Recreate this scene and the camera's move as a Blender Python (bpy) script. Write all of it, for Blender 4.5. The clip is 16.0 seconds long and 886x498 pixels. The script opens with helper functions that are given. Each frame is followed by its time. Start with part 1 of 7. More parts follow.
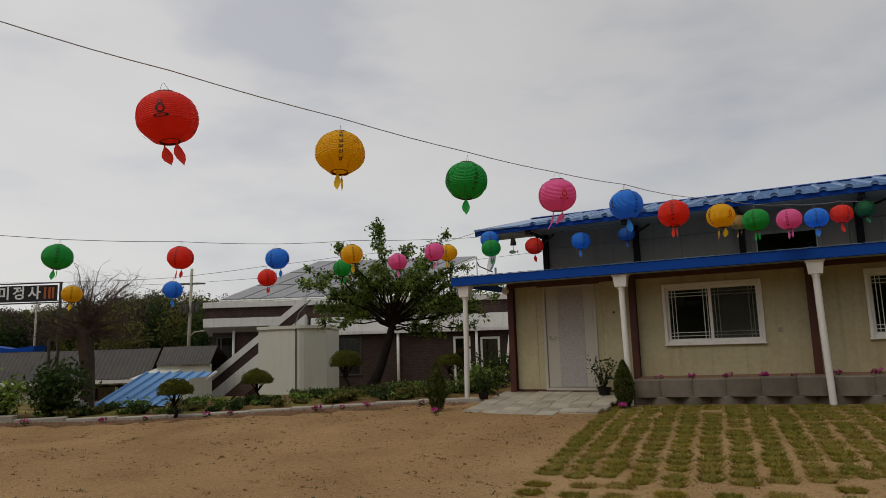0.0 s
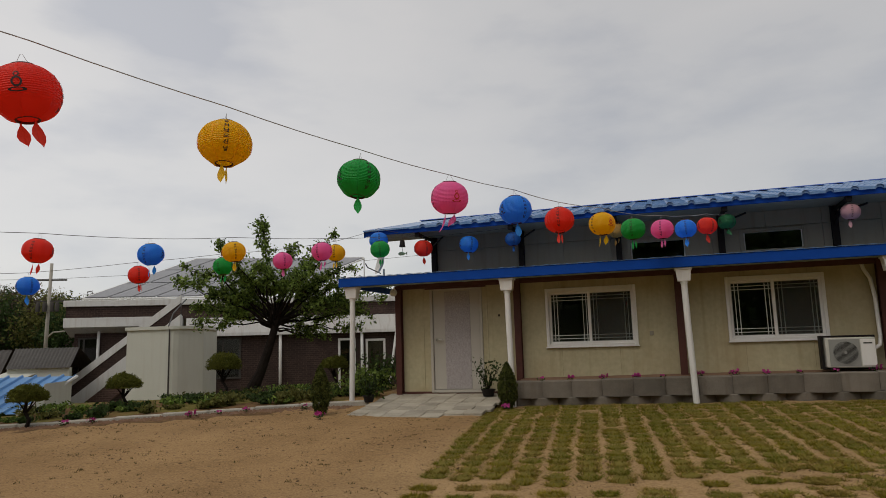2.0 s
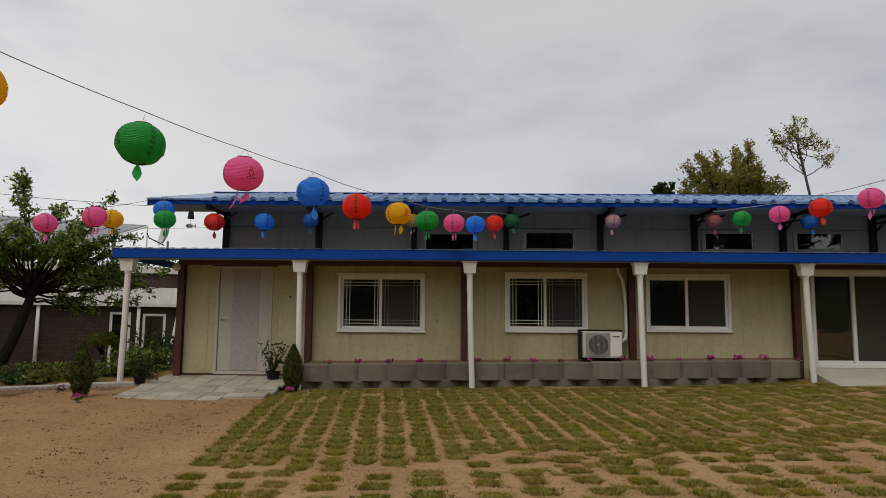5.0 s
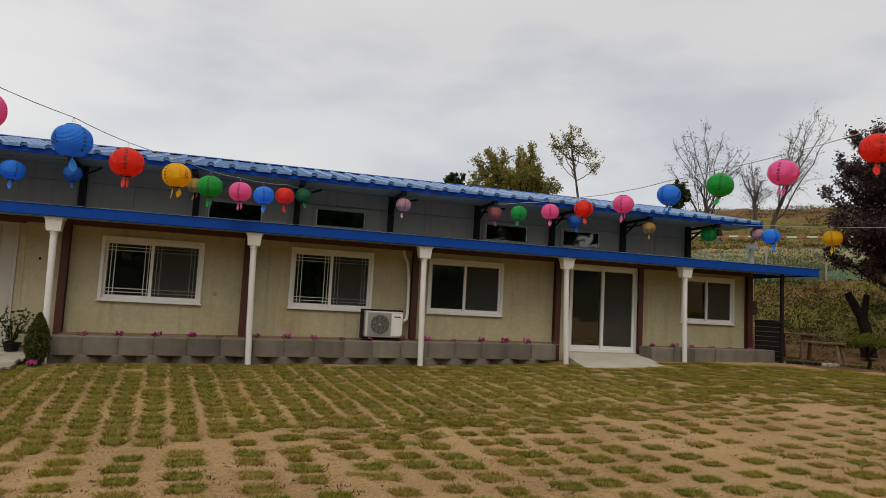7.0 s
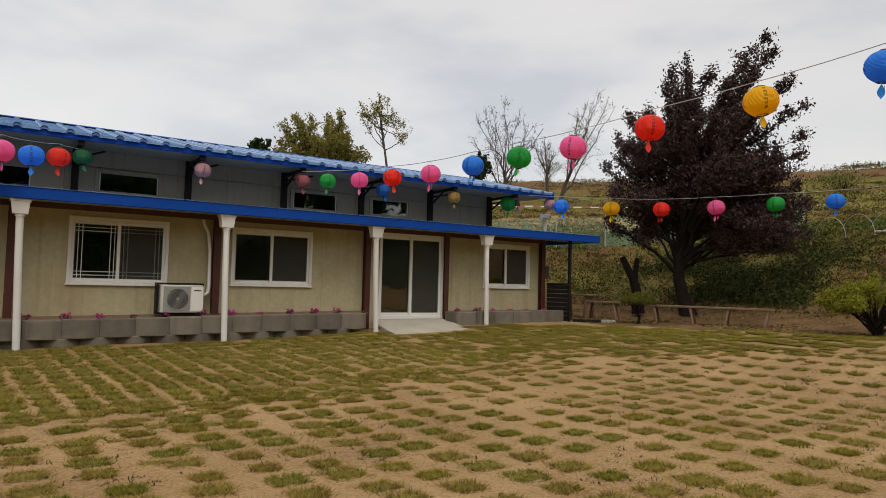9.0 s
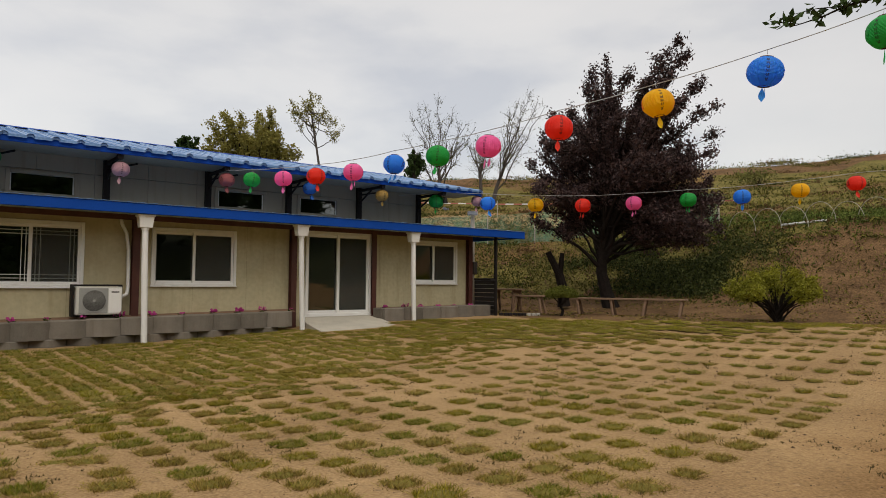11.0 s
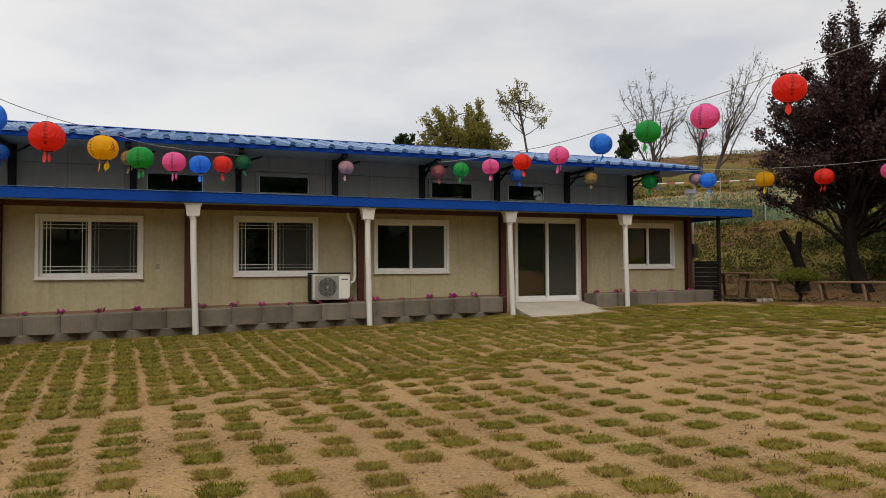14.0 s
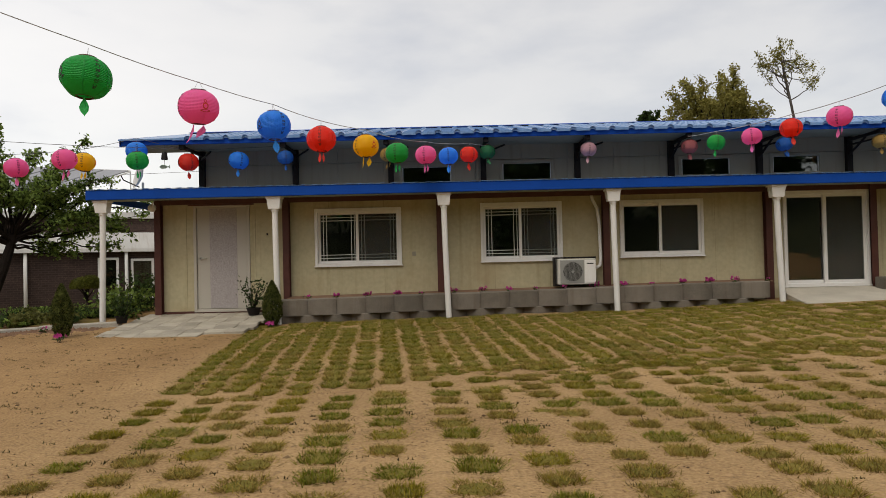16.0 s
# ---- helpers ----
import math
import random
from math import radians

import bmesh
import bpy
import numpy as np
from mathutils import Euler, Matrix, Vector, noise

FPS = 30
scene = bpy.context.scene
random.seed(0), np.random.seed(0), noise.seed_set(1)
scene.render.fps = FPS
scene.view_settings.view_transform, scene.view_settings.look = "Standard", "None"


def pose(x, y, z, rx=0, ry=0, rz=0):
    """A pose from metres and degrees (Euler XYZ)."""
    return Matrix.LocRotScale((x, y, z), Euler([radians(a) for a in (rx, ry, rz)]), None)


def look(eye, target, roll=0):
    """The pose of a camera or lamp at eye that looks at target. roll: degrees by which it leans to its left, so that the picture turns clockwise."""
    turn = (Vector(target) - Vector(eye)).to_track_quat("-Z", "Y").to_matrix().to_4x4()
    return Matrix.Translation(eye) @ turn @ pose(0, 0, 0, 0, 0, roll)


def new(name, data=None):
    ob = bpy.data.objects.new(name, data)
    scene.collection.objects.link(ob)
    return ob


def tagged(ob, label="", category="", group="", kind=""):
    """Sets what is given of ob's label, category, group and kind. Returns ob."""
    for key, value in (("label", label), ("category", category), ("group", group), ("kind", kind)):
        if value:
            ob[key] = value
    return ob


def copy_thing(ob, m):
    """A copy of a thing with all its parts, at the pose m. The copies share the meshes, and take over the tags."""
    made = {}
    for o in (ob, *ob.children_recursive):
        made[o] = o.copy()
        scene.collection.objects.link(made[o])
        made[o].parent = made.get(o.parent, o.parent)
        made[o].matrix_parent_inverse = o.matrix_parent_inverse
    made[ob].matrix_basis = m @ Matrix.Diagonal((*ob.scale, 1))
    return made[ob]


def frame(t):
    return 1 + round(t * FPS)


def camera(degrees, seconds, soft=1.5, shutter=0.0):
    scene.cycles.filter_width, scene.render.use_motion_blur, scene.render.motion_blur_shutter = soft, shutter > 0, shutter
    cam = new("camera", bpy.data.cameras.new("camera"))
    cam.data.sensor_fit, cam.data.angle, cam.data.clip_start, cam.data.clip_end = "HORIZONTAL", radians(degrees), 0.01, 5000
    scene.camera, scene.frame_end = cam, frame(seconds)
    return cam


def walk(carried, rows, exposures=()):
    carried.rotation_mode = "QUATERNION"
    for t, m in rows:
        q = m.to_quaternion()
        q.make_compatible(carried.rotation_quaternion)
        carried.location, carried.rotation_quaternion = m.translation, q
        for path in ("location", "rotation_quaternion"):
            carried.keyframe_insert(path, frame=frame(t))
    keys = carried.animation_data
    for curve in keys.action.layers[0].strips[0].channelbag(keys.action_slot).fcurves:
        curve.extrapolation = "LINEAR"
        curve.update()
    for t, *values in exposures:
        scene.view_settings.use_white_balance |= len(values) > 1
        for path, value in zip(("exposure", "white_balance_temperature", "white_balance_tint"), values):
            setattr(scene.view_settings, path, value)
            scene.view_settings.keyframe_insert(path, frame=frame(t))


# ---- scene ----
cam = camera(67.6, 16.0, soft=0.35)
PATH = [
    (0, (2.704, -11.848, 1.36), (1.777, -10.099, 1.644), -1.8),
    (0.5, (2.648, -11.855, 1.368), (1.813, -10.06, 1.655), -1.6),
    (1, (2.622, -11.851, 1.373), (1.876, -10.017, 1.654), -1.4),
    (1.5, (2.604, -11.808, 1.371), (1.938, -9.943, 1.651), -1.7),
    (2, (2.617, -11.757, 1.369), (2.003, -9.874, 1.648), -1.7),
    (2.5, (2.64, -11.761, 1.371), (2.059, -9.867, 1.644), -1.6),
    (3, (2.664, -11.764, 1.383), (2.107, -9.861, 1.644), -1.2),
    (3.5, (2.695, -11.755, 1.387), (2.25, -9.82, 1.631), 0.4),
    (3.7, (2.687, -11.75, 1.389), (2.309, -9.8, 1.627), 0.7),
    (5.8, (2.713, -11.751, 1.427), (2.916, -9.771, 1.623), 0.5),
    (6, (2.726, -11.728, 1.426), (3.001, -9.756, 1.613), 0.8),
    (6.5, (2.748, -11.692, 1.407), (3.199, -9.752, 1.59), 2.6),
    (7, (2.806, -11.691, 1.398), (3.387, -9.786, 1.572), 3.0),
    (7.5, (2.882, -11.708, 1.396), (3.601, -9.849, 1.55), 2.4),
    (8, (2.855, -11.658, 1.399), (3.684, -9.843, 1.529), 2.0),
    (8.5, (2.835, -11.604, 1.397), (3.817, -9.865, 1.503), 2.1),
    (9, (2.85, -11.587, 1.4), (3.952, -9.921, 1.504), 1.5),
    (9.5, (2.876, -11.626, 1.407), (4.065, -10.02, 1.496), 2.1),
    (9.7, (2.888, -11.657, 1.405), (4.107, -10.073, 1.487), 1.9),
    (11.8, (3.049, -12.063, 1.367), (4.281, -10.492, 1.478), -0.2),
    (12, (3.061, -12.056, 1.371), (4.271, -10.468, 1.475), -0.6),
    (12.5, (3.058, -12.049, 1.383), (4.188, -10.401, 1.48), -1.0),
    (13, (3.059, -12.025, 1.374), (4.07, -10.302, 1.463), -0.5),
    (13.5, (3.081, -11.975, 1.346), (3.923, -10.162, 1.427), -0.6),
    (14, (3.095, -11.933, 1.333), (3.788, -10.057, 1.395), -0.4),
    (14.5, (3.111, -11.884, 1.323), (3.618, -9.95, 1.37), -0.5),
    (15, (3.12, -11.854, 1.307), (3.513, -9.893, 1.353), -0.6),
    (15.5, (3.093, -11.823, 1.298), (3.335, -9.838, 1.34), -0.5),
    (16, (3.063, -11.805, 1.288), (3.048, -9.805, 1.321), -1.3),
]
EXPOSURES = [(0, -0.09, 7000, 10), (2, 0.0, 7000, 10), (3.5, 0.0, 7000, 10), (6, 0.33, 7050, 10), (7.5, 0.40, 7100, 10), (8.2, 0.45, 7100, 10), (9, 0.55, 7150, 10), (12, 0.54, 7150, 10), (14.5, 0.54, 7150, 10), (16, 0.54, 7100, 10)]
walk(cam, [(t, look(eye, target, roll)) for t, eye, target, roll in PATH], EXPOSURES)

# ---- world, sun ----
world = bpy.data.worlds.new("overcast_sky")
scene.world = world
world.use_nodes = True
wn, wl = world.node_tree.nodes, world.node_tree.links
wn.clear()
w_out = wn.new("ShaderNodeOutputWorld")
w_bg = wn.new("ShaderNodeBackground")
w_sky = wn.new("ShaderNodeTexSky")
w_sky.sky_type, w_sky.sun_disc = "NISHITA", False
w_sky.sun_elevation, w_sky.sun_rotation = radians(48), radians(200)
w_co = wn.new("ShaderNodeTexCoord")
w_map = wn.new("ShaderNodeMapping")
w_map.inputs["Scale"].default_value = (1.0, 1.0, 2.7)
w_map.inputs["Location"].default_value = (1.35, 0.6, 0.9)
w_n1 = wn.new("ShaderNodeTexNoise")
w_n1.inputs["Scale"].default_value, w_n1.inputs["Detail"].default_value = 2.6, 7.0
w_n1.inputs["Roughness"].default_value, w_n1.inputs["Distortion"].default_value = 0.50, 0.0
w_ramp = wn.new("ShaderNodeValToRGB")
w_ramp.color_ramp.elements[0].position, w_ramp.color_ramp.elements[0].color = 0.34, (0.56, 0.585, 0.65, 1)
w_ramp.color_ramp.elements[1].position, w_ramp.color_ramp.elements[1].color = 0.50, (0.725, 0.735, 0.765, 1)
w_e = w_ramp.color_ramp.elements.new(0.72)
w_e.color = (0.79, 0.79, 0.81, 1)
w_mul = wn.new("ShaderNodeMix")
w_mul.data_type, w_mul.blend_type = "RGBA", "MIX"
w_mul.inputs["Factor"].default_value = 0.03
wl.new(w_co.outputs["Generated"], w_map.inputs["Vector"])
wl.new(w_map.outputs["Vector"], w_n1.inputs["Vector"])
wl.new(w_n1.outputs["Fac"], w_ramp.inputs["Fac"])
w_sep, w_lin, w_grad = wn.new("ShaderNodeSeparateXYZ"), wn.new("ShaderNodeMath"), wn.new("ShaderNodeVectorMath")
w_lin.operation, w_lin.inputs[1].default_value, w_lin.inputs[2].default_value = "MULTIPLY_ADD", -0.25, 0.975
w_sq, w_cap, w_side, w_sum = [wn.new("ShaderNodeMath") for _ in range(4)]
w_sq.operation = "MULTIPLY"
w_cap.operation, w_cap.inputs[1].default_value, w_cap.inputs[2].default_value = "MULTIPLY_ADD", -0.35, 0.4375
w_side.operation, w_sum.operation = "MULTIPLY", "ADD"
w_grad.operation = "SCALE"
wl.new(w_co.outputs["Generated"], w_sep.inputs["Vector"])
wl.new(w_sep.outputs["X"], w_lin.inputs[0])
for k in (0, 1):
    wl.new(w_sep.outputs["X"], w_sq.inputs[k])
wl.new(w_sq.outputs[0], w_cap.inputs[0])
wl.new(w_sq.outputs[0], w_side.inputs[0])
wl.new(w_cap.outputs[0], w_side.inputs[1])
wl.new(w_lin.outputs[0], w_sum.inputs[0])
wl.new(w_side.outputs[0], w_sum.inputs[1])
wl.new(w_ramp.outputs["Color"], w_grad.inputs[0])
wl.new(w_sum.outputs[0], w_grad.inputs["Scale"])
wl.new(w_grad.outputs["Vector"], w_mul.inputs["A"])
wl.new(w_sky.outputs["Color"], w_mul.inputs["B"])
wl.new(w_mul.outputs["Result"], w_bg.inputs["Color"])
w_bg.inputs["Strength"].default_value = 0.67
wl.new(w_bg.outputs["Background"], w_out.inputs["Surface"])

sun_data = bpy.data.lights.new("sun", "SUN")
sun_data.energy, sun_data.angle, sun_data.color = 0.8, radians(30), (1.0, 0.96, 0.9)
sun = new("sun", sun_data)
sun.matrix_world = look((0, 0, 40), (8, 26, 0))


# ---- mesh building ----
class Mesh:
    """Vertices and faces gathered for one object."""

    def __init__(self):
        self.v, self.f = [], []

    def add(self, verts, faces):
        n = len(self.v)
        self.v += [tuple(p) for p in verts]
        self.f += [tuple(n + i for i in f) for f in faces]
        return self

    def box(self, x0, x1, y0, y1, z0, z1, b=0.0):
        if b <= 0:
            return self.add([(x, y, z) for x in (x0, x1) for y in (y0, y1) for z in (z0, z1)],
                            [(0, 1, 3, 2), (4, 6, 7, 5), (0, 4, 5, 1), (2, 3, 7, 6), (0, 2, 6, 4), (1, 5, 7, 3)])
        b = min(b, 0.45 * (x1 - x0), 0.45 * (y1 - y0), 0.45 * (z1 - z0))
        vs, idx = [], {}
        for sx in (0, 1):
            for sy in (0, 1):
                for sz in (0, 1):
                    X, Y, Z = (x0, x1)[sx], (y0, y1)[sy], (z0, z1)[sz]
                    ix, iy, iz = X + (b, -b)[sx], Y + (b, -b)[sy], Z + (b, -b)[sz]
                    for a, p in enumerate(((X, iy, iz), (ix, Y, iz), (ix, iy, Z))):
                        idx[sx, sy, sz, a] = len(vs)
                        vs.append(p)
        g = lambda *k: idx[k]
        fs = []
        for s in (0, 1):
            fs.append([g(s, 0, 0, 0), g(s, 1, 0, 0), g(s, 1, 1, 0), g(s, 0, 1, 0)][::1 if s else -1])
            fs.append([g(0, s, 0, 1), g(0, s, 1, 1), g(1, s, 1, 1), g(1, s, 0, 1)][::1 if s else -1])
            fs.append([g(0, 0, s, 2), g(1, 0, s, 2), g(1, 1, s, 2), g(0, 1, s, 2)][::1 if s else -1])
        for i in (0, 1):
            for j in (0, 1):
                o = 1 if i == j else -1
                fs.append([g(i, j, 0, 0), g(i, j, 0, 1), g(i, j, 1, 1), g(i, j, 1, 0)][::o])
                fs.append([g(i, 0, j, 2), g(i, 0, j, 0), g(i, 1, j, 0), g(i, 1, j, 2)][::o])
                fs.append([g(0, i, j, 1), g(0, i, j, 2), g(1, i, j, 2), g(1, i, j, 1)][::o])
        for sx in (0, 1):
            for sy in (0, 1):
                for sz in (0, 1):
                    fs.append([g(sx, sy, sz, 0), g(sx, sy, sz, 1), g(sx, sy, sz, 2)][::1 if (sx + sy + sz) % 2 else -1])
        return self.add(vs, fs)

    def tube(self, pts, rad, n=8, cap=True):
        """A tapered tube along points."""
        pts = [Vector(p) for p in pts]
        rad = [rad] * len(pts) if isinstance(rad, (int, float)) else rad
        d = (pts[-1] - pts[0]).normalized()
        side = d.orthogonal().normalized()
        vs, fs = [], []
        for i, p in enumerate(pts):
            d = (pts[min(i + 1, len(pts) - 1)] - pts[max(i - 1, 0)]).normalized()
            side = (side - d * side.dot(d)).normalized()
            up = d.cross(side)
            for k in range(n):
                a = 2 * math.pi * k / n
                vs.append(p + (side * math.cos(a) + up * math.sin(a)) * rad[i])
        for i in range(len(pts) - 1):
            for k in range(n):
                a, b = i * n + k, i * n + (k + 1) % n
                fs.append((a, b, b + n, a + n))
        if cap:
            fs.append(tuple(range(n))[::-1])
            fs.append(tuple((len(pts) - 1) * n + k for k in range(n)))
        return self.add(vs, fs)

    def lathe(self, prof, n=16, c=(0, 0, 0), cap=True):
        """A profile of (radius, height) turned about the upright axis."""
        vs = [(c[0] + r * math.cos(2 * math.pi * k / n), c[1] + r * math.sin(2 * math.pi * k / n), c[2] + z) for r, z in prof for k in range(n)]
        fs = [(i * n + k, i * n + (k + 1) % n, (i + 1) * n + (k + 1) % n, (i + 1) * n + k) for i in range(len(prof) - 1) for k in range(n)]
        if cap:
            fs.append(tuple(range(n))[::-1])
            fs.append(tuple((len(prof) - 1) * n + k for k in range(n)))
        return self.add(vs, fs)

    def prism(self, poly, axis, a, b):
        """A flat polygon pushed along an axis from a to b."""
        put = {"x": lambda p, t: (t, p[0], p[1]), "y": lambda p, t: (p[0], t, p[1]), "z": lambda p, t: (p[0], p[1], t)}[axis]
        n = len(poly)
        return self.add([put(p, a) for p in poly] + [put(p, b) for p in poly],
                        [tuple(range(n)), tuple(range(2 * n - 1, n - 1, -1))] + [(i, (i + 1) % n, n + (i + 1) % n, n + i) for i in range(n)])

    def data(self, name, material, smooth=False):
        me = bpy.data.meshes.new(name)
        me.from_pydata([tuple(p) for p in self.v], [], self.f)
        bm = bmesh.new()
        bm.from_mesh(me)
        if len(self.f) < 20000:
            bmesh.ops.recalc_face_normals(bm, faces=bm.faces)
        bm.to_mesh(me)
        bm.free()
        if smooth:
            me.polygons.foreach_set("use_smooth", [True] * len(me.polygons))
            if smooth == "auto":
                me.set_sharp_from_angle(angle=radians(38))
        me.materials.append(material)
        return me


def part(name, m, material, parent, label="", smooth=False, at=None):
    """One mesh object under a thing or a part."""
    ob = new(name, m.data(name, material, smooth) if isinstance(m, Mesh) else m)
    ob.parent = parent
    if at is not None:
        ob.matrix_basis = at
    if label:
        ob["label"] = label
    return ob


def thing(name, label, category, group="", kind="", at=None):
    ob = new(name)
    ob.empty_display_size = 0.1
    if at is not None:
        ob.matrix_basis = at
    return tagged(ob, label, category, group, kind)


def solo(name, m, material, label, category, group="", kind="", smooth=False, at=None):
    """A thing that is one mesh."""
    ob = new(name, m.data(name, material, smooth) if isinstance(m, Mesh) else m)
    if at is not None:
        ob.matrix_basis = at
    return tagged(ob, label, category, group, kind)


# ---- materials ----
def material(name, colour, rough=0.7, metal=0.0, vary=0.25, scale=4.0, grain=60.0, bump=0.15, dist=0.01, spec=0.4, tint=None, streak=0.0,
             each=0.0, thin=0.0, island=0.0):
    """A procedural surface: base colour varied at two scales, fine relief, optional upright streaks, per-piece variation, thin light-passing cloth."""
    m = bpy.data.materials.new(name)
    m.use_nodes = True
    nt = m.node_tree
    nd, ln = nt.nodes, nt.links
    p = nd["Principled BSDF"]
    p.inputs["Roughness"].default_value, p.inputs["Metallic"].default_value = rough, metal
    p.inputs["Specular IOR Level"].default_value = spec
    co = nd.new("ShaderNodeTexCoord")
    big, fine = nd.new("ShaderNodeTexNoise"), nd.new("ShaderNodeTexNoise")
    big.inputs["Scale"].default_value, big.inputs["Detail"].default_value = scale, 4
    fine.inputs["Scale"].default_value, fine.inputs["Detail"].default_value = grain, 3
    geo = nd.new("ShaderNodeNewGeometry")
    for n in (big, fine):
        ln.new(geo.outputs["Position"], n.inputs["Vector"])
    c1 = tuple(max(0, c * (1 - vary)) for c in colour)
    c2 = tuple(min(1, c * (1 + vary)) for c in (tint or colour))
    ramp = nd.new("ShaderNodeValToRGB")
    ramp.color_ramp.elements[0].position, ramp.color_ramp.elements[1].position = 0.3, 0.7
    ramp.color_ramp.elements[0].color, ramp.color_ramp.elements[1].color = (*c1, 1), (*c2, 1)
    add = nd.new("ShaderNodeMath")
    add.operation = "MULTIPLY_ADD"
    add.inputs[1].default_value, add.inputs[2].default_value = 0.45, 0.275
    mixf = nd.new("ShaderNodeMath")
    mixf.operation = "ADD"
    sub = nd.new("ShaderNodeMath")
    sub.operation = "MULTIPLY_ADD"
    sub.inputs[1].default_value, sub.inputs[2].default_value = 0.55, -0.275
    ln.new(big.outputs["Fac"], add.inputs[0])
    ln.new(fine.outputs["Fac"], sub.inputs[0])
    ln.new(add.outputs[0], mixf.inputs[0])
    ln.new(sub.outputs[0], mixf.inputs[1])
    fac = mixf.outputs[0]
    if each or island:
        info = nd.new("ShaderNodeObjectInfo")
        src = info.outputs["Random"] if each else geo.outputs["Random Per Island"]
        e = nd.new("ShaderNodeMath")
        e.operation = "MULTIPLY_ADD"
        e.inputs[1].default_value = each or island
        e.inputs[2].default_value = -0.5 * (each or island)
        ln.new(src, e.inputs[0])
        s2 = nd.new("ShaderNodeMath")
        ln.new(fac, s2.inputs[0])
        ln.new(e.outputs[0], s2.inputs[1])
        fac = s2.outputs[0]
    ln.new(fac, ramp.inputs["Fac"])
    col = ramp.outputs["Color"]
    if streak:
        sm = nd.new("ShaderNodeMapping")
        sm.inputs["Scale"].default_value = (9, 9, 0.7)
        st = nd.new("ShaderNodeTexNoise")
        st.inputs["Scale"].default_value, st.inputs["Detail"].default_value = 1.0, 5
        ln.new(geo.outputs["Position"], sm.inputs["Vector"])
        ln.new(sm.outputs["Vector"], st.inputs["Vector"])
        sr = nd.new("ShaderNodeValToRGB")
        sr.color_ramp.elements[0].position, sr.color_ramp.elements[1].position = 0.5, 0.72
        sr.color_ramp.elements[0].color, sr.color_ramp.elements[1].color = (0, 0, 0, 1), (streak, streak, streak, 1)
        ln.new(st.outputs["Fac"], sr.inputs["Fac"])
        mx = nd.new("ShaderNodeMix")
        mx.data_type = "RGBA"
        ln.new(sr.outputs["Color"], mx.inputs["Factor"])
        ln.new(col, mx.inputs["A"])
        mx.inputs["B"].default_value = (colour[0] * 0.62, colour[1] * 0.52, colour[2] * 0.44, 1)
        col = mx.outputs["Result"]
    ln.new(col, p.inputs["Base Color"])
    if bump:
        bp = nd.new("ShaderNodeBump")
        bp.inputs["Strength"].default_value, bp.inputs["Distance"].default_value = bump, dist
        ln.new(fine.outputs["Fac"], bp.inputs["Height"])
        ln.new(bp.outputs["Normal"], p.inputs["Normal"])
    if thin:
        tr = nd.new("ShaderNodeBsdfTranslucent")
        ms = nd.new("ShaderNodeMixShader")
        ms.inputs["Fac"].default_value = thin
        ln.new(col, tr.inputs["Color"])
        ln.new(p.outputs["BSDF"], ms.inputs[1])
        ln.new(tr.outputs["BSDF"], ms.inputs[2])
        ln.new(ms.outputs["Shader"], nd["Material Output"].inputs["Surface"])
    return m


def glass_material(name, tint, clear=0.6):
    m = bpy.data.materials.new(name)
    m.use_nodes = True
    nd, ln = m.node_tree.nodes, m.node_tree.links
    nd.remove(nd["Principled BSDF"])
    t, g, mx = nd.new("ShaderNodeBsdfTransparent"), nd.new("ShaderNodeBsdfGlossy"), nd.new("ShaderNodeMixShader")
    t.inputs["Color"].default_value = (*tint, 1)
    g.inputs["Roughness"].default_value = 0.02
    mx.inputs["Fac"].default_value = 0.14
    ln.new(t.outputs["BSDF"], mx.inputs[1])
    ln.new(g.outputs["BSDF"], mx.inputs[2])
    ln.new(mx.outputs["Shader"], nd["Material Output"].inputs["Surface"])
    return m


CREAM = material("cream_panel", (0.47, 0.42, 0.265), 0.6, vary=0.13, scale=1.7, grain=14, bump=0.05, streak=0.34)
c_nd, c_ln = CREAM.node_tree.nodes, CREAM.node_tree.links
c_geo, c_n, c_r, c_m = c_nd.new("ShaderNodeNewGeometry"), c_nd.new("ShaderNodeTexNoise"), c_nd.new("ShaderNodeValToRGB"), c_nd.new("ShaderNodeMix")
c_n.inputs["Scale"].default_value, c_n.inputs["Detail"].default_value, c_n.inputs["Roughness"].default_value = 0.9, 7, 0.62
c_r.color_ramp.elements[0].position, c_r.color_ramp.elements[1].position = 0.50, 0.70
c_r.color_ramp.elements[1].color = (0.5, 0.5, 0.5, 1)
c_m.data_type = "RGBA"
c_m.inputs["B"].default_value = (0.36, 0.275, 0.15, 1)
c_was = c_nd["Principled BSDF"].inputs["Base Color"].links[0].from_socket
c_ln.new(c_geo.outputs["Position"], c_n.inputs["Vector"])
c_ln.new(c_n.outputs["Fac"], c_r.inputs["Fac"])
c_ln.new(c_r.outputs["Color"], c_m.inputs["Factor"])
c_ln.new(c_was, c_m.inputs["A"])
c_ln.new(c_m.outputs["Result"], c_nd["Principled BSDF"].inputs["Base Color"])
JOINT = material("panel_joint", (0.30, 0.255, 0.15), 0.7, vary=0.25, scale=3, grain=60, bump=0.05)
GREY_PANEL = material("grey_panel", (0.310, 0.284, 0.222), 0.5, vary=0.06, scale=1.0, grain=160, bump=0.04, streak=0.3)
BROWN_STEEL = material("brown_steel", (0.068, 0.021, 0.016), 0.5, vary=0.25, scale=5, grain=120, bump=0.08, tint=(0.09, 0.03, 0.022))
DARK_STEEL = material("dark_steel", (0.018, 0.015, 0.014), 0.6, vary=0.3, scale=5, grain=120, bump=0.08, spec=0.15)
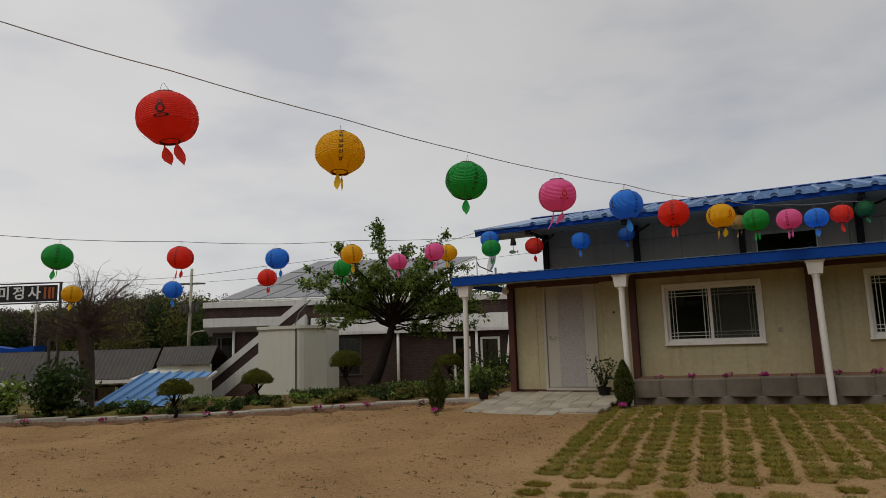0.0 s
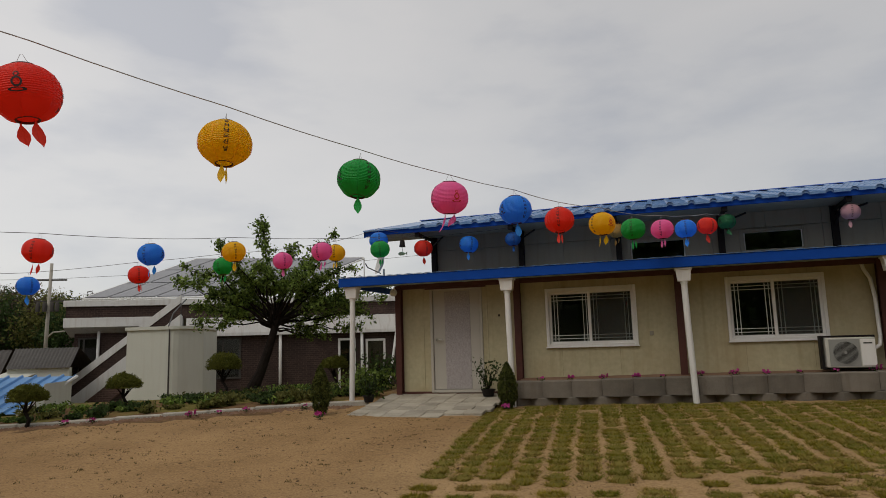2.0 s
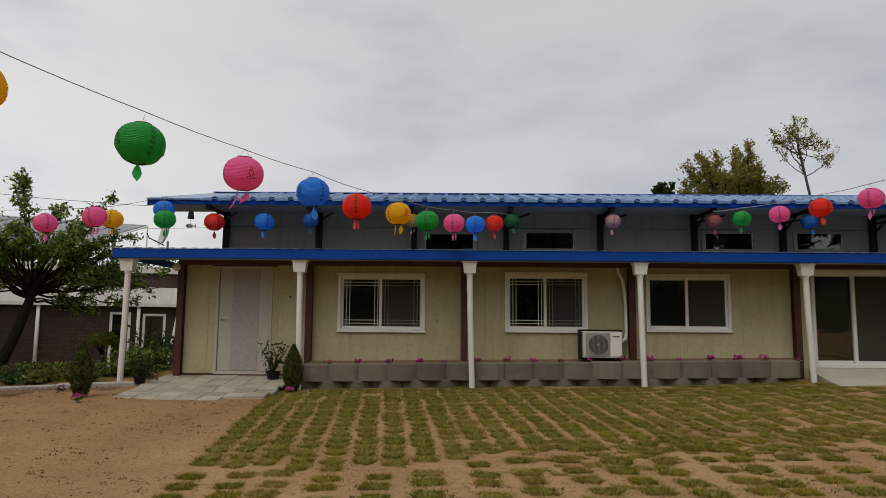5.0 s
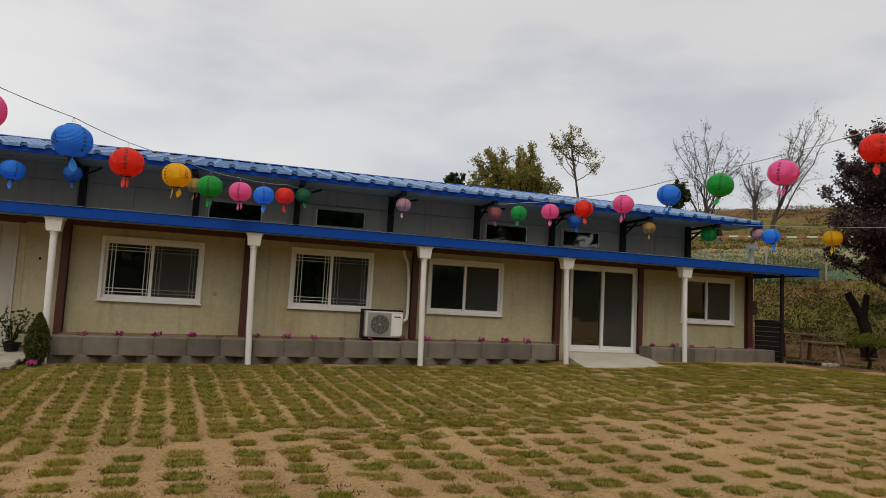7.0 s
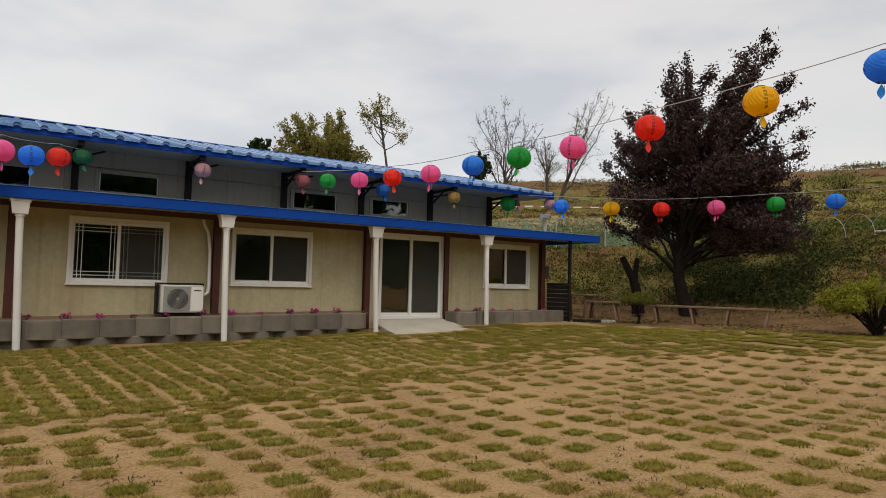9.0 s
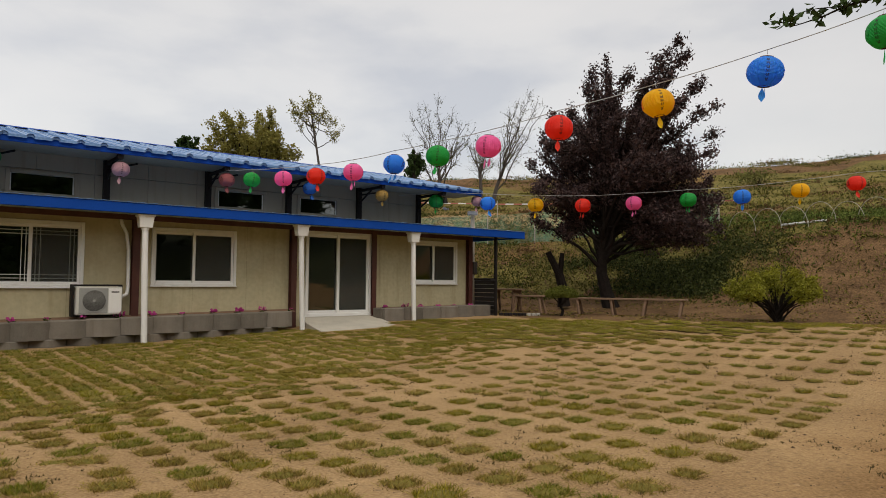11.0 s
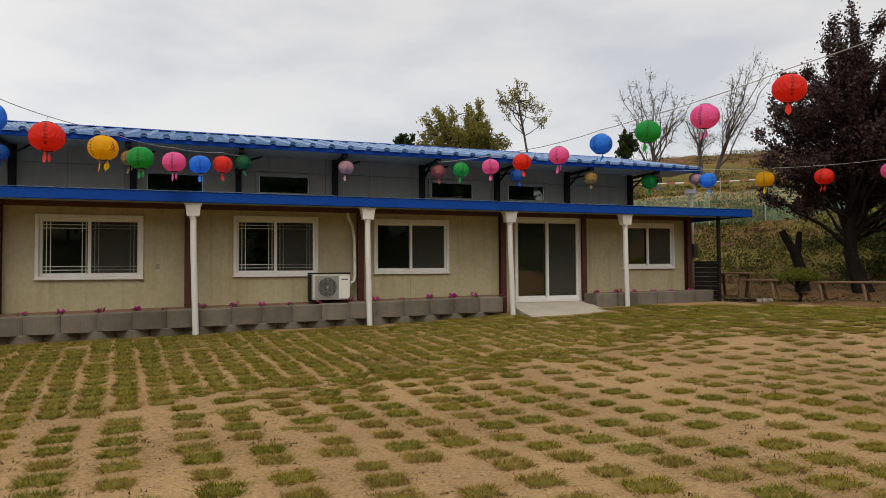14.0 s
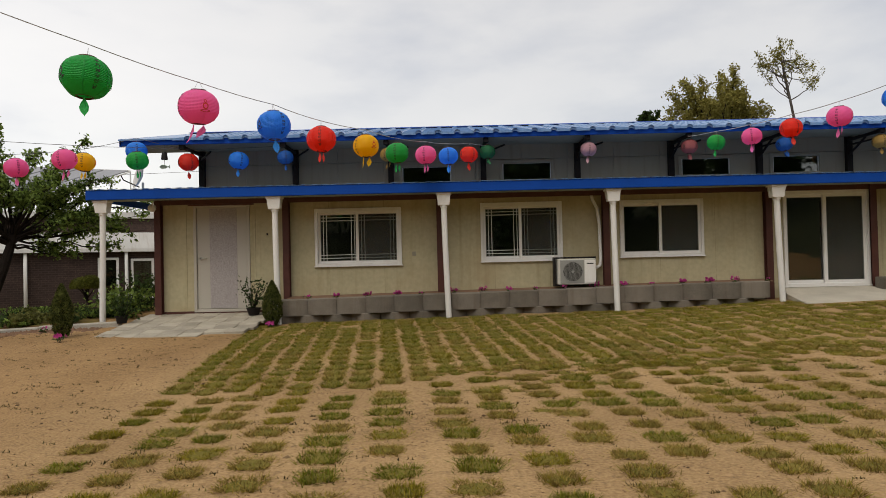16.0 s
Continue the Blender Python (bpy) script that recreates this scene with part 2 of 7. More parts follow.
BLUE_TRIM = material("blue_trim", (0.003, 0.060, 0.345), 0.55, vary=0.14, scale=2.5, grain=90, bump=0.03, spec=0.12)
BLUE_ROOF = material("blue_roof", (0.075, 0.20, 0.44), 0.33, vary=0.22, scale=2.6, grain=40, bump=0.05, tint=(0.19, 0.32, 0.52), spec=0.7)
WHITE_PVC = material("white_plastic", (0.78, 0.77, 0.74), 0.4, vary=0.05, scale=3, grain=80, bump=0.03, streak=0.15)
WHITE_PAINT = material("white_paint", (0.70, 0.70, 0.68), 0.65, vary=0.08, scale=2, grain=60, bump=0.08, streak=0.35)
DOOR_PAINT = material("door_paint", (0.47, 0.44, 0.38), 0.45, vary=0.05, scale=2, grain=120, bump=0.03)
DOOR_INSET = material("door_inset", (0.38, 0.345, 0.335), 0.6, vary=0.35, scale=30, grain=75, bump=0.25)
CHROME = material("brushed_metal", (0.62, 0.6, 0.56), 0.28, metal=1.0, vary=0.1, scale=20, grain=200, bump=0.03)
CONCRETE = material("concrete_block", (0.175, 0.152, 0.124), 0.92, vary=0.28, scale=5, grain=70, bump=0.5, dist=0.008, each=0.35, streak=0.3)
KERB = material("kerb_concrete", (0.40, 0.375, 0.32), 0.9, vary=0.25, scale=2.5, grain=60, bump=0.3, streak=0.2)
SLAB = material("paving_slab", (0.31, 0.275, 0.215), 0.85, vary=0.2, scale=4, grain=110, bump=0.3, dist=0.005, each=0.25, tint=(0.40, 0.36, 0.285))
BANK_SOIL = material("dark_red_soil", (0.115, 0.066, 0.032), 0.95, vary=0.5, scale=1.3, grain=18, bump=1.0, dist=0.05, tint=(0.175, 0.104, 0.052), spec=0.05)
SOIL = material("reddish_soil", (0.20, 0.115, 0.07), 0.95, vary=0.35, scale=6, grain=70, bump=0.6, dist=0.02)
INSIDE = material("dim_room_wall", (0.34, 0.40, 0.35), 0.8, vary=0.15)
GLASS = glass_material("window_glass", (0.55, 0.60, 0.58))
MESH_GLASS = glass_material("screened_glass", (0.40, 0.42, 0.40))
SCREEN = material("insect_screen", (0.085, 0.088, 0.078), 0.9, vary=0.15, scale=3, grain=300, bump=0, spec=0.1)
s_nd, s_ln = SCREEN.node_tree.nodes, SCREEN.node_tree.links
s_tr, s_mx = s_nd.new("ShaderNodeBsdfTransparent"), s_nd.new("ShaderNodeMixShader")
s_mx.inputs["Fac"].default_value = 0.55
s_ln.new(s_tr.outputs["BSDF"], s_mx.inputs[1])
s_ln.new(s_nd["Principled BSDF"].outputs["BSDF"], s_mx.inputs[2])
s_ln.new(s_mx.outputs["Shader"], s_nd["Material Output"].inputs["Surface"])
SLATE_GREY = material("grey_plastic", (0.30, 0.30, 0.28), 0.5, vary=0.05)
MUNTIN = material("pale_glazing_bar", (0.62, 0.66, 0.62), 0.4, vary=0.05)
CLOTH = {
    "red": material("red_lantern_paper", (0.98, 0.052, 0.028), 0.5, vary=0.1, scale=7, grain=160, bump=0.1, thin=0.5),
    "yellow": material("yellow_lantern_paper", (0.98, 0.58, 0.012), 0.5, vary=0.08, scale=7, grain=160, bump=0.1, thin=0.5),
    "green": material("green_lantern_paper", (0.012, 0.46, 0.085), 0.5, vary=0.12, scale=7, grain=160, bump=0.1, thin=0.5),
    "pink": material("pink_lantern_paper", (1.0, 0.19, 0.49), 0.45, vary=0.02, scale=7, grain=160, bump=0.1, thin=0.5),
    "blue": material("blue_lantern_paper", (0.03, 0.32, 0.97), 0.5, vary=0.12, scale=7, grain=160, bump=0.1, thin=0.5),
    # duller, darker papers for the row under the roof overhang
    "faded pink": material("dull_pink_paper", (0.55, 0.30, 0.33), 0.6, vary=0.1, scale=7, grain=160, bump=0.1, thin=0.2),
    "faded red": material("dull_red_paper", (0.38, 0.10, 0.10), 0.6, vary=0.1, scale=7, grain=160, bump=0.1, thin=0.2),
    # green and blue paper with the overhang's shade mixed into the colour
    "dark green": material("shaded_green_paper", (0.012, 0.14, 0.05), 0.6, vary=0.1, scale=7, grain=160, bump=0.1, thin=0.2),
    "dark blue": material("shaded_blue_paper", (0.01, 0.11, 0.42), 0.6, vary=0.1, scale=7, grain=160, bump=0.1, thin=0.2),
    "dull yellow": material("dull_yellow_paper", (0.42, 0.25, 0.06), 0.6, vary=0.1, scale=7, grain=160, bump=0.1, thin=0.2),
}
INK = material("black_ink", (0.02, 0.018, 0.015), 0.6, vary=0.1)
INK_RED = material("red_ink", (0.62, 0.05, 0.02), 0.6, vary=0.1)
RIM = material("lantern_rim", (0.10, 0.022, 0.018), 0.6, vary=0.2)
CORD = material("weathered_cord", (0.40, 0.395, 0.39), 0.8, vary=0.15)
CORD_DARK = material("dark_wire", (0.10, 0.10, 0.10), 0.6, vary=0.15)
BARK = material("dark_bark", (0.022, 0.017, 0.014), 0.95, vary=0.4, scale=9, grain=45, bump=0.8, dist=0.02, spec=0.1)
BARK_GREY = material("grey_bark", (0.085, 0.07, 0.06), 0.95, vary=0.35, scale=9, grain=45, bump=0.7, dist=0.02)
WOOD = material("weathered_wood", (0.20, 0.122, 0.075), 0.85, vary=0.35, scale=7, grain=60, bump=0.35)
LEAF_GREEN = material("spring_leaf", (0.088, 0.150, 0.030), 0.55, vary=0.5, scale=1.5, grain=9, bump=0, tint=(0.165, 0.235, 0.048), thin=0.35, island=0.5, spec=0.2)
LEAF_DEEP = material("deep_leaf", (0.04, 0.07, 0.018), 0.6, vary=0.45, scale=1.5, grain=9, bump=0, thin=0.25, island=0.5, spec=0.15)
LEAF_PINE = material("olive_needle", (0.120, 0.128, 0.023), 0.7, vary=0.4, scale=3, grain=20, bump=0, thin=0.15, island=0.5, spec=0.1)
LEAF_PURPLE = material("purple_leaf", (0.045, 0.026, 0.026), 0.55, vary=0.45, scale=1.5, grain=9, bump=0, tint=(0.072, 0.042, 0.038), thin=0.15, island=0.6, spec=0.2)
LEAF_YELLOW = material("yellow_green_leaf", (0.25, 0.245, 0.028), 0.6, vary=0.35, scale=2, grain=12, bump=0, thin=0.3, island=0.5, spec=0.15)
LEAF_SPRING = material("budding_leaf", (0.36, 0.30, 0.07), 0.6, vary=0.4, scale=0.8, grain=8, bump=0, tint=(0.21, 0.19, 0.05), thin=0.45, island=0.6, spec=0.12)
LEAF_OLIVE = material("olive_leaf", (0.14, 0.14, 0.04), 0.6, vary=0.4, scale=0.8, grain=8, bump=0, thin=0.3, island=0.5, spec=0.12)
BANK_LEAF = material("bank_leaf", (0.112, 0.108, 0.026), 0.7, vary=0.5, scale=0.6, grain=8, bump=0, tint=(0.160, 0.142, 0.036), thin=0.2, island=0.6, spec=0.08)
GRASS = material("grass_blade", (0.205, 0.174, 0.019), 0.8, vary=0.3, scale=0.9, grain=5, bump=0, tint=(0.262, 0.212, 0.026), thin=0.25, island=0.6, spec=0.06)
PETAL = material("magenta_petal", (0.50, 0.045, 0.25), 0.5, vary=0.25, scale=8, grain=60, bump=0, thin=0.25)


# ---- ground ----
def clamp(v, a=0.0, b=1.0):
    return max(a, min(b, v))


def ramp_of(v, table):
    for (a, p), (b, q) in zip(table, table[1:]):
        if v <= b:
            return p + (q - p) * clamp((v - a) / (b - a))
    return table[-1][1]


FOOT = [(-1, 0.20), (0, 0.20), (2, 0.236), (4, 0.278), (6, 0.312), (7.2, 0.345), (8.5, 0.40), (10.8, 0.50), (12, 0.52), (14, 0.58)]
KERB_LINE = [(-15.86, -6.2), (-11.14, -4.02), (-8.58, -2.50), (-6.31, -1.45), (-4.0, -0.45)]
TOE = [(-180, 30), (-60, 30), (-20, 13), (9, 12.9), (24, 13.5), (43, 15.4), (52, 15.6), (70, 18.0), (90, 20.0), (180, 20.0)]
RISE = [(-2.5, 0.0), (0, 0.35), (0.8, 0.75), (4.4, 2.75), (6.0, 2.95), (11.5, 4.4), (24, 8.0), (32, 8.5), (400, 8.2)]
FADE = [(-180, 0.6), (-150, 1.0), (92, 1.0), (128, 0.0), (165, 0.0), (180, 0.6)]


def behind_kerb(x, y):
    """How far a place lies behind the kerb of the garden bed (negative: in the yard)."""
    if x > -4.0:
        return -1.0 if y < -0.25 else min(y + 0.25, -3.2 - x) if x < -3.2 else -1.0
    for (x0, y0), (x1, y1) in zip(KERB_LINE, KERB_LINE[1:]):
        if x <= x1 or x1 == KERB_LINE[-1][0]:
            t = (x - x0) / (x1 - x0)
            return (y - (y0 + t * (y1 - y0))) * 0.86
    return -1.0


def ground_z(x, y):
    zb = ramp_of(x, FOOT) + 0.017 * clamp(-x, 0, 4.0) - 0.03 * clamp(-4 - x, 0, 5)
    z = zb * clamp((y + 5.4) / 5.4)
    z += (0.58 - z) * clamp((x - 11.5) / 4.5)
    d = behind_kerb(x, y)
    if d > 0:
        z += 0.04 * clamp(d / 0.25) + 0.03 * clamp(d / 2.5)
        z += ramp_of(d, [(0, 0), (4.0, 0.0), (11, -0.95), (30, -1.2)]) * clamp((-3.0 - x) / 2.0)
    vx, vy = x - 8.0, y + 8.0
    r, th = math.hypot(vx, vy), math.degrees(math.atan2(vy, vx))
    w = ramp_of(th, FADE)
    if w > 0:
        z += w * ramp_of(r - ramp_of(th, TOE), RISE)
    far = math.hypot(x - 2.6, y + 12)
    if x < 0 and far > 40:
        z += ramp_of(far, [(40, 0), (60, 0.6), (95, 3.6), (140, 6.0), (600, 6.0)]) * clamp((-x - 8) / 14)
    z += 0.012 * noise.noise((x * 1.3, y * 1.3, 0)) + 0.02 * noise.noise((x * 0.4, y * 0.4, 5))
    if w > 0.01 and r > ramp_of(th, TOE) - 1:
        z += w * (0.10 * noise.noise((x * 0.9, y * 0.9, 3)) + 0.05 * noise.noise((x * 2.3, y * 2.3, 8)))
    return z


def axis_points(lo, a, b, hi, fine, grow):
    mid = list(np.arange(a, b + 1e-6, fine))
    left, right, s = [], [], fine
    p = a
    while p > lo:
        s *= grow
        p -= s
        left.append(p)
    p, s = b, fine
    while p < hi:
        s *= grow
        p += s
        right.append(p)
    return left[::-1] + mid + right


def ground_material():
    m = material("bare_sandy_earth", (0.335, 0.202, 0.094), 0.95, vary=0.28, scale=0.7, grain=42, bump=1.0, dist=0.03, tint=(0.43, 0.286, 0.143), spec=0.08)
    nd, ln = m.node_tree.nodes, m.node_tree.links
    p = nd["Principled BSDF"]
    old = p.inputs["Base Color"].links[0].from_socket
    geo = nd.new("ShaderNodeNewGeometry")
    n1 = nd.new("ShaderNodeTexNoise")
    n1.inputs["Scale"].default_value, n1.inputs["Detail"].default_value, n1.inputs["Roughness"].default_value = 11.0, 8, 0.75
    rp = nd.new("ShaderNodeValToRGB")
    rp.color_ramp.elements[0].position, rp.color_ramp.elements[1].position = 0.52, 0.70
    rp.color_ramp.elements[0].color, rp.color_ramp.elements[1].color = (0, 0, 0, 1), (0.62, 0.62, 0.62, 1)
    mx = nd.new("ShaderNodeMix")
    mx.data_type = "RGBA"
    mx.inputs["B"].default_value = (0.13, 0.085, 0.05, 1)
    ln.new(geo.outputs["Position"], n1.inputs["Vector"])
    ln.new(n1.outputs["Fac"], rp.inputs["Fac"])
    ln.new(rp.outputs["Color"], mx.inputs["Factor"])
    ln.new(old, mx.inputs["A"])
    # browner, darker earth west and south-east of the sods
    sep = nd.new("ShaderNodeSeparateXYZ")
    n2 = nd.new("ShaderNodeTexNoise")
    n2.inputs["Scale"].default_value, n2.inputs["Detail"].default_value = 1.1, 5
    ln.new(geo.outputs["Position"], sep.inputs["Vector"])
    ln.new(geo.outputs["Position"], n2.inputs["Vector"])

    def calc(op, a, b, c=None):
        q = nd.new("ShaderNodeMath")
        q.operation = op
        for k, v in enumerate((a, b, c)):
            if isinstance(v, (int, float)):
                q.inputs[k].default_value = v
            elif v is not None:
                ln.new(v, q.inputs[k])
        q.use_clamp = op == "MAXIMUM"
        return q.outputs[0]

    wob = calc("MULTIPLY_ADD", n2.outputs["Fac"], 1.2, -0.6)
    west = calc("MULTIPLY", calc("MAXIMUM", calc("MULTIPLY_ADD", calc("ADD", sep.outputs["X"], wob), -0.9, 0.2), 0.0), 0.45)
    south = calc("MULTIPLY_ADD", calc("ADD", calc("MULTIPLY_ADD", sep.outputs["X"], -0.10, sep.outputs["Y"]), wob), -0.9, -9.0)
    right = calc("MAXIMUM", calc("MULTIPLY_ADD", sep.outputs["X"], 0.3, -1.6), 0.0)
    zone = calc("MAXIMUM", west, calc("MULTIPLY", calc("MAXIMUM", south, 0.0), right))
    mz = nd.new("ShaderNodeMix")
    mz.data_type, mz.blend_type = "RGBA", "MULTIPLY"
    mz.inputs["B"].default_value = (0.76, 0.68, 0.60, 1)
    ln.new(zone, mz.inputs["Factor"])
    ln.new(mx.outputs["Result"], mz.inputs["A"])
    ln.new(mz.outputs["Result"], p.inputs["Base Color"])
    return m


EARTH = ground_material()
BANK_GRASS = material("bank_grass", (0.098, 0.088, 0.025), 0.95, vary=0.55, scale=0.9, grain=11, bump=1.0, dist=0.08, tint=(0.185, 0.152, 0.048), spec=0.05)
nd, ln = BANK_GRASS.node_tree.nodes, BANK_GRASS.node_tree.links
b_n, b_r, b_m, b_g = nd.new("ShaderNodeTexNoise"), nd.new("ShaderNodeValToRGB"), nd.new("ShaderNodeMix"), nd.new("ShaderNodeNewGeometry")
b_n.inputs["Scale"].default_value, b_n.inputs["Detail"].default_value = 0.3, 7
b_r.color_ramp.elements[0].position, b_r.color_ramp.elements[1].position = 0.52, 0.62
b_r.color_ramp.elements[1].color = (0.75, 0.75, 0.75, 1)
b_m.data_type = "RGBA"
b_m.inputs["B"].default_value = (0.195, 0.108, 0.052, 1)
b_p = nd["Principled BSDF"]
b_old = b_p.inputs["Base Color"].links[0].from_socket
ln.new(b_g.outputs["Position"], b_n.inputs["Vector"])
ln.new(b_n.outputs["Fac"], b_r.inputs["Fac"])
ln.new(b_r.outputs["Color"], b_m.inputs["Factor"])
ln.new(b_old, b_m.inputs["A"])
ln.new(b_m.outputs["Result"], b_p.inputs["Base Color"])
WOODLAND = material("woodland_floor", (0.05, 0.052, 0.025), 0.95, vary=0.5, scale=0.3, grain=4, bump=0.6, dist=0.1, spec=0.1)

gx = axis_points(-420, -15, 26, 420, 0.33, 1.17)
gy = axis_points(-420, -14, 14, 420, 0.33, 1.17)
gm = Mesh()
gm.v = [(x, y, ground_z(x, y)) for x in gx for y in gy]
ny = len(gy)
gm.f = [(i * ny + j, (i + 1) * ny + j, (i + 1) * ny + j + 1, i * ny + j + 1) for i in range(len(gx) - 1) for j in range(ny - 1)]
g_me = bpy.data.meshes.new("ground")
g_me.from_pydata(gm.v, [], gm.f)
for m in (EARTH, BANK_GRASS, WOODLAND, BANK_SOIL):
    g_me.materials.append(m)
g_mat = []
for f in gm.f:
    x, y = (gm.v[f[0]][0] + gm.v[f[2]][0]) / 2, (gm.v[f[0]][1] + gm.v[f[2]][1]) / 2
    vx, vy = x - 8.0, y + 8.0
    th = math.degrees(math.atan2(vy, vx))
    d = math.hypot(vx, vy) - ramp_of(th, TOE) + 1.1 * noise.noise((x * 0.6, y * 0.6, 9))
    k = 0
    if ramp_of(th, FADE) > 0.3 and d > 0.5:
        k = 1
        if th < -25:
            k = 2
        elif th < 19 + 7 * noise.noise((x * 0.4, y * 0.4, 21)) and d < 4.3 + 1.2 * noise.noise((x * 0.5, y * 0.5, 27)):
            k = 3
        elif d > 20.5 + 3 * noise.noise((x * 0.3, y * 0.3, 33)):
            k = 3
        elif 36 < th < 76 and 6.6 < d < 10.5:
            k = 0
    elif -22 < th < 62 and (d > -1.3 or x > 18.2 or (x > 14.3 and y > ramp_of(x, [(14.3, -0.7), (14.7, -1.2), (15.8, -3.1), (16.3, -5.1), (18.2, -6.4)]))):
        k = 3
    elif math.hypot(x - 2.6, y + 12) > 42 and x < -3:
        k = 2
    elif -0.55 < behind_kerb(x, y) + 0.25 * noise.noise((x * 2.1, y * 2.1, 6)) <= 0.3 and -13 < x < -3.3:
        k = 3
    elif behind_kerb(x, y) > 0.3:
        k = 1 if noise.noise((x * 0.7, y * 0.7, 2)) > -0.1 else 3
    elif math.hypot(vx, vy) > 40:
        k = 1
    g_mat.append(k)
g_me.polygons.foreach_set("material_index", g_mat)
g_me.polygons.foreach_set("use_smooth", [True] * len(g_me.polygons))
tagged(new("ground", g_me), "bare sandy yard rising to a rough grassy bank", "ground", kind="structure")


# ---- the hall ----
WALL_Y, UP_Y = 0.73, 2.90
X0, X1 = -2.42, 13.95
hall = thing("prefab_hall", "long cream panel hall with blue metal roofs and white downpipe posts", "building")
OPENINGS = [  # x0, x1, z0, z1
    (-1.74, -0.71, 0.43, 2.42), (0.575, 2.16, 1.25, 2.28), (3.72, 5.20, 1.27, 2.32), (6.35, 7.865, 1.30, 2.31), (9.42, 10.975, 0.675, 2.42), (12.155, 13.50, 1.365, 2.34)]
UP_OPENINGS = [(2.09, 3.17, 2.99, 3.37), (4.32, 5.39, 3.03, 3.41), (8.29, 9.35, 3.04, 3.42), (10.31, 11.32, 3.05, 3.43)]
UP_COLUMNS = (-2.36, -0.28, 1.84, 3.89, 5.97, 8.04, 9.985, 11.96, 13.89)


def pierced(xa, xb, z0, z1, y0, y1, holes, gap=0.003):
    """The pieces of a wall panel between xa and xb, cut by the openings that it meets."""
    ms = []
    cuts = sorted({xa, xb, *[c for h in holes for c in h[:2] if xa < c < xb]})
    for a, b in zip(cuts, cuts[1:]):
        a2, b2 = (a + gap if a == xa else a), (b - gap if b == xb else b)
        hs = [h for h in holes if h[0] < (a + b) / 2 < h[1]]
        if hs:
            if hs[0][2] > z0 + 0.01:
                ms.append(Mesh().box(a2, b2, y0, y1, z0, hs[0][2]))
            if hs[0][3] < z1 - 0.01:
                ms.append(Mesh().box(a2, b2, y0, y1, hs[0][3], z1))
        else:
            ms.append(Mesh().box(a2, b2, y0, y1, z0, z1))
    return ms


edges = [X0] + [0.815 + 1.043 * k for k in range(-2, 13)] + [X1]
for a, b in zip(edges, edges[1:]):
    for m in pierced(a, b, 0.28, 2.62, WALL_Y, WALL_Y + 0.1, OPENINGS):
        part("wall_panel", m, CREAM, hall)
for k in range(16):
    a, b = X0 + 1.023 * k, X0 + 1.023 * (k + 1)
    for m in pierced(a, b, 2.6, 3.49, UP_Y, UP_Y + 0.1, UP_OPENINGS) + pierced(a, b, 3.498, 4.05, UP_Y, UP_Y + 0.1, []):
        part("upper_panel", m, GREY_PANEL, hall)
# joints between the panels, closed by a recessed strip
for x in edges[1:-1]:
    for m in pierced(x - 0.004, x + 0.004, 0.28, 2.62, WALL_Y + 0.0025, WALL_Y + 0.09, OPENINGS, 0.0):
        part("joint_strip", m, JOINT, hall)
# side, back and inner walls
for x, nm in ((X0, "side_wall"), (X1 - 0.1, "side_wall")):
    m = Mesh().box(x, x + 0.1, WALL_Y + 0.1, UP_Y, 0.1, 2.62)
    m.prism([(UP_Y + 0.1, 0.1), (8.0, 0.1), (8.0, 4.1), (5.45, 4.58), (UP_Y + 0.1, 4.08)], "x", x, x + 0.1)
    part(nm, m, CREAM, hall)
part("back_wall", Mesh().box(X0, X1, 8.0, 8.1, 0.1, 4.1), CREAM, hall)
part("inner_wall", Mesh().box(X0 + 0.1, X1 - 0.1, UP_Y + 0.004, UP_Y + 0.096, 0.3, 2.59), INSIDE, hall)
part("inner_floor", Mesh().box(X0 + 0.1, X1 - 0.1, WALL_Y + 0.1, 8.0, 0.3, 0.42), INSIDE, hall)
part("lean_to_ceiling", Mesh().box(X0 + 0.1, X1 - 0.1, WALL_Y + 0.11, UP_Y - 0.01, 2.56, 2.6), INSIDE, hall)
# corner trims and panel edge strips
for x in (X0 - 0.012, -1.93, -0.62):
    part("edge_trim", Mesh().box(x, x + 0.035, WALL_Y - 0.012, WALL_Y - 0.002, 0.42, 2.5), CREAM, hall)
part("base_trim", Mesh().box(X0, X1, WALL_Y - 0.02, WALL_Y - 0.002, 0.36, 0.42), BROWN_STEEL, hall)
# brown columns against the wall, with the beam under the eave
for x in (X0 + 0.02, 0.02, 2.92, 6.04, 9.08, 11.03, X1 - 0.06):
    m = Mesh().box(x - 0.06, x + 0.06, WALL_Y - 0.13, WALL_Y - 0.12, 0.2, 2.52).box(x - 0.06, x + 0.06, WALL_Y - 0.015, WALL_Y - 0.005, 0.2, 2.52)
    m.box(x - 0.006, x + 0.006, WALL_Y - 0.12, WALL_Y - 0.015, 0.2, 2.52)
    part("brown_column", m, BROWN_STEEL, hall)
part("brown_beam", Mesh().box(X0, X1, WALL_Y - 0.10, WALL_Y - 0.022, 2.44, 2.53, 0.006), BROWN_STEEL, hall)
part("door_rail", Mesh().box(-1.85, -0.6, WALL_Y - 0.06, WALL_Y - 0.02, 2.415, 2.445, 0.006), BROWN_STEEL, hall)
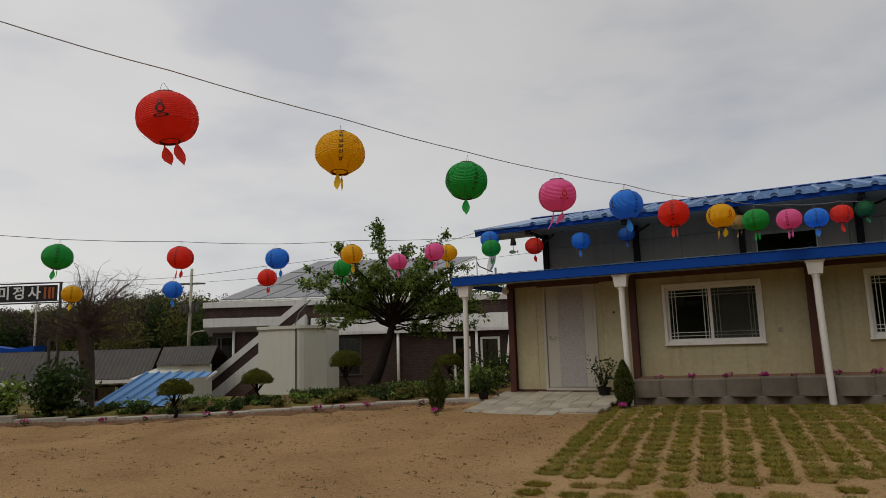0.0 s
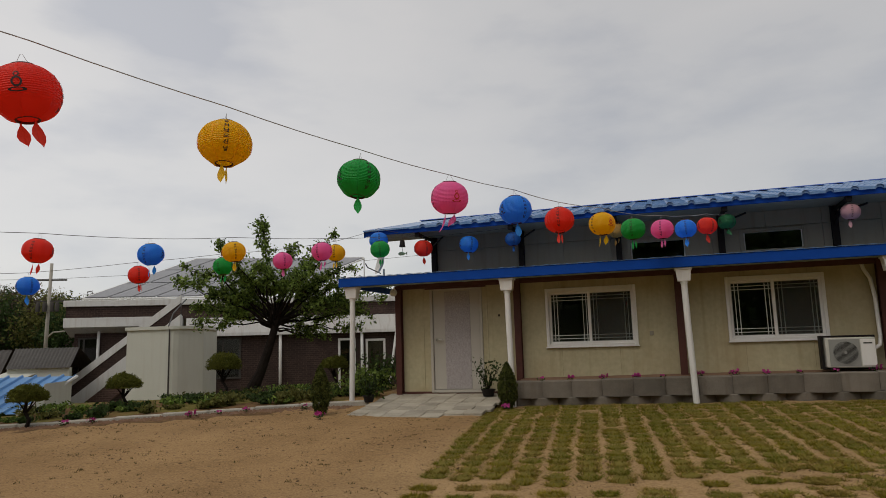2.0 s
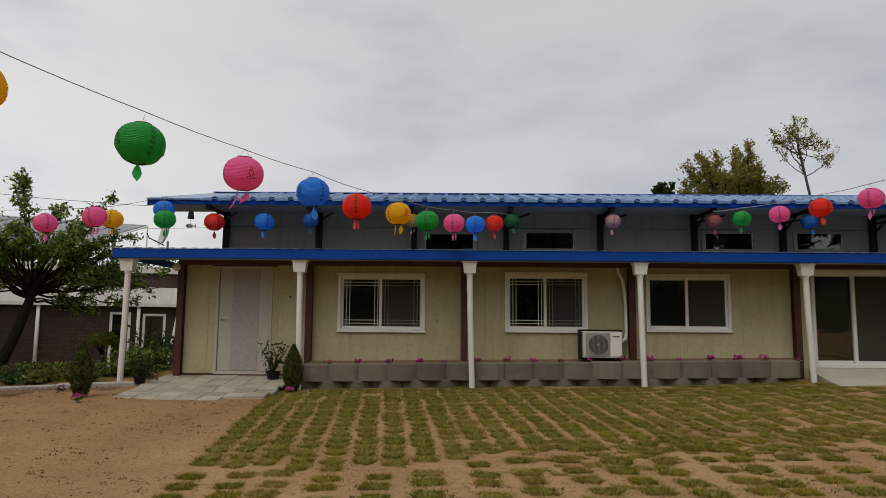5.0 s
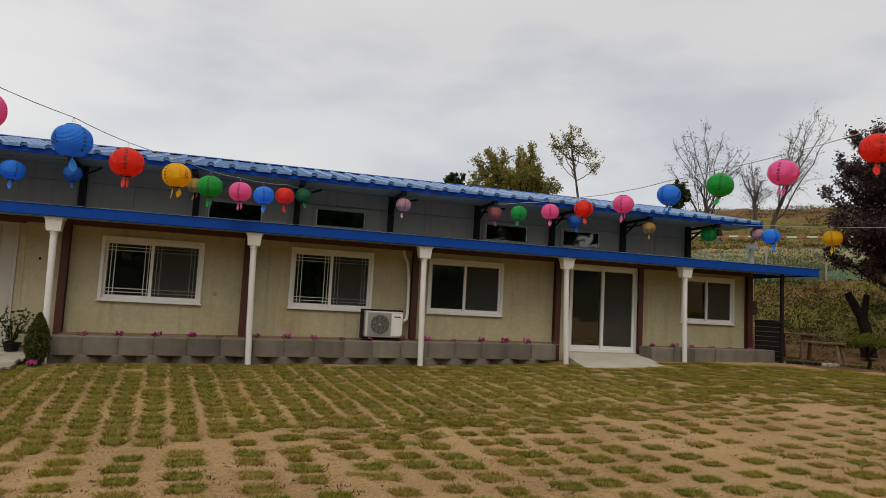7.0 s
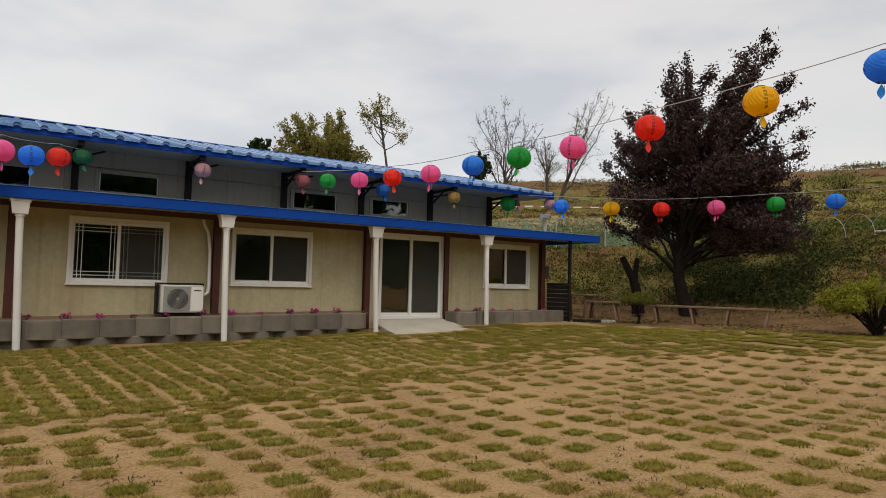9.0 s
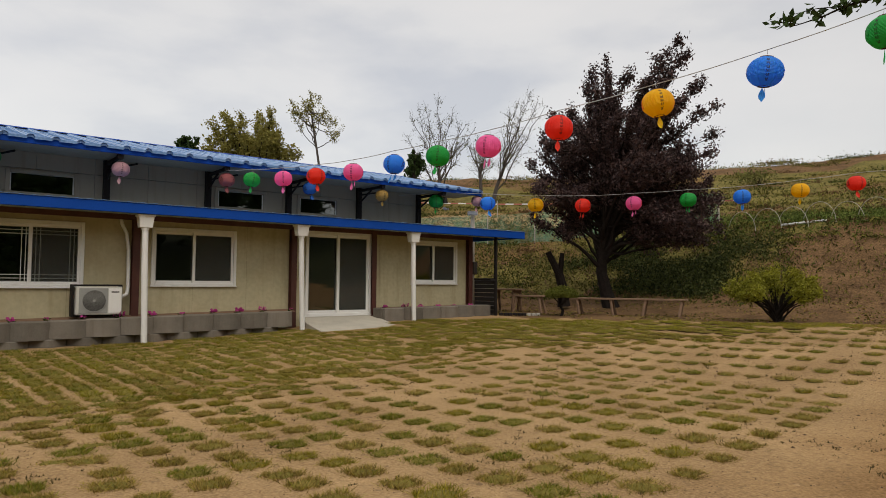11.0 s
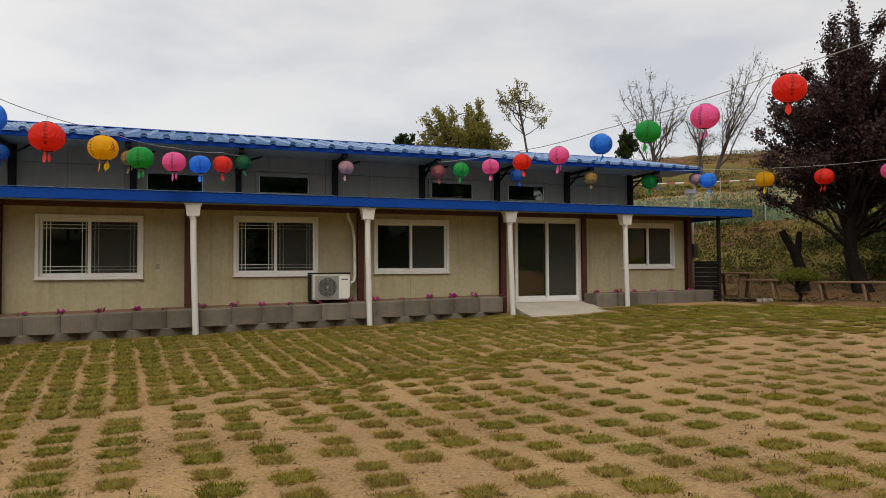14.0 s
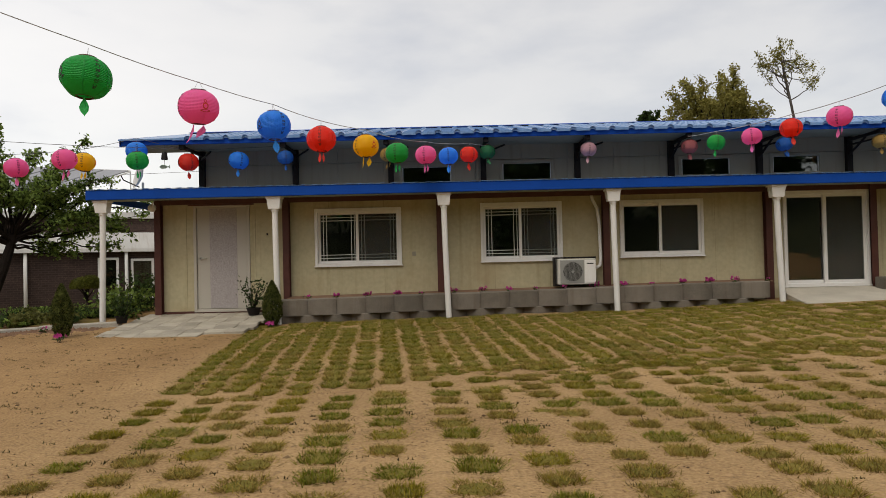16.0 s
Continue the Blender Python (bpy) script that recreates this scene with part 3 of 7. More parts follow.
# lower eave
edge = Mesh()
for k in range(368):
    xa, xb = -3.34 + 0.05 * k, min(15.05, -3.29 + 0.05 * k)
    za, zb = 2.668 + 0.007 * (k % 4 in (1, 2)), 2.668 + 0.007 * (k % 4 in (0, 1))
    edge.add([(xa, -0.168, za), (xb, -0.168, zb), (xb, 0.10, zb + 0.02), (xa, 0.10, za + 0.02), (xa, -0.168, za - 0.006), (xb, -0.168, zb - 0.006)], [(0, 1, 2, 3), (4, 5, 1, 0)])
part("eave_sheet", edge, BLUE_ROOF, hall, "pale ribbed edge of the eave sheet")
part("eave_fascia", Mesh().box(-3.34, 15.05, -0.15, -0.11, 2.485, 2.66, 0.008), BLUE_TRIM, hall, "deep blue fascia board")
part("eave_soffit", Mesh().box(-3.32, 15.03, -0.108, 0.70, 2.53, 2.55), INSIDE, hall)
low = Mesh()
n_rib = 92
for k in range(n_rib):
    a = -3.34 + 18.39 * k / n_rib
    w = 18.39 / n_rib
    prof = [(a, 0), (a + 0.62 * w, 0), (a + 0.7 * w, 0.016), (a + 0.9 * w, 0.016), (a + w, 0)]
    for (xa, da), (xb, db) in zip(prof, prof[1:]):
        low.add([(xa, -0.108, 2.642 + da), (xb, -0.108, 2.642 + db), (xb, UP_Y, 2.83 + db), (xa, UP_Y, 2.83 + da)], [(0, 1, 2, 3)])
part("lower_roof", low, BLUE_ROOF, hall)
part("eave_end", Mesh().box(-3.34, -3.31, -0.11, UP_Y, 2.50, 2.63), BLUE_TRIM, hall)
part("eave_end", Mesh().box(15.02, 15.05, -0.11, UP_Y, 2.50, 2.63), BLUE_TRIM, hall)
# upper columns with brackets that carry the roof's overhang
for x in UP_COLUMNS:
    m = Mesh().box(x - 0.06, x + 0.06, UP_Y - 0.11, UP_Y - 0.004, 2.75, 3.86)
    part("upper_column", m, DARK_STEEL, hall)
    b = Mesh().box(x - 0.035, x + 0.035, 1.72, UP_Y - 0.11, 3.70, 3.76, 0.005)
    b.tube([(x, UP_Y - 0.1, 3.42), (x, 2.25, 3.69)], 0.026, 6)
    b.tube([(x, UP_Y - 0.1, 3.62), (x + 0.42, 2.2, 3.70)], 0.02, 6)
    b.box(x - 0.05, x + 0.05, 1.68, 1.80, 3.68, 3.77)
    part("bracket", b, DARK_STEEL, hall)
# upper roof: stepped tile-effect sheets over a blue fascia
EAVE_Y, EAVE_Z, RIDGE_Y, SLOPE = 1.60, 3.875, 5.45, 0.220
part("roof_fascia", Mesh().box(-3.60, 15.15, EAVE_Y + 0.02, EAVE_Y + 0.06, 3.765, 3.885, 0.006), BLUE_TRIM, hall, "deep blue gutter board")
part("roof_soffit", Mesh().box(-3.57, 15.12, EAVE_Y + 0.06, UP_Y - 0.12, 3.80, 3.83), GREY_PANEL, hall)
for x in (-3.60, 15.11):
    v = Mesh().prism([(EAVE_Y + 0.02, 3.74), (RIDGE_Y, 3.74 + SLOPE * 3.83), (9.2, 3.74), (9.2, 3.9), (RIDGE_Y, 3.90 + SLOPE * 3.83), (EAVE_Y + 0.02, 3.90)], "x", x, x + 0.04)
    part("rake_board", v, BLUE_TRIM, hall, "deep blue rake board")


def roof_sheet(x0, x1, y0, y1, z0, slope, step=0.36, pitch=0.39):
    """Pressed sheet: flat pans between round ribs, stepped across the slope, its lip turned down over the fascia."""
    m = Mesh()
    cols, rows = int(round((x1 - x0) / pitch)), int(math.ceil((y1 - y0) / step))
    prof = [(0.0, 0.0), (0.30, 0.004), (0.62, 0.0), (0.67, 0.026), (0.73, 0.036), (0.83, 0.036), (0.89, 0.026), (0.94, 0.0), (1.0, 0.0)]
    w = (x1 - x0) / cols
    for r in range(rows):
        ya, yb = y0 + r * step, min(y1, y0 + (r + 1) * step + 0.01)
        za, zb = z0 + slope * (ya - y0) + 0.012, z0 + slope * (yb - y0) + 0.002
        lip = 0.05 if r == 0 else 0.012
        for c in range(cols):
            for (p, d), (q, e) in zip(prof, prof[1:]):
                xa, xb = x0 + (c + p) * w, x0 + (c + q) * w
                open_end = r == 0 and max(d, e) > 0.01
                yl = ya + (0.03 if open_end else 0)
                m.add([(xa, ya, za + d), (xb, ya, za + e), (xb, yb, zb + e), (xa, yb, zb + d), (xa, yl, za + d - lip), (xb, yl, za + e - lip), (xa, yl, za + d), (xb, yl, za + e)], [(0, 1, 2, 3), (4, 5, 7, 6)] if open_end else [(0, 1, 2, 3), (4, 5, 1, 0)])
    return m


SHEET_X = -2.49
n_sheet = 15
for k in range(n_sheet):
    w = (15.15 - SHEET_X) / n_sheet
    part("roof_sheet", roof_sheet(SHEET_X + k * w, SHEET_X + (k + 1) * w, EAVE_Y - 0.04, RIDGE_Y, EAVE_Z, SLOPE), BLUE_ROOF, hall)
verge = Mesh().prism([(EAVE_Y - 0.03, EAVE_Z + 0.012), (RIDGE_Y, EAVE_Z + 0.012 + SLOPE * 3.88), (RIDGE_Y, EAVE_Z - 0.02 + SLOPE * 3.88), (EAVE_Y - 0.03, EAVE_Z - 0.02)], "x", -3.60, SHEET_X - 0.004)
part("verge_sheet", verge, BLUE_ROOF, hall, "plain flat roof sheet beyond the gable")
part("roof_back", Mesh().add([(-3.60, RIDGE_Y, 4.72), (15.15, RIDGE_Y, 4.72), (15.15, 9.2, 3.88), (-3.60, 9.2, 3.88)], [(0, 1, 2, 3)]), BLUE_ROOF, hall)
part("ridge_cap", Mesh().prism([(RIDGE_Y - 0.16, 4.735), (RIDGE_Y, 4.785), (RIDGE_Y + 0.16, 4.735), (RIDGE_Y, 4.75)], "x", -3.62, 15.17), BLUE_TRIM, hall)


# windows and doors of the hall
def bar_frame(x0, x1, y0, y1, z0, z1, w, b=0.006):
    m = Mesh()
    m.box(x0, x0 + w, y0, y1, z0, z1, b).box(x1 - w, x1, y0, y1, z0, z1, b)
    m.box(x0 + w, x1 - w, y0, y1, z0, z0 + w, b).box(x0 + w, x1 - w, y0, y1, z1 - w, z1, b)
    return m


def sliding_window(x0, x1, z0, z1, y, parent, barred, frame_mat=WHITE_PVC, head=0.075, sash=0.055):
    """A cased sliding window: deep head, rear sash at one side, screened front sash at the other."""
    fr = Mesh().box(x0 - 0.03, x0 + 0.025, y - 0.04, y + 0.1, z0 - 0.03, z1 + 0.03, 0.006).box(x1 - 0.025, x1 + 0.03, y - 0.04, y + 0.1, z0 - 0.03, z1 + 0.03, 0.006)
    fr.box(x0 + 0.025, x1 - 0.025, y - 0.038, y + 0.1, z1 + 0.03 - head, z1 + 0.03, 0.006).box(x0 + 0.025, x1 - 0.025, y - 0.038, y + 0.1, z0 - 0.03, z0 + 0.02, 0.006)
    fr.box(x0 - 0.045, x1 + 0.045, y - 0.052, y - 0.002, z0 - 0.05, z0 - 0.028, 0.004)
    fr = part("window_frame", fr, frame_mat, parent)
    mid = (x0 + x1) / 2
    for k, (a, b, yy) in enumerate(((x0 + 0.015, mid + 0.03, y + 0.045), (mid - 0.045, x1 - 0.015, y - 0.004))):
        za, zb = z0 + 0.01, z1 + 0.04 - head
        part("sash", bar_frame(a, b, yy, yy + 0.04, za, zb, sash, 0.005), frame_mat, fr)
        ga, gb, gz0, gz1 = a + sash, b - sash, za + sash, zb - sash
        part("gasket", bar_frame(ga - 0.002, gb + 0.002, yy + 0.006, yy + 0.016, gz0 - 0.002, gz1 + 0.002, 0.011, 0.002), SLATE_GREY, fr)
        pane = part("pane", Mesh().box(ga - 0.005, gb + 0.005, yy + 0.018, yy + 0.024, gz0 - 0.005, gz1 + 0.005), MESH_GLASS if k else GLASS, fr)
        pane.visible_shadow = False
        if k:
            part("insect_screen", Mesh().add([(ga, yy + 0.004, gz0), (gb, yy + 0.004, gz0), (gb, yy + 0.004, gz1), (ga, yy + 0.004, gz1)], [(0, 1, 2, 3)]), SCREEN, fr)
        if barred:
            for o in (0.055, 0.115):
                for xx in (ga + o, gb - o):
                    part("glazing_bar", Mesh().box(xx - 0.0065, xx + 0.0065, yy + 0.008, yy + 0.0155, gz0, gz1), MUNTIN, fr)
                for zz in (gz0 + o, gz1 - o):
                    part("glazing_bar", Mesh().box(ga, gb, yy + 0.0075, yy + 0.015, zz - 0.0065, zz + 0.0065), MUNTIN, fr)
    return fr


for k, (a, b, c, d) in enumerate(OPENINGS):
    if k == 0:
        continue
    sliding_window(a, b, c, d, WALL_Y, hall, k in (1, 2), sash=0.065 if k == 4 else 0.052)
for a, b, c, d in UP_OPENINGS:
    fr = part("window_frame", bar_frame(a - 0.08, b + 0.08, UP_Y - 0.03, UP_Y + 0.08, c - 0.06, d + 0.06, 0.075), GREY_PANEL, hall)
    pane = part("pane", Mesh().box(a, b, UP_Y + 0.02, UP_Y + 0.026, c, d), GLASS, fr)
    part("inner_frame", bar_frame(a - 0.004, b + 0.004, UP_Y - 0.004, UP_Y + 0.018, c - 0.004, d + 0.004, 0.022, 0.003), WHITE_PAINT, fr)
    pane.visible_shadow = False
# unseen slab added to stop light leaking in through the gaps below the roof
part("upper_room_light_stop", Mesh().box(X0 + 0.1, X1 - 0.1, UP_Y + 0.1, 6.4, 3.86, 3.9), INSIDE, hall)
part("upper_room_back", Mesh().box(X0 + 0.1, X1 - 0.1, 6.4, 6.45, 0.42, 3.9), INSIDE, hall)
# entrance door
leaf = part("door", Mesh().box(-1.70, -0.75, WALL_Y + 0.005, WALL_Y + 0.05, 0.46, 2.385, 0.006), DOOR_PAINT, hall, "pale steel entrance door")
part("door_frame", bar_frame(-1.76, -0.69, WALL_Y - 0.03, WALL_Y + 0.1, 0.40, 2.44, 0.055), DOOR_PAINT, hall)
part("door_inset", Mesh().box(-1.46, -0.94, WALL_Y - 0.001, WALL_Y + 0.006, 0.47, 2.36, 0.003), DOOR_INSET, leaf, "mottled grey centre panel")
h = Mesh().lathe([(0.028, 0), (0.028, 0.012)], 14).tube([(0, 0, 0.01), (0, 0, 0.05), (0.06, 0, 0.055), (0.13, 0, 0.052)], 0.011, 8)
part("door_handle", h, CHROME, leaf, "lever handle", True, at=pose(-1.63, WALL_Y + 0.004, 1.42, 90))
# lean-to post at the right end with its screen
part("corner_post", Mesh().box(14.18, 14.24, 0.0, 0.06, 0.40, 2.52), DARK_STEEL, hall)
part("rail", Mesh().box(14.02, 14.18, 0.01, 0.05, 1.42, 1.47), DARK_STEEL, hall)

# white downpipe posts
def post_mesh(lean):
    m = Mesh()
    m.box(-0.14, 0.14, -0.11, 0.11, -0.035, 0.0, 0.006)
    m.add([(sx * (0.122 if z else 0.10), sy * (0.095 if z else 0.075), -0.035 if z else -0.22) for z in (0, 1) for sx, sy in ((-1, -1), (1, -1), (1, 1), (-1, 1))],
          [(0, 1, 5, 4), (1, 2, 6, 5), (2, 3, 7, 6), (3, 0, 4, 7), (0, 3, 2, 1), (4, 5, 6, 7)])
    m.tube([(0, 0, -0.22), (0, 0, -0.26)], 0.066, 14)
    m.tube([(0, 0, -0.25), (lean * 0.2, 0, -0.9), (lean, 0, -2.45)], 0.052, 14)
    return m


for x, lean in ((-3.11, -0.035), (-0.02, 0.035), (3.005, 0.055), (6.02, 0.04), (8.93, 0.07), (11.67, 0.04)):
    part("downpipe_post", post_mesh(lean), WHITE_PVC, hall, "white round downpipe with a square gutter box", "auto", at=pose(x, 0.0, 2.485))


# ---- lanterns ----
R_L = 0.205


def radius_at(z):
    u = min(1.0, abs(z) / 0.172)
    return R_L * math.sqrt(1 - (0.935 * u) ** 2.25)


def lantern_profile():
    """Ribbed over the upper two thirds, smooth below, as the paper hangs."""
    prof, n = [], 24
    for i in range(n * 2 + 1):
        z = -0.172 + 0.344 * i / (2 * n)
        rib = 0.014 * clamp((z + 0.10) / 0.05)
        prof.append((radius_at(z) * (1.0 if i % 2 else 1.0 - rib), z))
    return prof


def gored(x, y, z):
    """Below its middle the paper hangs in six flat gores between the seams."""
    a = math.atan2(y, x) % (math.pi / 3) - math.pi / 6
    k = 1 - clamp((-z - 0.055) / 0.09) * (1 - math.cos(math.pi / 6) / math.cos(math.pi / 6 - abs(a)))
    return x * k, y * k, z


def lettering(text):
    """Built-in font lettering as a mesh, one character a line."""
    cu = bpy.data.curves.new("lettering", "FONT")
    cu.body, cu.size, cu.align_x, cu.space_line, cu.offset = text, 0.037, "CENTER", 1.38, 0.0010
    ob = bpy.data.objects.new("lettering", cu)
    scene.collection.objects.link(ob)
    bpy.context.view_layer.update()
    me = bpy.data.meshes.new_from_object(ob.evaluated_get(bpy.context.evaluated_depsgraph_get()))
    bpy.data.objects.remove(ob)
    return me


def wrap(me, turn):
    """Bends flat lettering round the lantern."""
    ys = [v.co.y for v in me.vertices]
    mid = (min(ys) + max(ys)) / 2
    for v in me.vertices:
        z = (v.co.y - mid) * 0.9
        r = radius_at(z) + 0.0035
        a = turn + 1.3 * v.co.x / R_L
        v.co = (r * math.cos(a), r * math.sin(a), z)
    return me


def ribbon(side, blow):
    """A tail: a narrow strip that widens to a pointed, folded lozenge."""
    m = Mesh()
    shape = ((0.0, 0.007), (0.14, 0.008), (0.34, 0.030), (0.56, 0.042), (0.76, 0.034), (0.9, 0.016), (1.0, 0.002))
    for t, w in shape:
        a = 0.5 * side + 0.9 * t * blow
        cx, cy, cz = 0.045 * side + 0.075 * blow * t * t, -0.02 * side, -0.176 - (0.165 + 0.03 * side * blow) * t
        fold = 0.010 * math.sin(math.pi * t)
        m.v += [(cx - w * math.cos(a), cy - w * math.sin(a), cz), (cx - fold * math.sin(a), cy + fold * math.cos(a), cz - 0.008), (cx + w * math.cos(a), cy + w * math.sin(a), cz)]
    m.f = [f for i in range(len(shape) - 1) for f in ((3 * i, 3 * i + 1, 3 * i + 4, 3 * i + 3), (3 * i + 1, 3 * i + 2, 3 * i + 5, 3 * i + 4))]
    return m


LETTERS = "부\n처\n님\n오\n신\n날"


def lantern(colour, blow, label):
    top = thing("paper_lantern", label, "lantern", "lanterns on the cords")
    cloth = CLOTH[colour]
    shade = Mesh().lathe(lantern_profile(), 36, cap=False)
    shade.v = [gored(*v) for v in shade.v]
    part("shade", shade, cloth, top)
    for k in range(6):
        a = math.pi * (k / 3 + 1 / 6)
        seam = Mesh()
        for z in np.linspace(-0.165, 0.165, 17):
            seam.v += [gored((radius_at(z) + 0.0015) * math.cos(a + e), (radius_at(z) + 0.0015) * math.sin(a + e), z) for e in (-0.035, 0.035)]
        seam.f = [(2 * i, 2 * i + 1, 2 * i + 3, 2 * i + 2) for i in range(16)]
        part("seam", seam, cloth, top)
    part("top_ring", Mesh().lathe([(0.070, 0.168), (0.078, 0.171), (0.076, 0.181), (0.066, 0.180), (0.064, 0.168)], 24, cap=False), RIM, top, "dark reddish rim")
    part("bottom_ring", Mesh().lathe([(0.066, -0.160), (0.072, -0.163), (0.070, -0.174), (0.062, -0.173), (0.060, -0.160)], 24, cap=False), RIM, top, "dark reddish rim")
    part("hanger", Mesh().tube([(-0.06, 0, 0.176), (-0.03, 0.006, 0.215), (-0.006, 0, 0.262), (0.006, 0, 0.262), (0.025, -0.006, 0.22), (0.05, 0, 0.176)], 0.0016, 5), CORD, top)
    for s in (-1, 1):
        part("tail", ribbon(s, blow), cloth, top)
    for k in (0, 1):
        me = wrap(lettering(LETTERS), math.pi * k)
        me.materials.append(INK)
        part("lettering", me, None, top)
    for k in (0, 1):
        m = Mesh()
        a0 = math.pi * (0.5 + k)
        for zc, wide, high, pts in ((0.048, 0.017, 0.018, 12), (-0.002, 0.030, 0.034, 14), (-0.050, 0.052, 0.013, 16)):
            c = len(m.v)
            ring = [(wide * math.cos(2 * math.pi * i / pts), high * math.sin(2 * math.pi * i / pts)) for i in range(pts)]
            m.v += [((radius_at(zc + z * q) + 0.004) * math.cos(a0 + u * q / R_L), (radius_at(zc + z * q) + 0.004) * math.sin(a0 + u * q / R_L), zc + z * q) for q in (1.0, 0.62) for u, z in ring]
            m.f += [(c + i, c + (i + 1) % pts, c + pts + (i + 1) % pts, c + pts + i) for i in range(pts)]
        part("emblem", m, INK_RED if colour in ("pink", "yellow") else INK, top, "plain printed emblem")
    return top


PROTO = {}
TILT = random.Random(7)


def hang(colour, x, y, z, turn, size=1.0):
    """A lantern at a place; the first of its colour is built, the rest are copied."""
    blow = TILT.choice((0.4, 1.0))
    tilt = pose(x, y, z, TILT.uniform(-7, 7), TILT.uniform(-9, 9), turn) @ Matrix.Scale(size, 4)
    key = (colour, blow)
    if key not in PROTO:
        PROTO[key] = lantern(colour, blow, f"{colour} pleated paper lantern with fluttering tails on a cord")
        PROTO[key].matrix_basis = tilt
        return PROTO[key]
    ob = copy_thing(PROTO[key], tilt)
    ob.matrix_basis = tilt
    return ob


STRINGS = {
    "a": [("red", -1.40, -8.53, 3.13), ("yellow", -0.74, -7.24, 3.06), ("green", -0.12, -5.97, 2.98), ("pink", 0.46, -4.85, 2.96), ("blue", 0.99, -3.83, 2.96),
          ("red", 1.41, -3.02, 2.93), ("yellow", 1.89, -2.09, 2.99), ("green", 2.29, -1.33, 3.00), ("pink", 2.72, -0.50, 3.09), ("blue", 3.11, 0.25, 3.18), ("red", 3.51, 1.02, 3.32)],
    "b": [("green", 8.23, 0.85, 3.41), ("pink", 8.49, -0.07, 3.35), ("red", 8.74, -0.93, 3.32), ("pink", 8.99, -1.85, 3.31), ("blue", 9.25, -2.75, 3.36), ("green", 9.49, -3.64, 3.40),
          ("pink", 9.75, -4.56, 3.45), ("red", 10.07, -5.69, 3.58), ("yellow", 10.45, -7.05, 3.72), ("blue", 10.79, -8.28, 3.90), ("green", 11.10, -9.45, 4.12)],
    "d": [("green", 13.89, 2.03, 3.55), ("blue", 14.80, 0.98, 3.47), ("yellow", 15.62, 0.02, 3.41), ("red", 16.42, -0.89, 3.38), ("pink", 17.24, -1.86, 3.42), ("green", 18.10, -2.86, 3.49),
          ("blue", 18.93, -3.82, 3.55), ("yellow", 19.78, -4.84, 3.68), ("red", 20.61, -5.78, 3.83)],
    "e": [("green", -6.68, -6.08, 2.78), ("red", -5.90, -4.57, 2.85), ("blue", -5.16, -3.15, 2.91), ("yellow", -4.50, -1.88, 3.06), ("pink", -3.64, -0.25, 3.20), ("green", -2.96, 1.04, 3.36)],
    "f": [("yellow", -10.86, -3.16, 2.65), ("blue", -9.08, -2.06, 2.69), ("red", -7.38, -1.01, 2.90), ("green", -5.99, -0.17, 3.07), ("pink", -4.96, 0.46, 3.18), ("yellow", -4.00, 1.03, 3.35),
          ("blue", -3.19, 1.50, 3.63), ("red", -2.25, 1.78, 3.42), ("blue", -1.21, 1.78, 3.43)],
}
SIZES = {"a": (1.1, 1.06, 1.04, 1.02, 0.98, 0.95, 0.92, 0.90, 0.88, 0.87, 0.86), "b": (0.82, 0.83, 0.85, 0.86, 0.90, 0.93, 0.96, 0.98, 1, 1, 1)}
FACING = {0: 78, 1: 3, 2: 28, 3: -68, 5: -5, 6: -50, 7: -10}  # how far the lettering is turned from the yard's near side
ENDS = {  # cord ends before and after the lanterns
    "a": [((-3.1, -11.7, 4.02), (-1.95, -9.47, 3.655)), ((3.9, 1.75, 3.62),)],
    "b": [((8.0, 1.75, 3.70),), ((11.3, -10.8, 4.75), (12.4, -14.5, 5.9))],
    "d": [((13.2, 2.8, 3.72),), ((22.4, -7.8, 4.3),)],
    "e": [((-8.2, -9.0, 3.12),), ((-2.4, 1.72, 3.70),)],
    "f": [((-14.2, -5.0, 3.0),), ((-0.3, 1.75, 3.72),)],
}
for key, row in STRINGS.items():
    before, after = ENDS[key]
    pts = [Vector(p) for p in before] + [Vector((x, y, z + 0.262 * SIZES.get(key, (1,) * 11)[i] + (0.10 if key == "a" and i == 0 else 0.05 if key == "a" and i == 1 else 0.035 if key == "a" and i == 2 else 0))) for i, (_, x, y, z) in enumerate(row)] + [Vector(p) for p in after]
    smooth_pts = []
    for i in range(len(pts) - 1):
        for s in range(4):
            smooth_pts.append(pts[i].lerp(pts[i + 1], s / 4) - Vector((0, 0, 0.012 * math.sin(math.pi * s / 4))))
    smooth_pts.append(pts[-1])
    solo("lantern_cord", Mesh().tube(smooth_pts, 0.0045 if key in "aef" else 0.006, 5), CORD_DARK if key in "ef" else CORD, "thin cord strung across the yard for paper lanterns", "cord", "lantern cords")
    for i, (c, x, y, z) in enumerate(row):
        face = math.degrees(math.atan2(-12 - y, 2.7 - x))
        swing = TILT.uniform(-40, 40)
        if key == "a" and i in FACING:
            swing = FACING[i]
        hang(c, x, y, z, face + swing, SIZES.get(key, (1,) * 11)[i])
# row on the roof brackets; its green and blue are coloured darker for shade
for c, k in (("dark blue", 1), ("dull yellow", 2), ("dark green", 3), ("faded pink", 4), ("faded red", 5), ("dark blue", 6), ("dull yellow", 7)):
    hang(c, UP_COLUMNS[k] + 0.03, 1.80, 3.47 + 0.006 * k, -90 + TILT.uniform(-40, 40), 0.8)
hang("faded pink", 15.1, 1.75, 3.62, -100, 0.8)


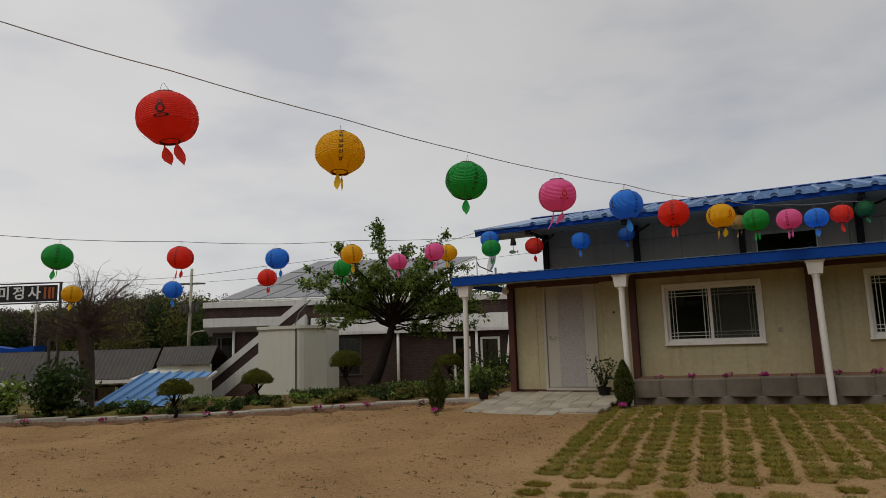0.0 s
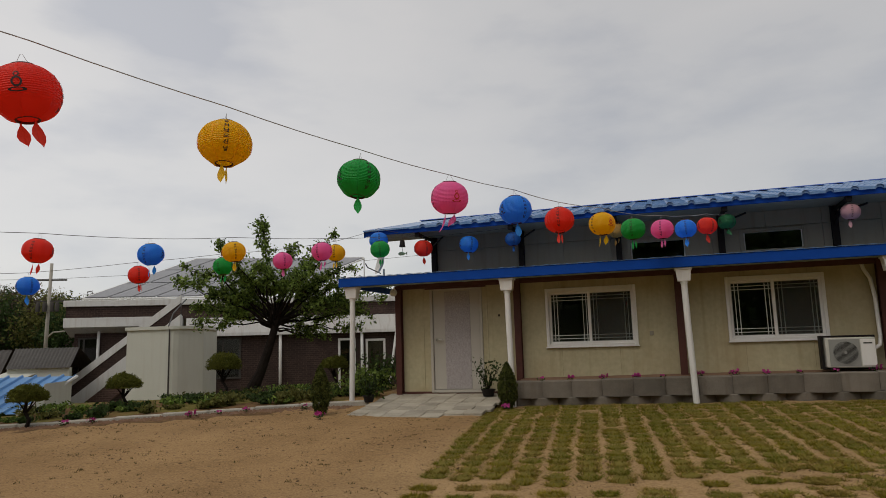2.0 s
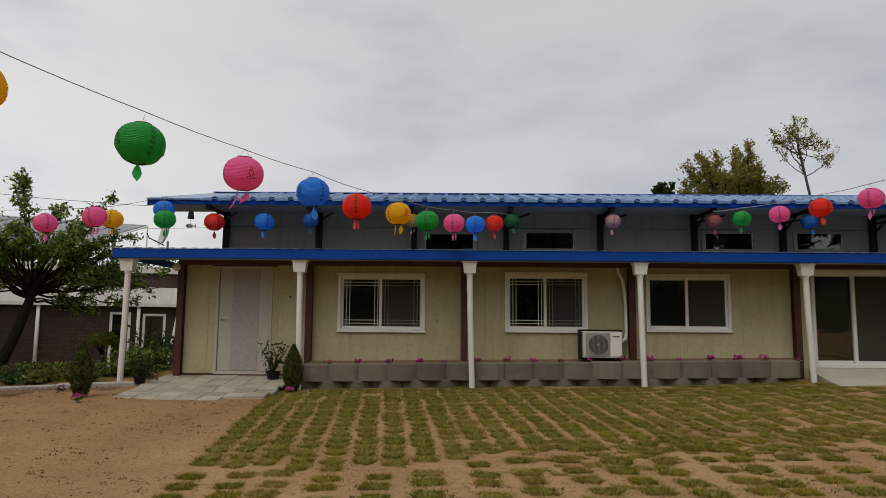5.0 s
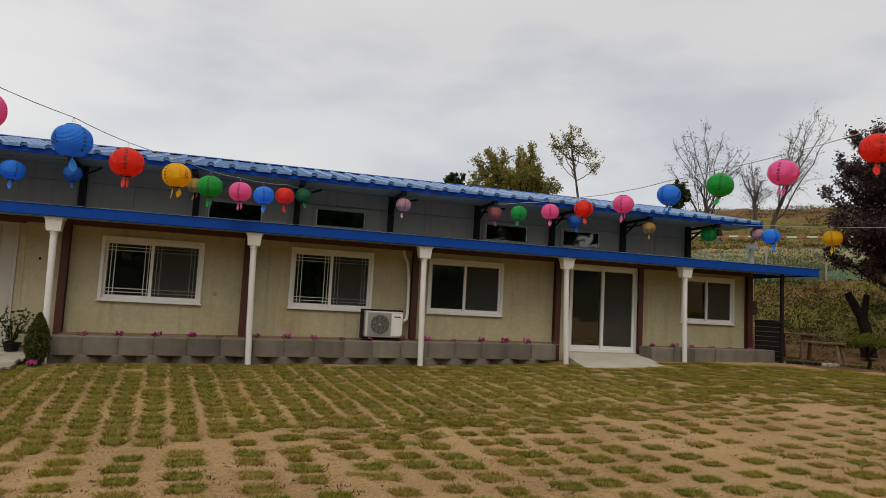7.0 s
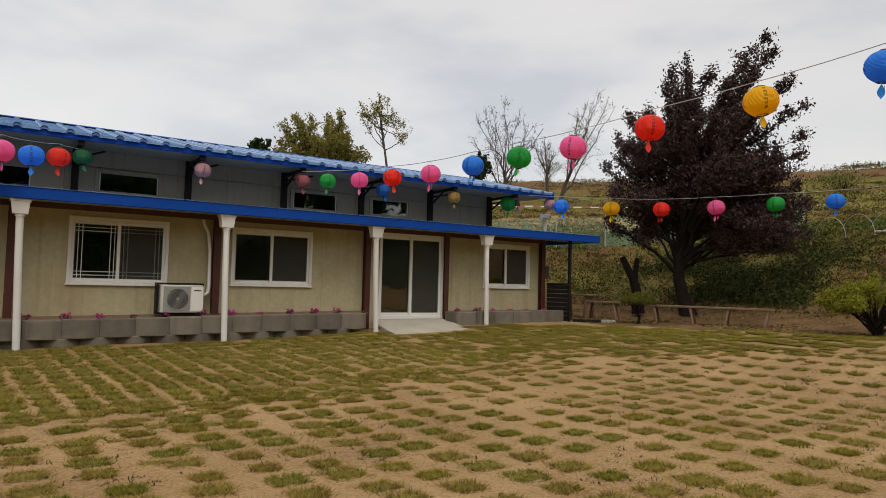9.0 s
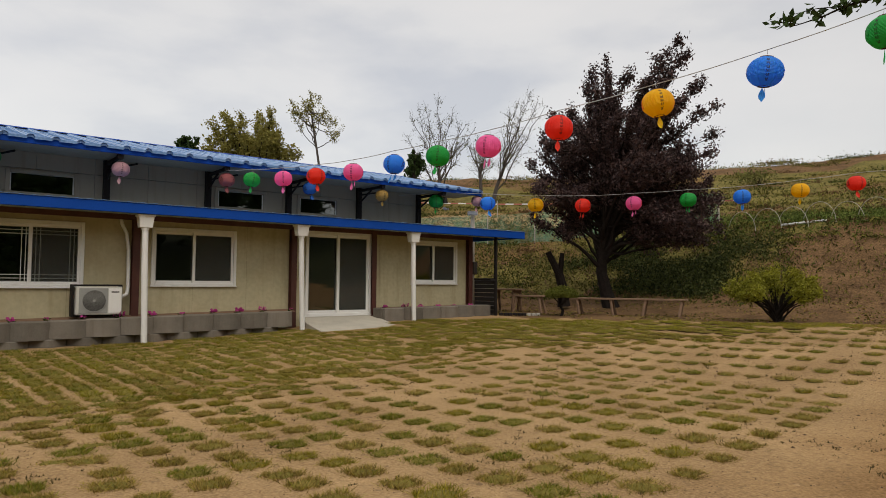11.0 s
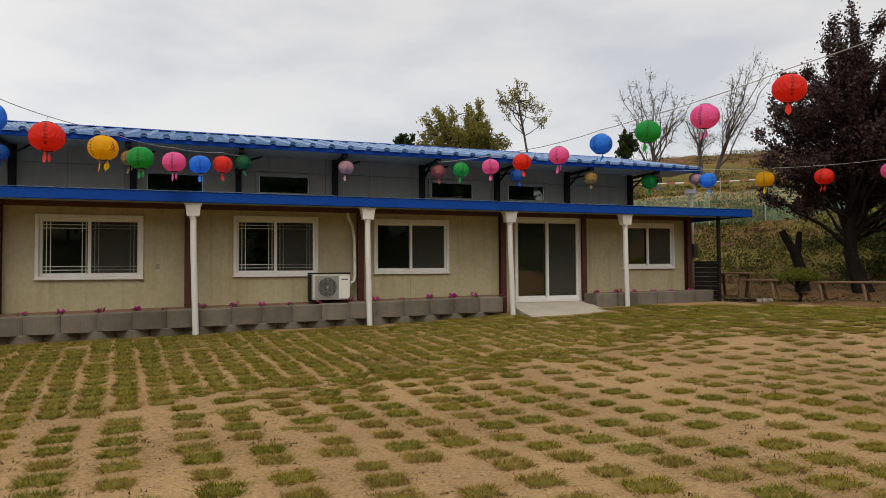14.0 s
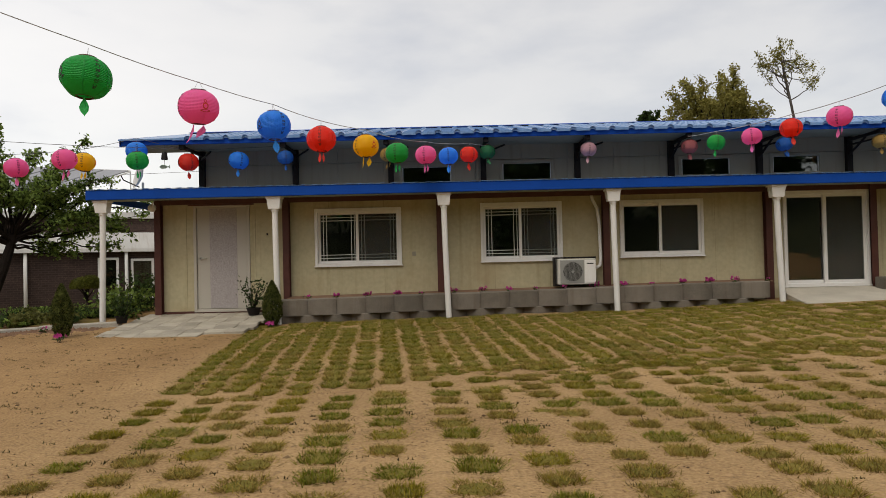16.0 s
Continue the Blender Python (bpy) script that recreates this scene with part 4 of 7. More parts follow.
# ---- grass sods on the yard ----
GRASS_DRY = material("dry_grass_blade", (0.235, 0.160, 0.046), 0.85, vary=0.3, scale=1.2, grain=6, bump=0, tint=(0.31, 0.225, 0.064), thin=0.2, island=0.6, spec=0.06)
GRASS_FRESH = material("fresh_grass_blade", (0.125, 0.140, 0.017), 0.8, vary=0.3, scale=0.9, grain=5, bump=0, tint=(0.165, 0.175, 0.022), thin=0.25, island=0.6, spec=0.06)
GRASS_LUSH = material("lush_grass_blade", (0.215, 0.215, 0.020), 0.8, vary=0.3, scale=0.9, grain=5, bump=0, tint=(0.27, 0.26, 0.027), thin=0.25, island=0.6, spec=0.06)
lawn_rng = np.random.default_rng(11)


def edge_y(x):
    return ramp_of(x, [(0, -5.3), (2.2, -5.1), (3.3, -4.4), (5, -4.3), (7, -3.7), (9, -3.1), (11.3, -2.5), (12.3, -3.5), (14.0, -4.8), (15.2, -6.1), (17, -7.0), (18.4, -7.4)])


def far_y(x):
    return ramp_of(x, [(-1, -0.45), (0, -0.12), (0.4, 0.03), (8.8, 0.03), (9.3, -0.1), (12, -0.05), (13.6, -0.6), (14.7, -1.3), (15.8, -3.2), (16.3, -5.2), (18.2, -6.5)])


COLUMN_X = (0.54, 0.97, 1.36, 1.76, 2.22, 2.70, 3.18, 3.65, 4.15, 4.61, 5.06, 5.54, 6.04, 6.55, 7.06)
COLUMN_Y = (-7.52, -7.43, -7.33, -7.53, -7.44, -7.32, -7.33, -7.59, -7.50, -7.50, -7.53, -7.45, -7.42, -7.38, -7.37)
sods = []  # x, y, half width, half depth, kind, blades, height
for i in range(33):
    cx = COLUMN_X[i] if i < 15 else 7.06 + 0.58 * (i - 14)
    cy = COLUMN_Y[i] if i < 15 else -7.40 + 0.087 * (i - 14) % 0.38
    for j in range(-6, 14):
        y = cy + 0.38 * j + lawn_rng.normal(0, 0.028)
        x = cx - (0.10 if i < 12 else 0.18) * (min(y, -5.0) + 7.5) + lawn_rng.normal(0, 0.028)
        if not (0.05 < x < 18.0 and -9.42 + 0.10 * (max(x, 4.0) - 6.88) < y < edge_y(x) - 0.16) or lawn_rng.random() < 0.02:
            continue
        near = math.hypot(x - 2.7, y + 12) < 8.5
        s = lawn_rng.uniform(0.74, 1.16)
        sods.append((x, y, (0.138 + 0.028 * clamp((x - 4) / 5)) * s, (0.128 + 0.004 * clamp((x - 4) / 5)) * s, lawn_rng.choice(3, p=(0.22, 0.44, 0.34)), 600 if near else 360, lawn_rng.uniform(0.028, 0.052)))
for i in range(-1, 52):
    phase = lawn_rng.uniform(0, 0.3)
    sx = 0.21 + 0.315 * i + 0.0035 * max(0, i - 18) ** 2 * 0.35
    for j in range(-7, 20):
        y = -5.4 + 0.30 * j + phase + lawn_rng.normal(0, 0.025)
        x = sx - 0.10 * (y + 4.5) + lawn_rng.normal(0, 0.009 if i < 20 else 0.03 if i < 30 else 0.09) + 0.03 * noise.noise((i * 1.7, j * 0.4, 3))
        if not (-0.3 < x < 18.2 and edge_y(x) - 0.05 < y < far_y(x)):
            continue
        if lawn_rng.random() < 0.004 * (1 - clamp((x - 7) / 5)) or x < 0.05 - 0.075 * (y + 4.0):
            continue
        if 9.1 < x < 11.0 and y > -0.55:
            continue
        u = (y - edge_y(x)) / (far_y(x) - edge_y(x))
        lush = clamp((x - 5) / 7) * 0.10 * clamp(0.55 + 1.4 * u) + 0.09 * clamp((x - 9.5) / 2.5)
        v = clamp(u)
        kind = lawn_rng.choice(3, p=(0.40 - 0.10 * v, 0.40 - 0.35 * v, 0.20 + 0.45 * v))
        sods.append((x, y, 0.133 + lush + 0.036 * u * u + lawn_rng.normal(0, 0.012 if i < 20 else 0.024), 0.19 + lawn_rng.uniform(-0.02, 0.03), kind, 430 if math.hypot(x - 2.7, y + 12) < 10 or x > 10 else 330, lawn_rng.uniform(0.024, 0.048)))
for _ in range(520):  # loose tufts that fill the middle of the lawn unevenly
    x = lawn_rng.uniform(2.5, 15.0)
    y = edge_y(x) + 0.3 - abs(lawn_rng.normal(0, 0.75))
    if noise.noise((x * 0.9, y * 0.9, 71)) < -0.15 or y < -9.0 + 0.10 * (x - 6.88):
        continue
    s = lawn_rng.uniform(0.045, 0.10)
    sods.append((x, y, s * 1.3, s, lawn_rng.choice(3, p=(0.25, 0.6, 0.15)), int(1500 * s), lawn_rng.uniform(0.018, 0.036)))
THATCH = material("matted_thatch", (0.130, 0.108, 0.026), 0.95, vary=0.4, scale=3, grain=60, bump=0.6, dist=0.01, tint=(0.175, 0.142, 0.036), spec=0.03)
SOD = []
for v in range(3):
    rim = [((0.9 + 0.12 * math.sin(3 * k + v)) * math.copysign(abs(math.cos(k * math.pi / 5)) ** 0.8, math.cos(k * math.pi / 5)),
            (0.9 + 0.12 * math.cos(2 * k + v)) * math.copysign(abs(math.sin(k * math.pi / 5)) ** 0.8, math.sin(k * math.pi / 5))) for k in range(10)]
    SOD.append(Mesh().add([(p, q, -0.2) for p, q in rim] + [(0.6 * p, 0.6 * q, 0.22) for p, q in rim] + [(0, 0, 0.3)],
                          [(k, (k + 1) % 10, 10 + (k + 1) % 10, 10 + k) for k in range(10)] + [(10 + k, 10 + (k + 1) % 10, 20) for k in range(10)]).data("sod", THATCH))
sod_rows = thing("sod_rows", "rows of separate grass sods laid on the bare yard", "lawn", kind="structure")
pads = sorted((math.hypot(q[0] - 4.0, q[1] + 10.5), k) for k, q in enumerate(sods) if q[3] < 0.165)
near_pads = {k for _, k in pads[:290]}
blade_v, blade_f, mound = [[], [], [], []], [[], [], [], []], [Mesh()]
for index, (x, y, hw, hd, main_kind, count, h) in enumerate(sods):
    z = ground_z(x, y)
    turn = lawn_rng.uniform(-0.25, 0.25) if hd < 0.165 else 0
    pad = hd < 0.165
    for kind, n in ((main_kind, int(count * (0.62 if pad else 0.52))), (0, int(count * (0.13 if pad else 0.15))), (1, int(count * (0.15 if pad else 0.13))), (2, int(count * (0.06 if pad else 0.18)))):
        if not pad and kind == 2 and x > 4 + lawn_rng.uniform(0, 5):
            kind = 3
        a = np.abs(lawn_rng.uniform(-1, 1, (n, 2)))
        off = lawn_rng.choice((-1, 1), (n, 2)) * a ** 0.85 * (hw, hd)
        off *= 1 - 0.28 * (np.abs(off[:, :1] / hw) * np.abs(off[:, 1:] / hd))
        stray = lawn_rng.random(n) < (0.20 if pad else 0.07)
        off[stray] *= lawn_rng.uniform(1.0, 1.55, (int(stray.sum()), 1))
        off = np.column_stack((off[:, 0] - turn * off[:, 1], off[:, 1] + turn * off[:, 0]))
        hh = h * lawn_rng.uniform(0.3, 1.3, n) * (1 - 0.45 * np.minimum(1, np.max(np.abs(off) / (hw, hd), axis=1)))
        lean = lawn_rng.normal(0, 0.03, (n, 2)) + 0.12 * off
        ang = lawn_rng.uniform(0, math.pi, n)
        w = lawn_rng.uniform(0.0022, 0.0055, n) * (1.0 if count > 240 else 1.35)
        dx, dy = np.cos(ang) * w, np.sin(ang) * w
        base = np.column_stack((x + off[:, 0], y + off[:, 1], np.full(n, z - 0.004)))
        p1, p2 = base.copy(), base.copy()
        p1[:, 0] -= dx
        p1[:, 1] -= dy
        p2[:, 0] += dx
        p2[:, 1] += dy
        tip = base + np.column_stack((lean, hh + 0.008))
        start = sum(len(q) for q in blade_v[kind])
        blade_v[kind].append(np.stack((p1, p2, tip), axis=1).reshape(-1, 3))
        blade_f[kind].append((np.arange(n * 3).reshape(-1, 3) + start))
    if index in near_pads:
        part("sod", SOD[index % 3], None, sod_rows, at=pose(x, y, z, 0, 0, math.degrees(turn)) @ Matrix.Diagonal((hw, hd, h, 1)))
        continue
    kind = 0
    hd *= 1.12 if hd > 0.165 else 1
    ring = [(x + hw * (0.9 + 0.12 * math.sin(3 * k + x)) * math.copysign(abs(math.cos(k * math.pi / 5)) ** 0.8, math.cos(k * math.pi / 5)),
             y + hd * (0.9 + 0.12 * math.cos(2 * k + y)) * math.copysign(abs(math.sin(k * math.pi / 5)) ** 0.8, math.sin(k * math.pi / 5)), z - 0.012) for k in range(10)]
    mid = [(x + (p - x) * 0.6, y + (q - y) * 0.6, z + h * 0.22) for p, q, _ in ring]
    mound[kind].add(ring + mid + [(x, y, z + h * 0.3)], [(k, (k + 1) % 10, 10 + (k + 1) % 10, 10 + k) for k in range(10)] + [(10 + k, 10 + (k + 1) % 10, 20) for k in range(10)])
tagged(new("sod_thatch", mound[0].data("sod_thatch", THATCH)), "matted dark thatch under the grass sods", "grass", kind="stuff")
for kind, (mt, lab) in enumerate(((GRASS, "olive green grass sods set in rows on bare earth"), (GRASS_DRY, "dry brownish grass sods among greener ones"), (GRASS_FRESH, "fresh green grass sods set in rows on bare earth"), (GRASS_LUSH, "lush yellow-green grass before the hall"))):
    v, f = np.concatenate(blade_v[kind]), np.concatenate(blade_f[kind])
    me = bpy.data.meshes.new("grass_sods")
    me.from_pydata(v.tolist(), [], f.tolist())
    me.materials.append(mt)
    tagged(new("grass_sods", me), lab, "grass", kind="stuff")

# scattered clods, crumbs and small weeds on the bare earth
litter, crumbs, sprigs = Mesh(), Mesh(), Mesh()
lit = random.Random(5)
near_rows = lambda x, y: 0.2 < x < 18 and -9.5 < y < -3


def clod(m, x, y, s, rise):
    z, a = ground_z(x, y), lit.uniform(0, 6.3)
    pts = [(x + s * lit.uniform(0.7, 1.5) * math.cos(a + k * 1.257), y + s * lit.uniform(0.5, 1.2) * math.sin(a + k * 1.257), z - 0.003) for k in range(5)]
    m.add(pts + [(x + 0.3 * s * lit.uniform(-1, 1), y, z + s * rise)], [(k, (k + 1) % 5, 5) for k in range(5)])


for _ in range(38000):
    x, y = (lit.uniform(-12, 0.6), lit.uniform(-9.5, 0.0)) if lit.random() < 0.5 else (lit.uniform(0, 17), lit.uniform(-11, -3))
    if behind_kerb(x, y) > -0.2:
        continue
    patch = noise.noise((x * 0.8, y * 1.9, 4)) + 0.6 * noise.noise((x * 2.3, y * 4.1, 14))
    if patch < 0.12 and lit.random() < 0.78:
        continue
    big = lit.random()
    clod(litter if big < 0.6 else crumbs, x, y, lit.uniform(0.005, 0.015) * (2.0 if big > 0.93 or big < 0.04 else 1), lit.uniform(0.2, 0.6))
for _ in range(3400):  # larger dark lumps in drifts on the west side
    x, y = lit.uniform(-11, 0.6), lit.uniform(-8.8, -0.8)
    if behind_kerb(x, y) < -0.3 and noise.noise((x * 0.6, y * 1.7, 44)) + 0.5 * noise.noise((x * 2.0, y * 3.9, 54)) > 0.02 + 0.25 * lit.random():
        clod(litter, x, y, lit.uniform(0.010, 0.026), lit.uniform(0.2, 0.5))
for _ in range(4200):
    x, y = (lit.uniform(-11, 0.4), lit.uniform(-8.8, -0.6)) if lit.random() < 0.36 else (lit.uniform(0.5, 17), lit.uniform(-10.5, -4))
    if behind_kerb(x, y) > -0.3 or noise.noise((x * 0.7, y * 1.6, 24)) < -0.02 or (near_rows(x, y) and lit.random() < 0.12):
        continue
    z, span = ground_z(x, y), lit.uniform(0.012, 0.05) * (1.7 if lit.random() < 0.08 else 1)
    for _ in range(lit.randrange(4, 11)):
        px, py, a, h = x + lit.gauss(0, span), y + lit.gauss(0, 0.6 * span), lit.uniform(0, 6.3), lit.uniform(0.008, 0.028)
        dx, dy = 0.006 * math.cos(a), 0.006 * math.sin(a)
        sprigs.add([(px - dx, py - dy, z - 0.003), (px + dx, py + dy, z - 0.003), (px + lit.gauss(0, 0.012), py + lit.gauss(0, 0.012), z + h)], [(0, 1, 2)])
solo("earth_clods", litter, material("dark_clod", (0.140, 0.076, 0.036), 0.95, vary=0.4, scale=4, grain=60, bump=0.3, island=0.6), "small dark clods scattered on bare earth", "clods", kind="stuff")
solo("earth_crumbs", crumbs, material("pale_clod", (0.30, 0.19, 0.095), 0.95, vary=0.35, scale=4, grain=60, bump=0.3, island=0.6), "pale crumbs of dry earth scattered over the yard", "clods", kind="stuff")
solo("weed_sprigs", sprigs, material("dull_weed", (0.075, 0.066, 0.026), 0.8, vary=0.4, scale=3, grain=9, bump=0, tint=(0.12, 0.085, 0.035), thin=0.2, island=0.6, spec=0.05), "tiny dull weeds and straws on the bare earth", "weeds", kind="stuff")


# ---- planter of split blocks along the wall ----
def block_mesh(w, h, d, bulge, worn=0.012, bow_out=2.4):
    """A split-face retaining block: bowed front, worn arrises."""
    m = Mesh()
    n = 10
    front = [(-w / 2 + w * i / n, -bulge * (1 - abs(2 * i / n - 1) ** bow_out)) for i in range(n + 1)]
    poly = front + [(w / 2, d), (-w / 2, d)]
    k, c = len(poly), worn
    inner = [(x * (1 - 2 * c / w), y + (c if i <= n else -c)) for i, (x, y) in enumerate(poly)]
    m.add([(x, y, 0) for x, y in poly] + [(x, y, h - c) for x, y in poly] + [(x, y, h) for x, y in inner],
          [tuple(range(k))[::-1]] + [(i, (i + 1) % k, k + (i + 1) % k, k + i) for i in range(k)] +
          [(k + i, k + (i + 1) % k, 2 * k + (i + 1) % k, 2 * k + i) for i in range(k)] + [tuple(range(2 * k, 3 * k))])
    return m


PITCH = 0.520
UPPER_BLOCK = block_mesh(PITCH - 0.004, 0.292, 0.26, 0.085).data("block", CONCRETE)
LOWER_BLOCK = block_mesh(PITCH - 0.004, 0.30, 0.24, 0.14, 0.012, 1.5).data("block", CONCRETE)
HALF_BLOCK = block_mesh(0.30, 0.292, 0.26, 0.015).data("block", CONCRETE)
planter = thing("block_planter", "long low planter of grey split concrete blocks under the windows", "planter")
for i in range(17):
    x = 0.25 + PITCH * i
    z = 0.338 + 0.0175 * x
    part("block", UPPER_BLOCK, None, planter, at=pose(x, 0.125 + lit.uniform(-0.005, 0.005), z + lit.uniform(-0.003, 0.003), 0, 0, lit.uniform(-0.8, 0.8)))
    part("block", LOWER_BLOCK, None, planter, at=pose(x - PITCH / 2 + (0.09 if i == 0 else 0), 0.205 + lit.uniform(-0.004, 0.004), z - 0.304, 0, 0, lit.uniform(-0.5, 0.5)))
part("soil", Mesh().add([(0.05, 0.3, 0.605), (9.0, 0.3, 0.765), (9.0, 0.72, 0.80), (0.05, 0.72, 0.66)], [(0, 1, 2, 3)]), SOIL, planter, "reddish planting soil")
part("block", HALF_BLOCK, None, planter, at=pose(0.02, 0.32, 0.338, 0, 0, -88))
planter2 = thing("block_planter", "short low planter of grey split concrete blocks by the sliding door", "planter")
for i in range(6):
    x = 11.28 + PITCH * i
    part("block", UPPER_BLOCK, None, planter2, at=pose(x, 0.14 + lit.uniform(-0.005, 0.005), 0.505 + 0.006 * i, 0, 0, lit.uniform(-0.8, 0.8)))
    part("block", LOWER_BLOCK, None, planter2, at=pose(x + PITCH / 2, 0.215, 0.201 + 0.006 * i, 0, 0, 0))
part("block", HALF_BLOCK, None, planter2, at=pose(10.98, 0.38, 0.505, 0, 0, -84))
part("soil", Mesh().add([(11.04, 0.35, 0.75), (14.0, 0.33, 0.77), (14.0, 0.72, 0.82), (11.04, 0.72, 0.79)], [(0, 1, 2, 3)]), SOIL, planter2, "reddish planting soil")


def petunia(rng):
    top = thing("petunia", "small magenta flowering plant in the planter soil", "flower", "flowers in the planters")
    leaf, petal = Mesh(), Mesh()
    for _ in range(26):
        a, r, z = rng.uniform(0, 6.3), rng.uniform(0.01, 0.085), rng.uniform(0.0, 0.07)
        c = Vector((r * math.cos(a), r * math.sin(a), z))
        u = Vector((rng.uniform(-1, 1), rng.uniform(-1, 1), rng.uniform(-0.3, 0.8))).normalized() * 0.025
        v = u.orthogonal().normalized() * 0.012
        leaf.add([c - u, c + v, c + u, c - v], [(0, 1, 2, 3)])
    for _ in range(rng.choice((9, 13, 16, 4))):
        a, r = rng.uniform(0, 6.3), rng.uniform(0.0, 0.08)
        c = Vector((r * math.cos(a), r * math.sin(a), rng.uniform(0.05, 0.1)))
        t = Vector((rng.uniform(-0.5, 0.5), -0.8, rng.uniform(0.1, 0.8))).normalized()
        u = t.orthogonal().normalized() * 0.026
        w = t.cross(u)
        ring = [c + u * math.cos(k * 1.0472) + w * math.sin(k * 1.0472) + t * 0.012 for k in range(6)]
        petal.add([c] + ring, [(0, 1 + k, 1 + (k + 1) % 6) for k in range(6)])
    part("foliage", leaf, LEAF_DEEP, top)
    part("bloom", petal, PETAL, top)["kind"] = "stuff"
    return top


kinds = [petunia(random.Random(20 + k)) for k in range(4)]
spots = [(0.50 + 0.523 * i, 0.33, 0.615 + 0.0178 * 0.523 * i) for i in range(17)] + [(11.2 + 0.5 * i, 0.38, 0.765) for i in range(6)]
for i, (x, y, z) in enumerate(spots):
    m = pose(x + lit.uniform(-0.05, 0.05), y, z, 0, 0, lit.uniform(0, 360)) @ Matrix.Scale(lit.uniform(0.75, 1.08), 4)
    if i < 4:
        kinds[i].matrix_basis = m
    else:
        copy_thing(kinds[i % 4], m).matrix_basis = m
for x, y in ((-5.58, -1.57), (-5.2, -1.30), (-4.75, -1.10), (-3.75, -0.75), (-2.86, -1.80), (-8.72, -2.90), (-7.61, -2.42), (-7.2, -2.2), (-10.52, -4.2), (-9.4, -3.35), (-0.05, -0.32)):
    m = pose(x, y, ground_z(x, y) + 0.01, 0, 0, lit.uniform(0, 360)) @ Matrix.Scale(lit.uniform(0.8, 1.15), 4)
    copy_thing(kinds[lit.choice((0, 1, 2))], m).matrix_basis = m

# ---- paved apron at the door ----
apron = thing("paved_apron", "sloping apron of pale concrete paving slabs before the door", "paving", kind="structure")
SLABS = [Mesh().box(-w / 2, w / 2, -0.145, 0.145, -0.05, 0.0, 0.008).data("slab", SLAB) for w in (0.33, 0.345)]
part("bedding", Mesh().add([(-2.62, -1.72, 0.13), (-0.30, -1.12, 0.16), (-0.32, 0.72, 0.37), (-2.62, 0.72, 0.37)], [(0, 1, 2, 3)]), KERB, apron)
for r in range(8):
    y = -1.52 + 0.302 * r
    x = -2.66 + (0.03 if r % 2 else 0)
    while x < -0.42:
        k = lit.choice((0, 1))
        w = (0.33, 0.345)[k]
        xc = x + w / 2
        if y > -1.62 + 0.26 * (xc + 2.6) and xc < -0.3:
            z = 0.16 + 0.098 * (y + 1.5)
            part("slab", SLABS[k], None, apron, at=pose(xc, y, z + lit.uniform(-0.004, 0.006), 5.6 + lit.uniform(-0.6, 0.6), lit.uniform(-0.6, 0.6), lit.uniform(-1.2, 1.2)))
        x += w + 0.008
ramp = Mesh().add([(9.18, -0.42, 0.40), (10.9, -0.62, 0.44), (11.0, 0.30, 0.58), (10.98, 0.70, 0.625), (9.3, 0.70, 0.625), (9.15, 0.15, 0.53),
                   (9.18, -0.42, 0.2), (10.9, -0.62, 0.2), (11.0, 0.30, 0.2), (10.98, 0.70, 0.2), (9.3, 0.70, 0.2), (9.15, 0.15, 0.2)],
                  [(0, 1, 2, 3, 4, 5)] + [(i, (i + 1) % 6, 6 + (i + 1) % 6, 6 + i) for i in range(6)])
solo("door_ramp", ramp, material("pale_rough_concrete", (0.48, 0.44, 0.36), 0.9, vary=0.22, scale=2.5, grain=50, bump=0.4), "rough pale concrete ramp at the sliding door", "ramp")

# ---- outdoor unit ----
CASING = material("yellowed_casing", (0.56, 0.55, 0.50), 0.5, vary=0.12, scale=5, grain=80, bump=0.03, streak=0.3)
unit = thing("outdoor_unit", "white air conditioner outdoor unit standing on the planter", "air conditioner", at=pose(5.41, 0.42, 0.755))
part("casing", Mesh().box(-0.35, 0.35, -0.12, 0.14, 0.03, 0.50, 0.012), CASING, unit)
part("recess", Mesh().lathe([(0.178, 0), (0.178, 0.012)], 28), DARK_STEEL, unit, at=pose(-0.08, -0.118, 0.265, 90))
part("fan_panel", Mesh().box(-0.305, 0.128, -0.127, -0.119, 0.055, 0.475, 0.003), SLATE_GREY, unit, "grey fan surround")
grill = Mesh()
for k in range(23):
    x = -0.165 + 0.015 * k
    half = math.sqrt(max(0.0, 0.178 ** 2 - x * x))
    grill.tube([(x, 0, -half), (x, 0, half)], 0.0034, 4)
for r in (0.178,):
    grill.tube([(r * math.cos(a * math.pi / 14), -0.003, r * math.sin(a * math.pi / 14)) for a in range(29)], 0.004, 4)
part("fan_grille", grill, SLATE_GREY, unit, at=pose(-0.08, -0.138, 0.265))
part("fan_hub", Mesh().lathe([(0.024, 0), (0.02, 0.012)], 16), SLATE_GREY, unit, at=pose(-0.08, -0.13, 0.265, 90))
part("side_cover", Mesh().box(0.14, 0.34, -0.128, -0.12, 0.06, 0.47, 0.003), WHITE_PVC, unit)
part("maker_mark", Mesh().box(0.18, 0.30, -0.131, -0.128, 0.40, 0.42), INK, unit, "dark maker's mark")
part("cover_frame", bar_frame(-0.40, 0.375, -0.02, 0.16, 0.0, 0.535, 0.03), DARK_STEEL, unit, "dark angle-iron frame")
for x in (-0.27, 0.27):
    part("foot", Mesh().box(x - 0.03, x + 0.03, -0.13, 0.15, 0.0, 0.03, 0.004), DARK_STEEL, unit)
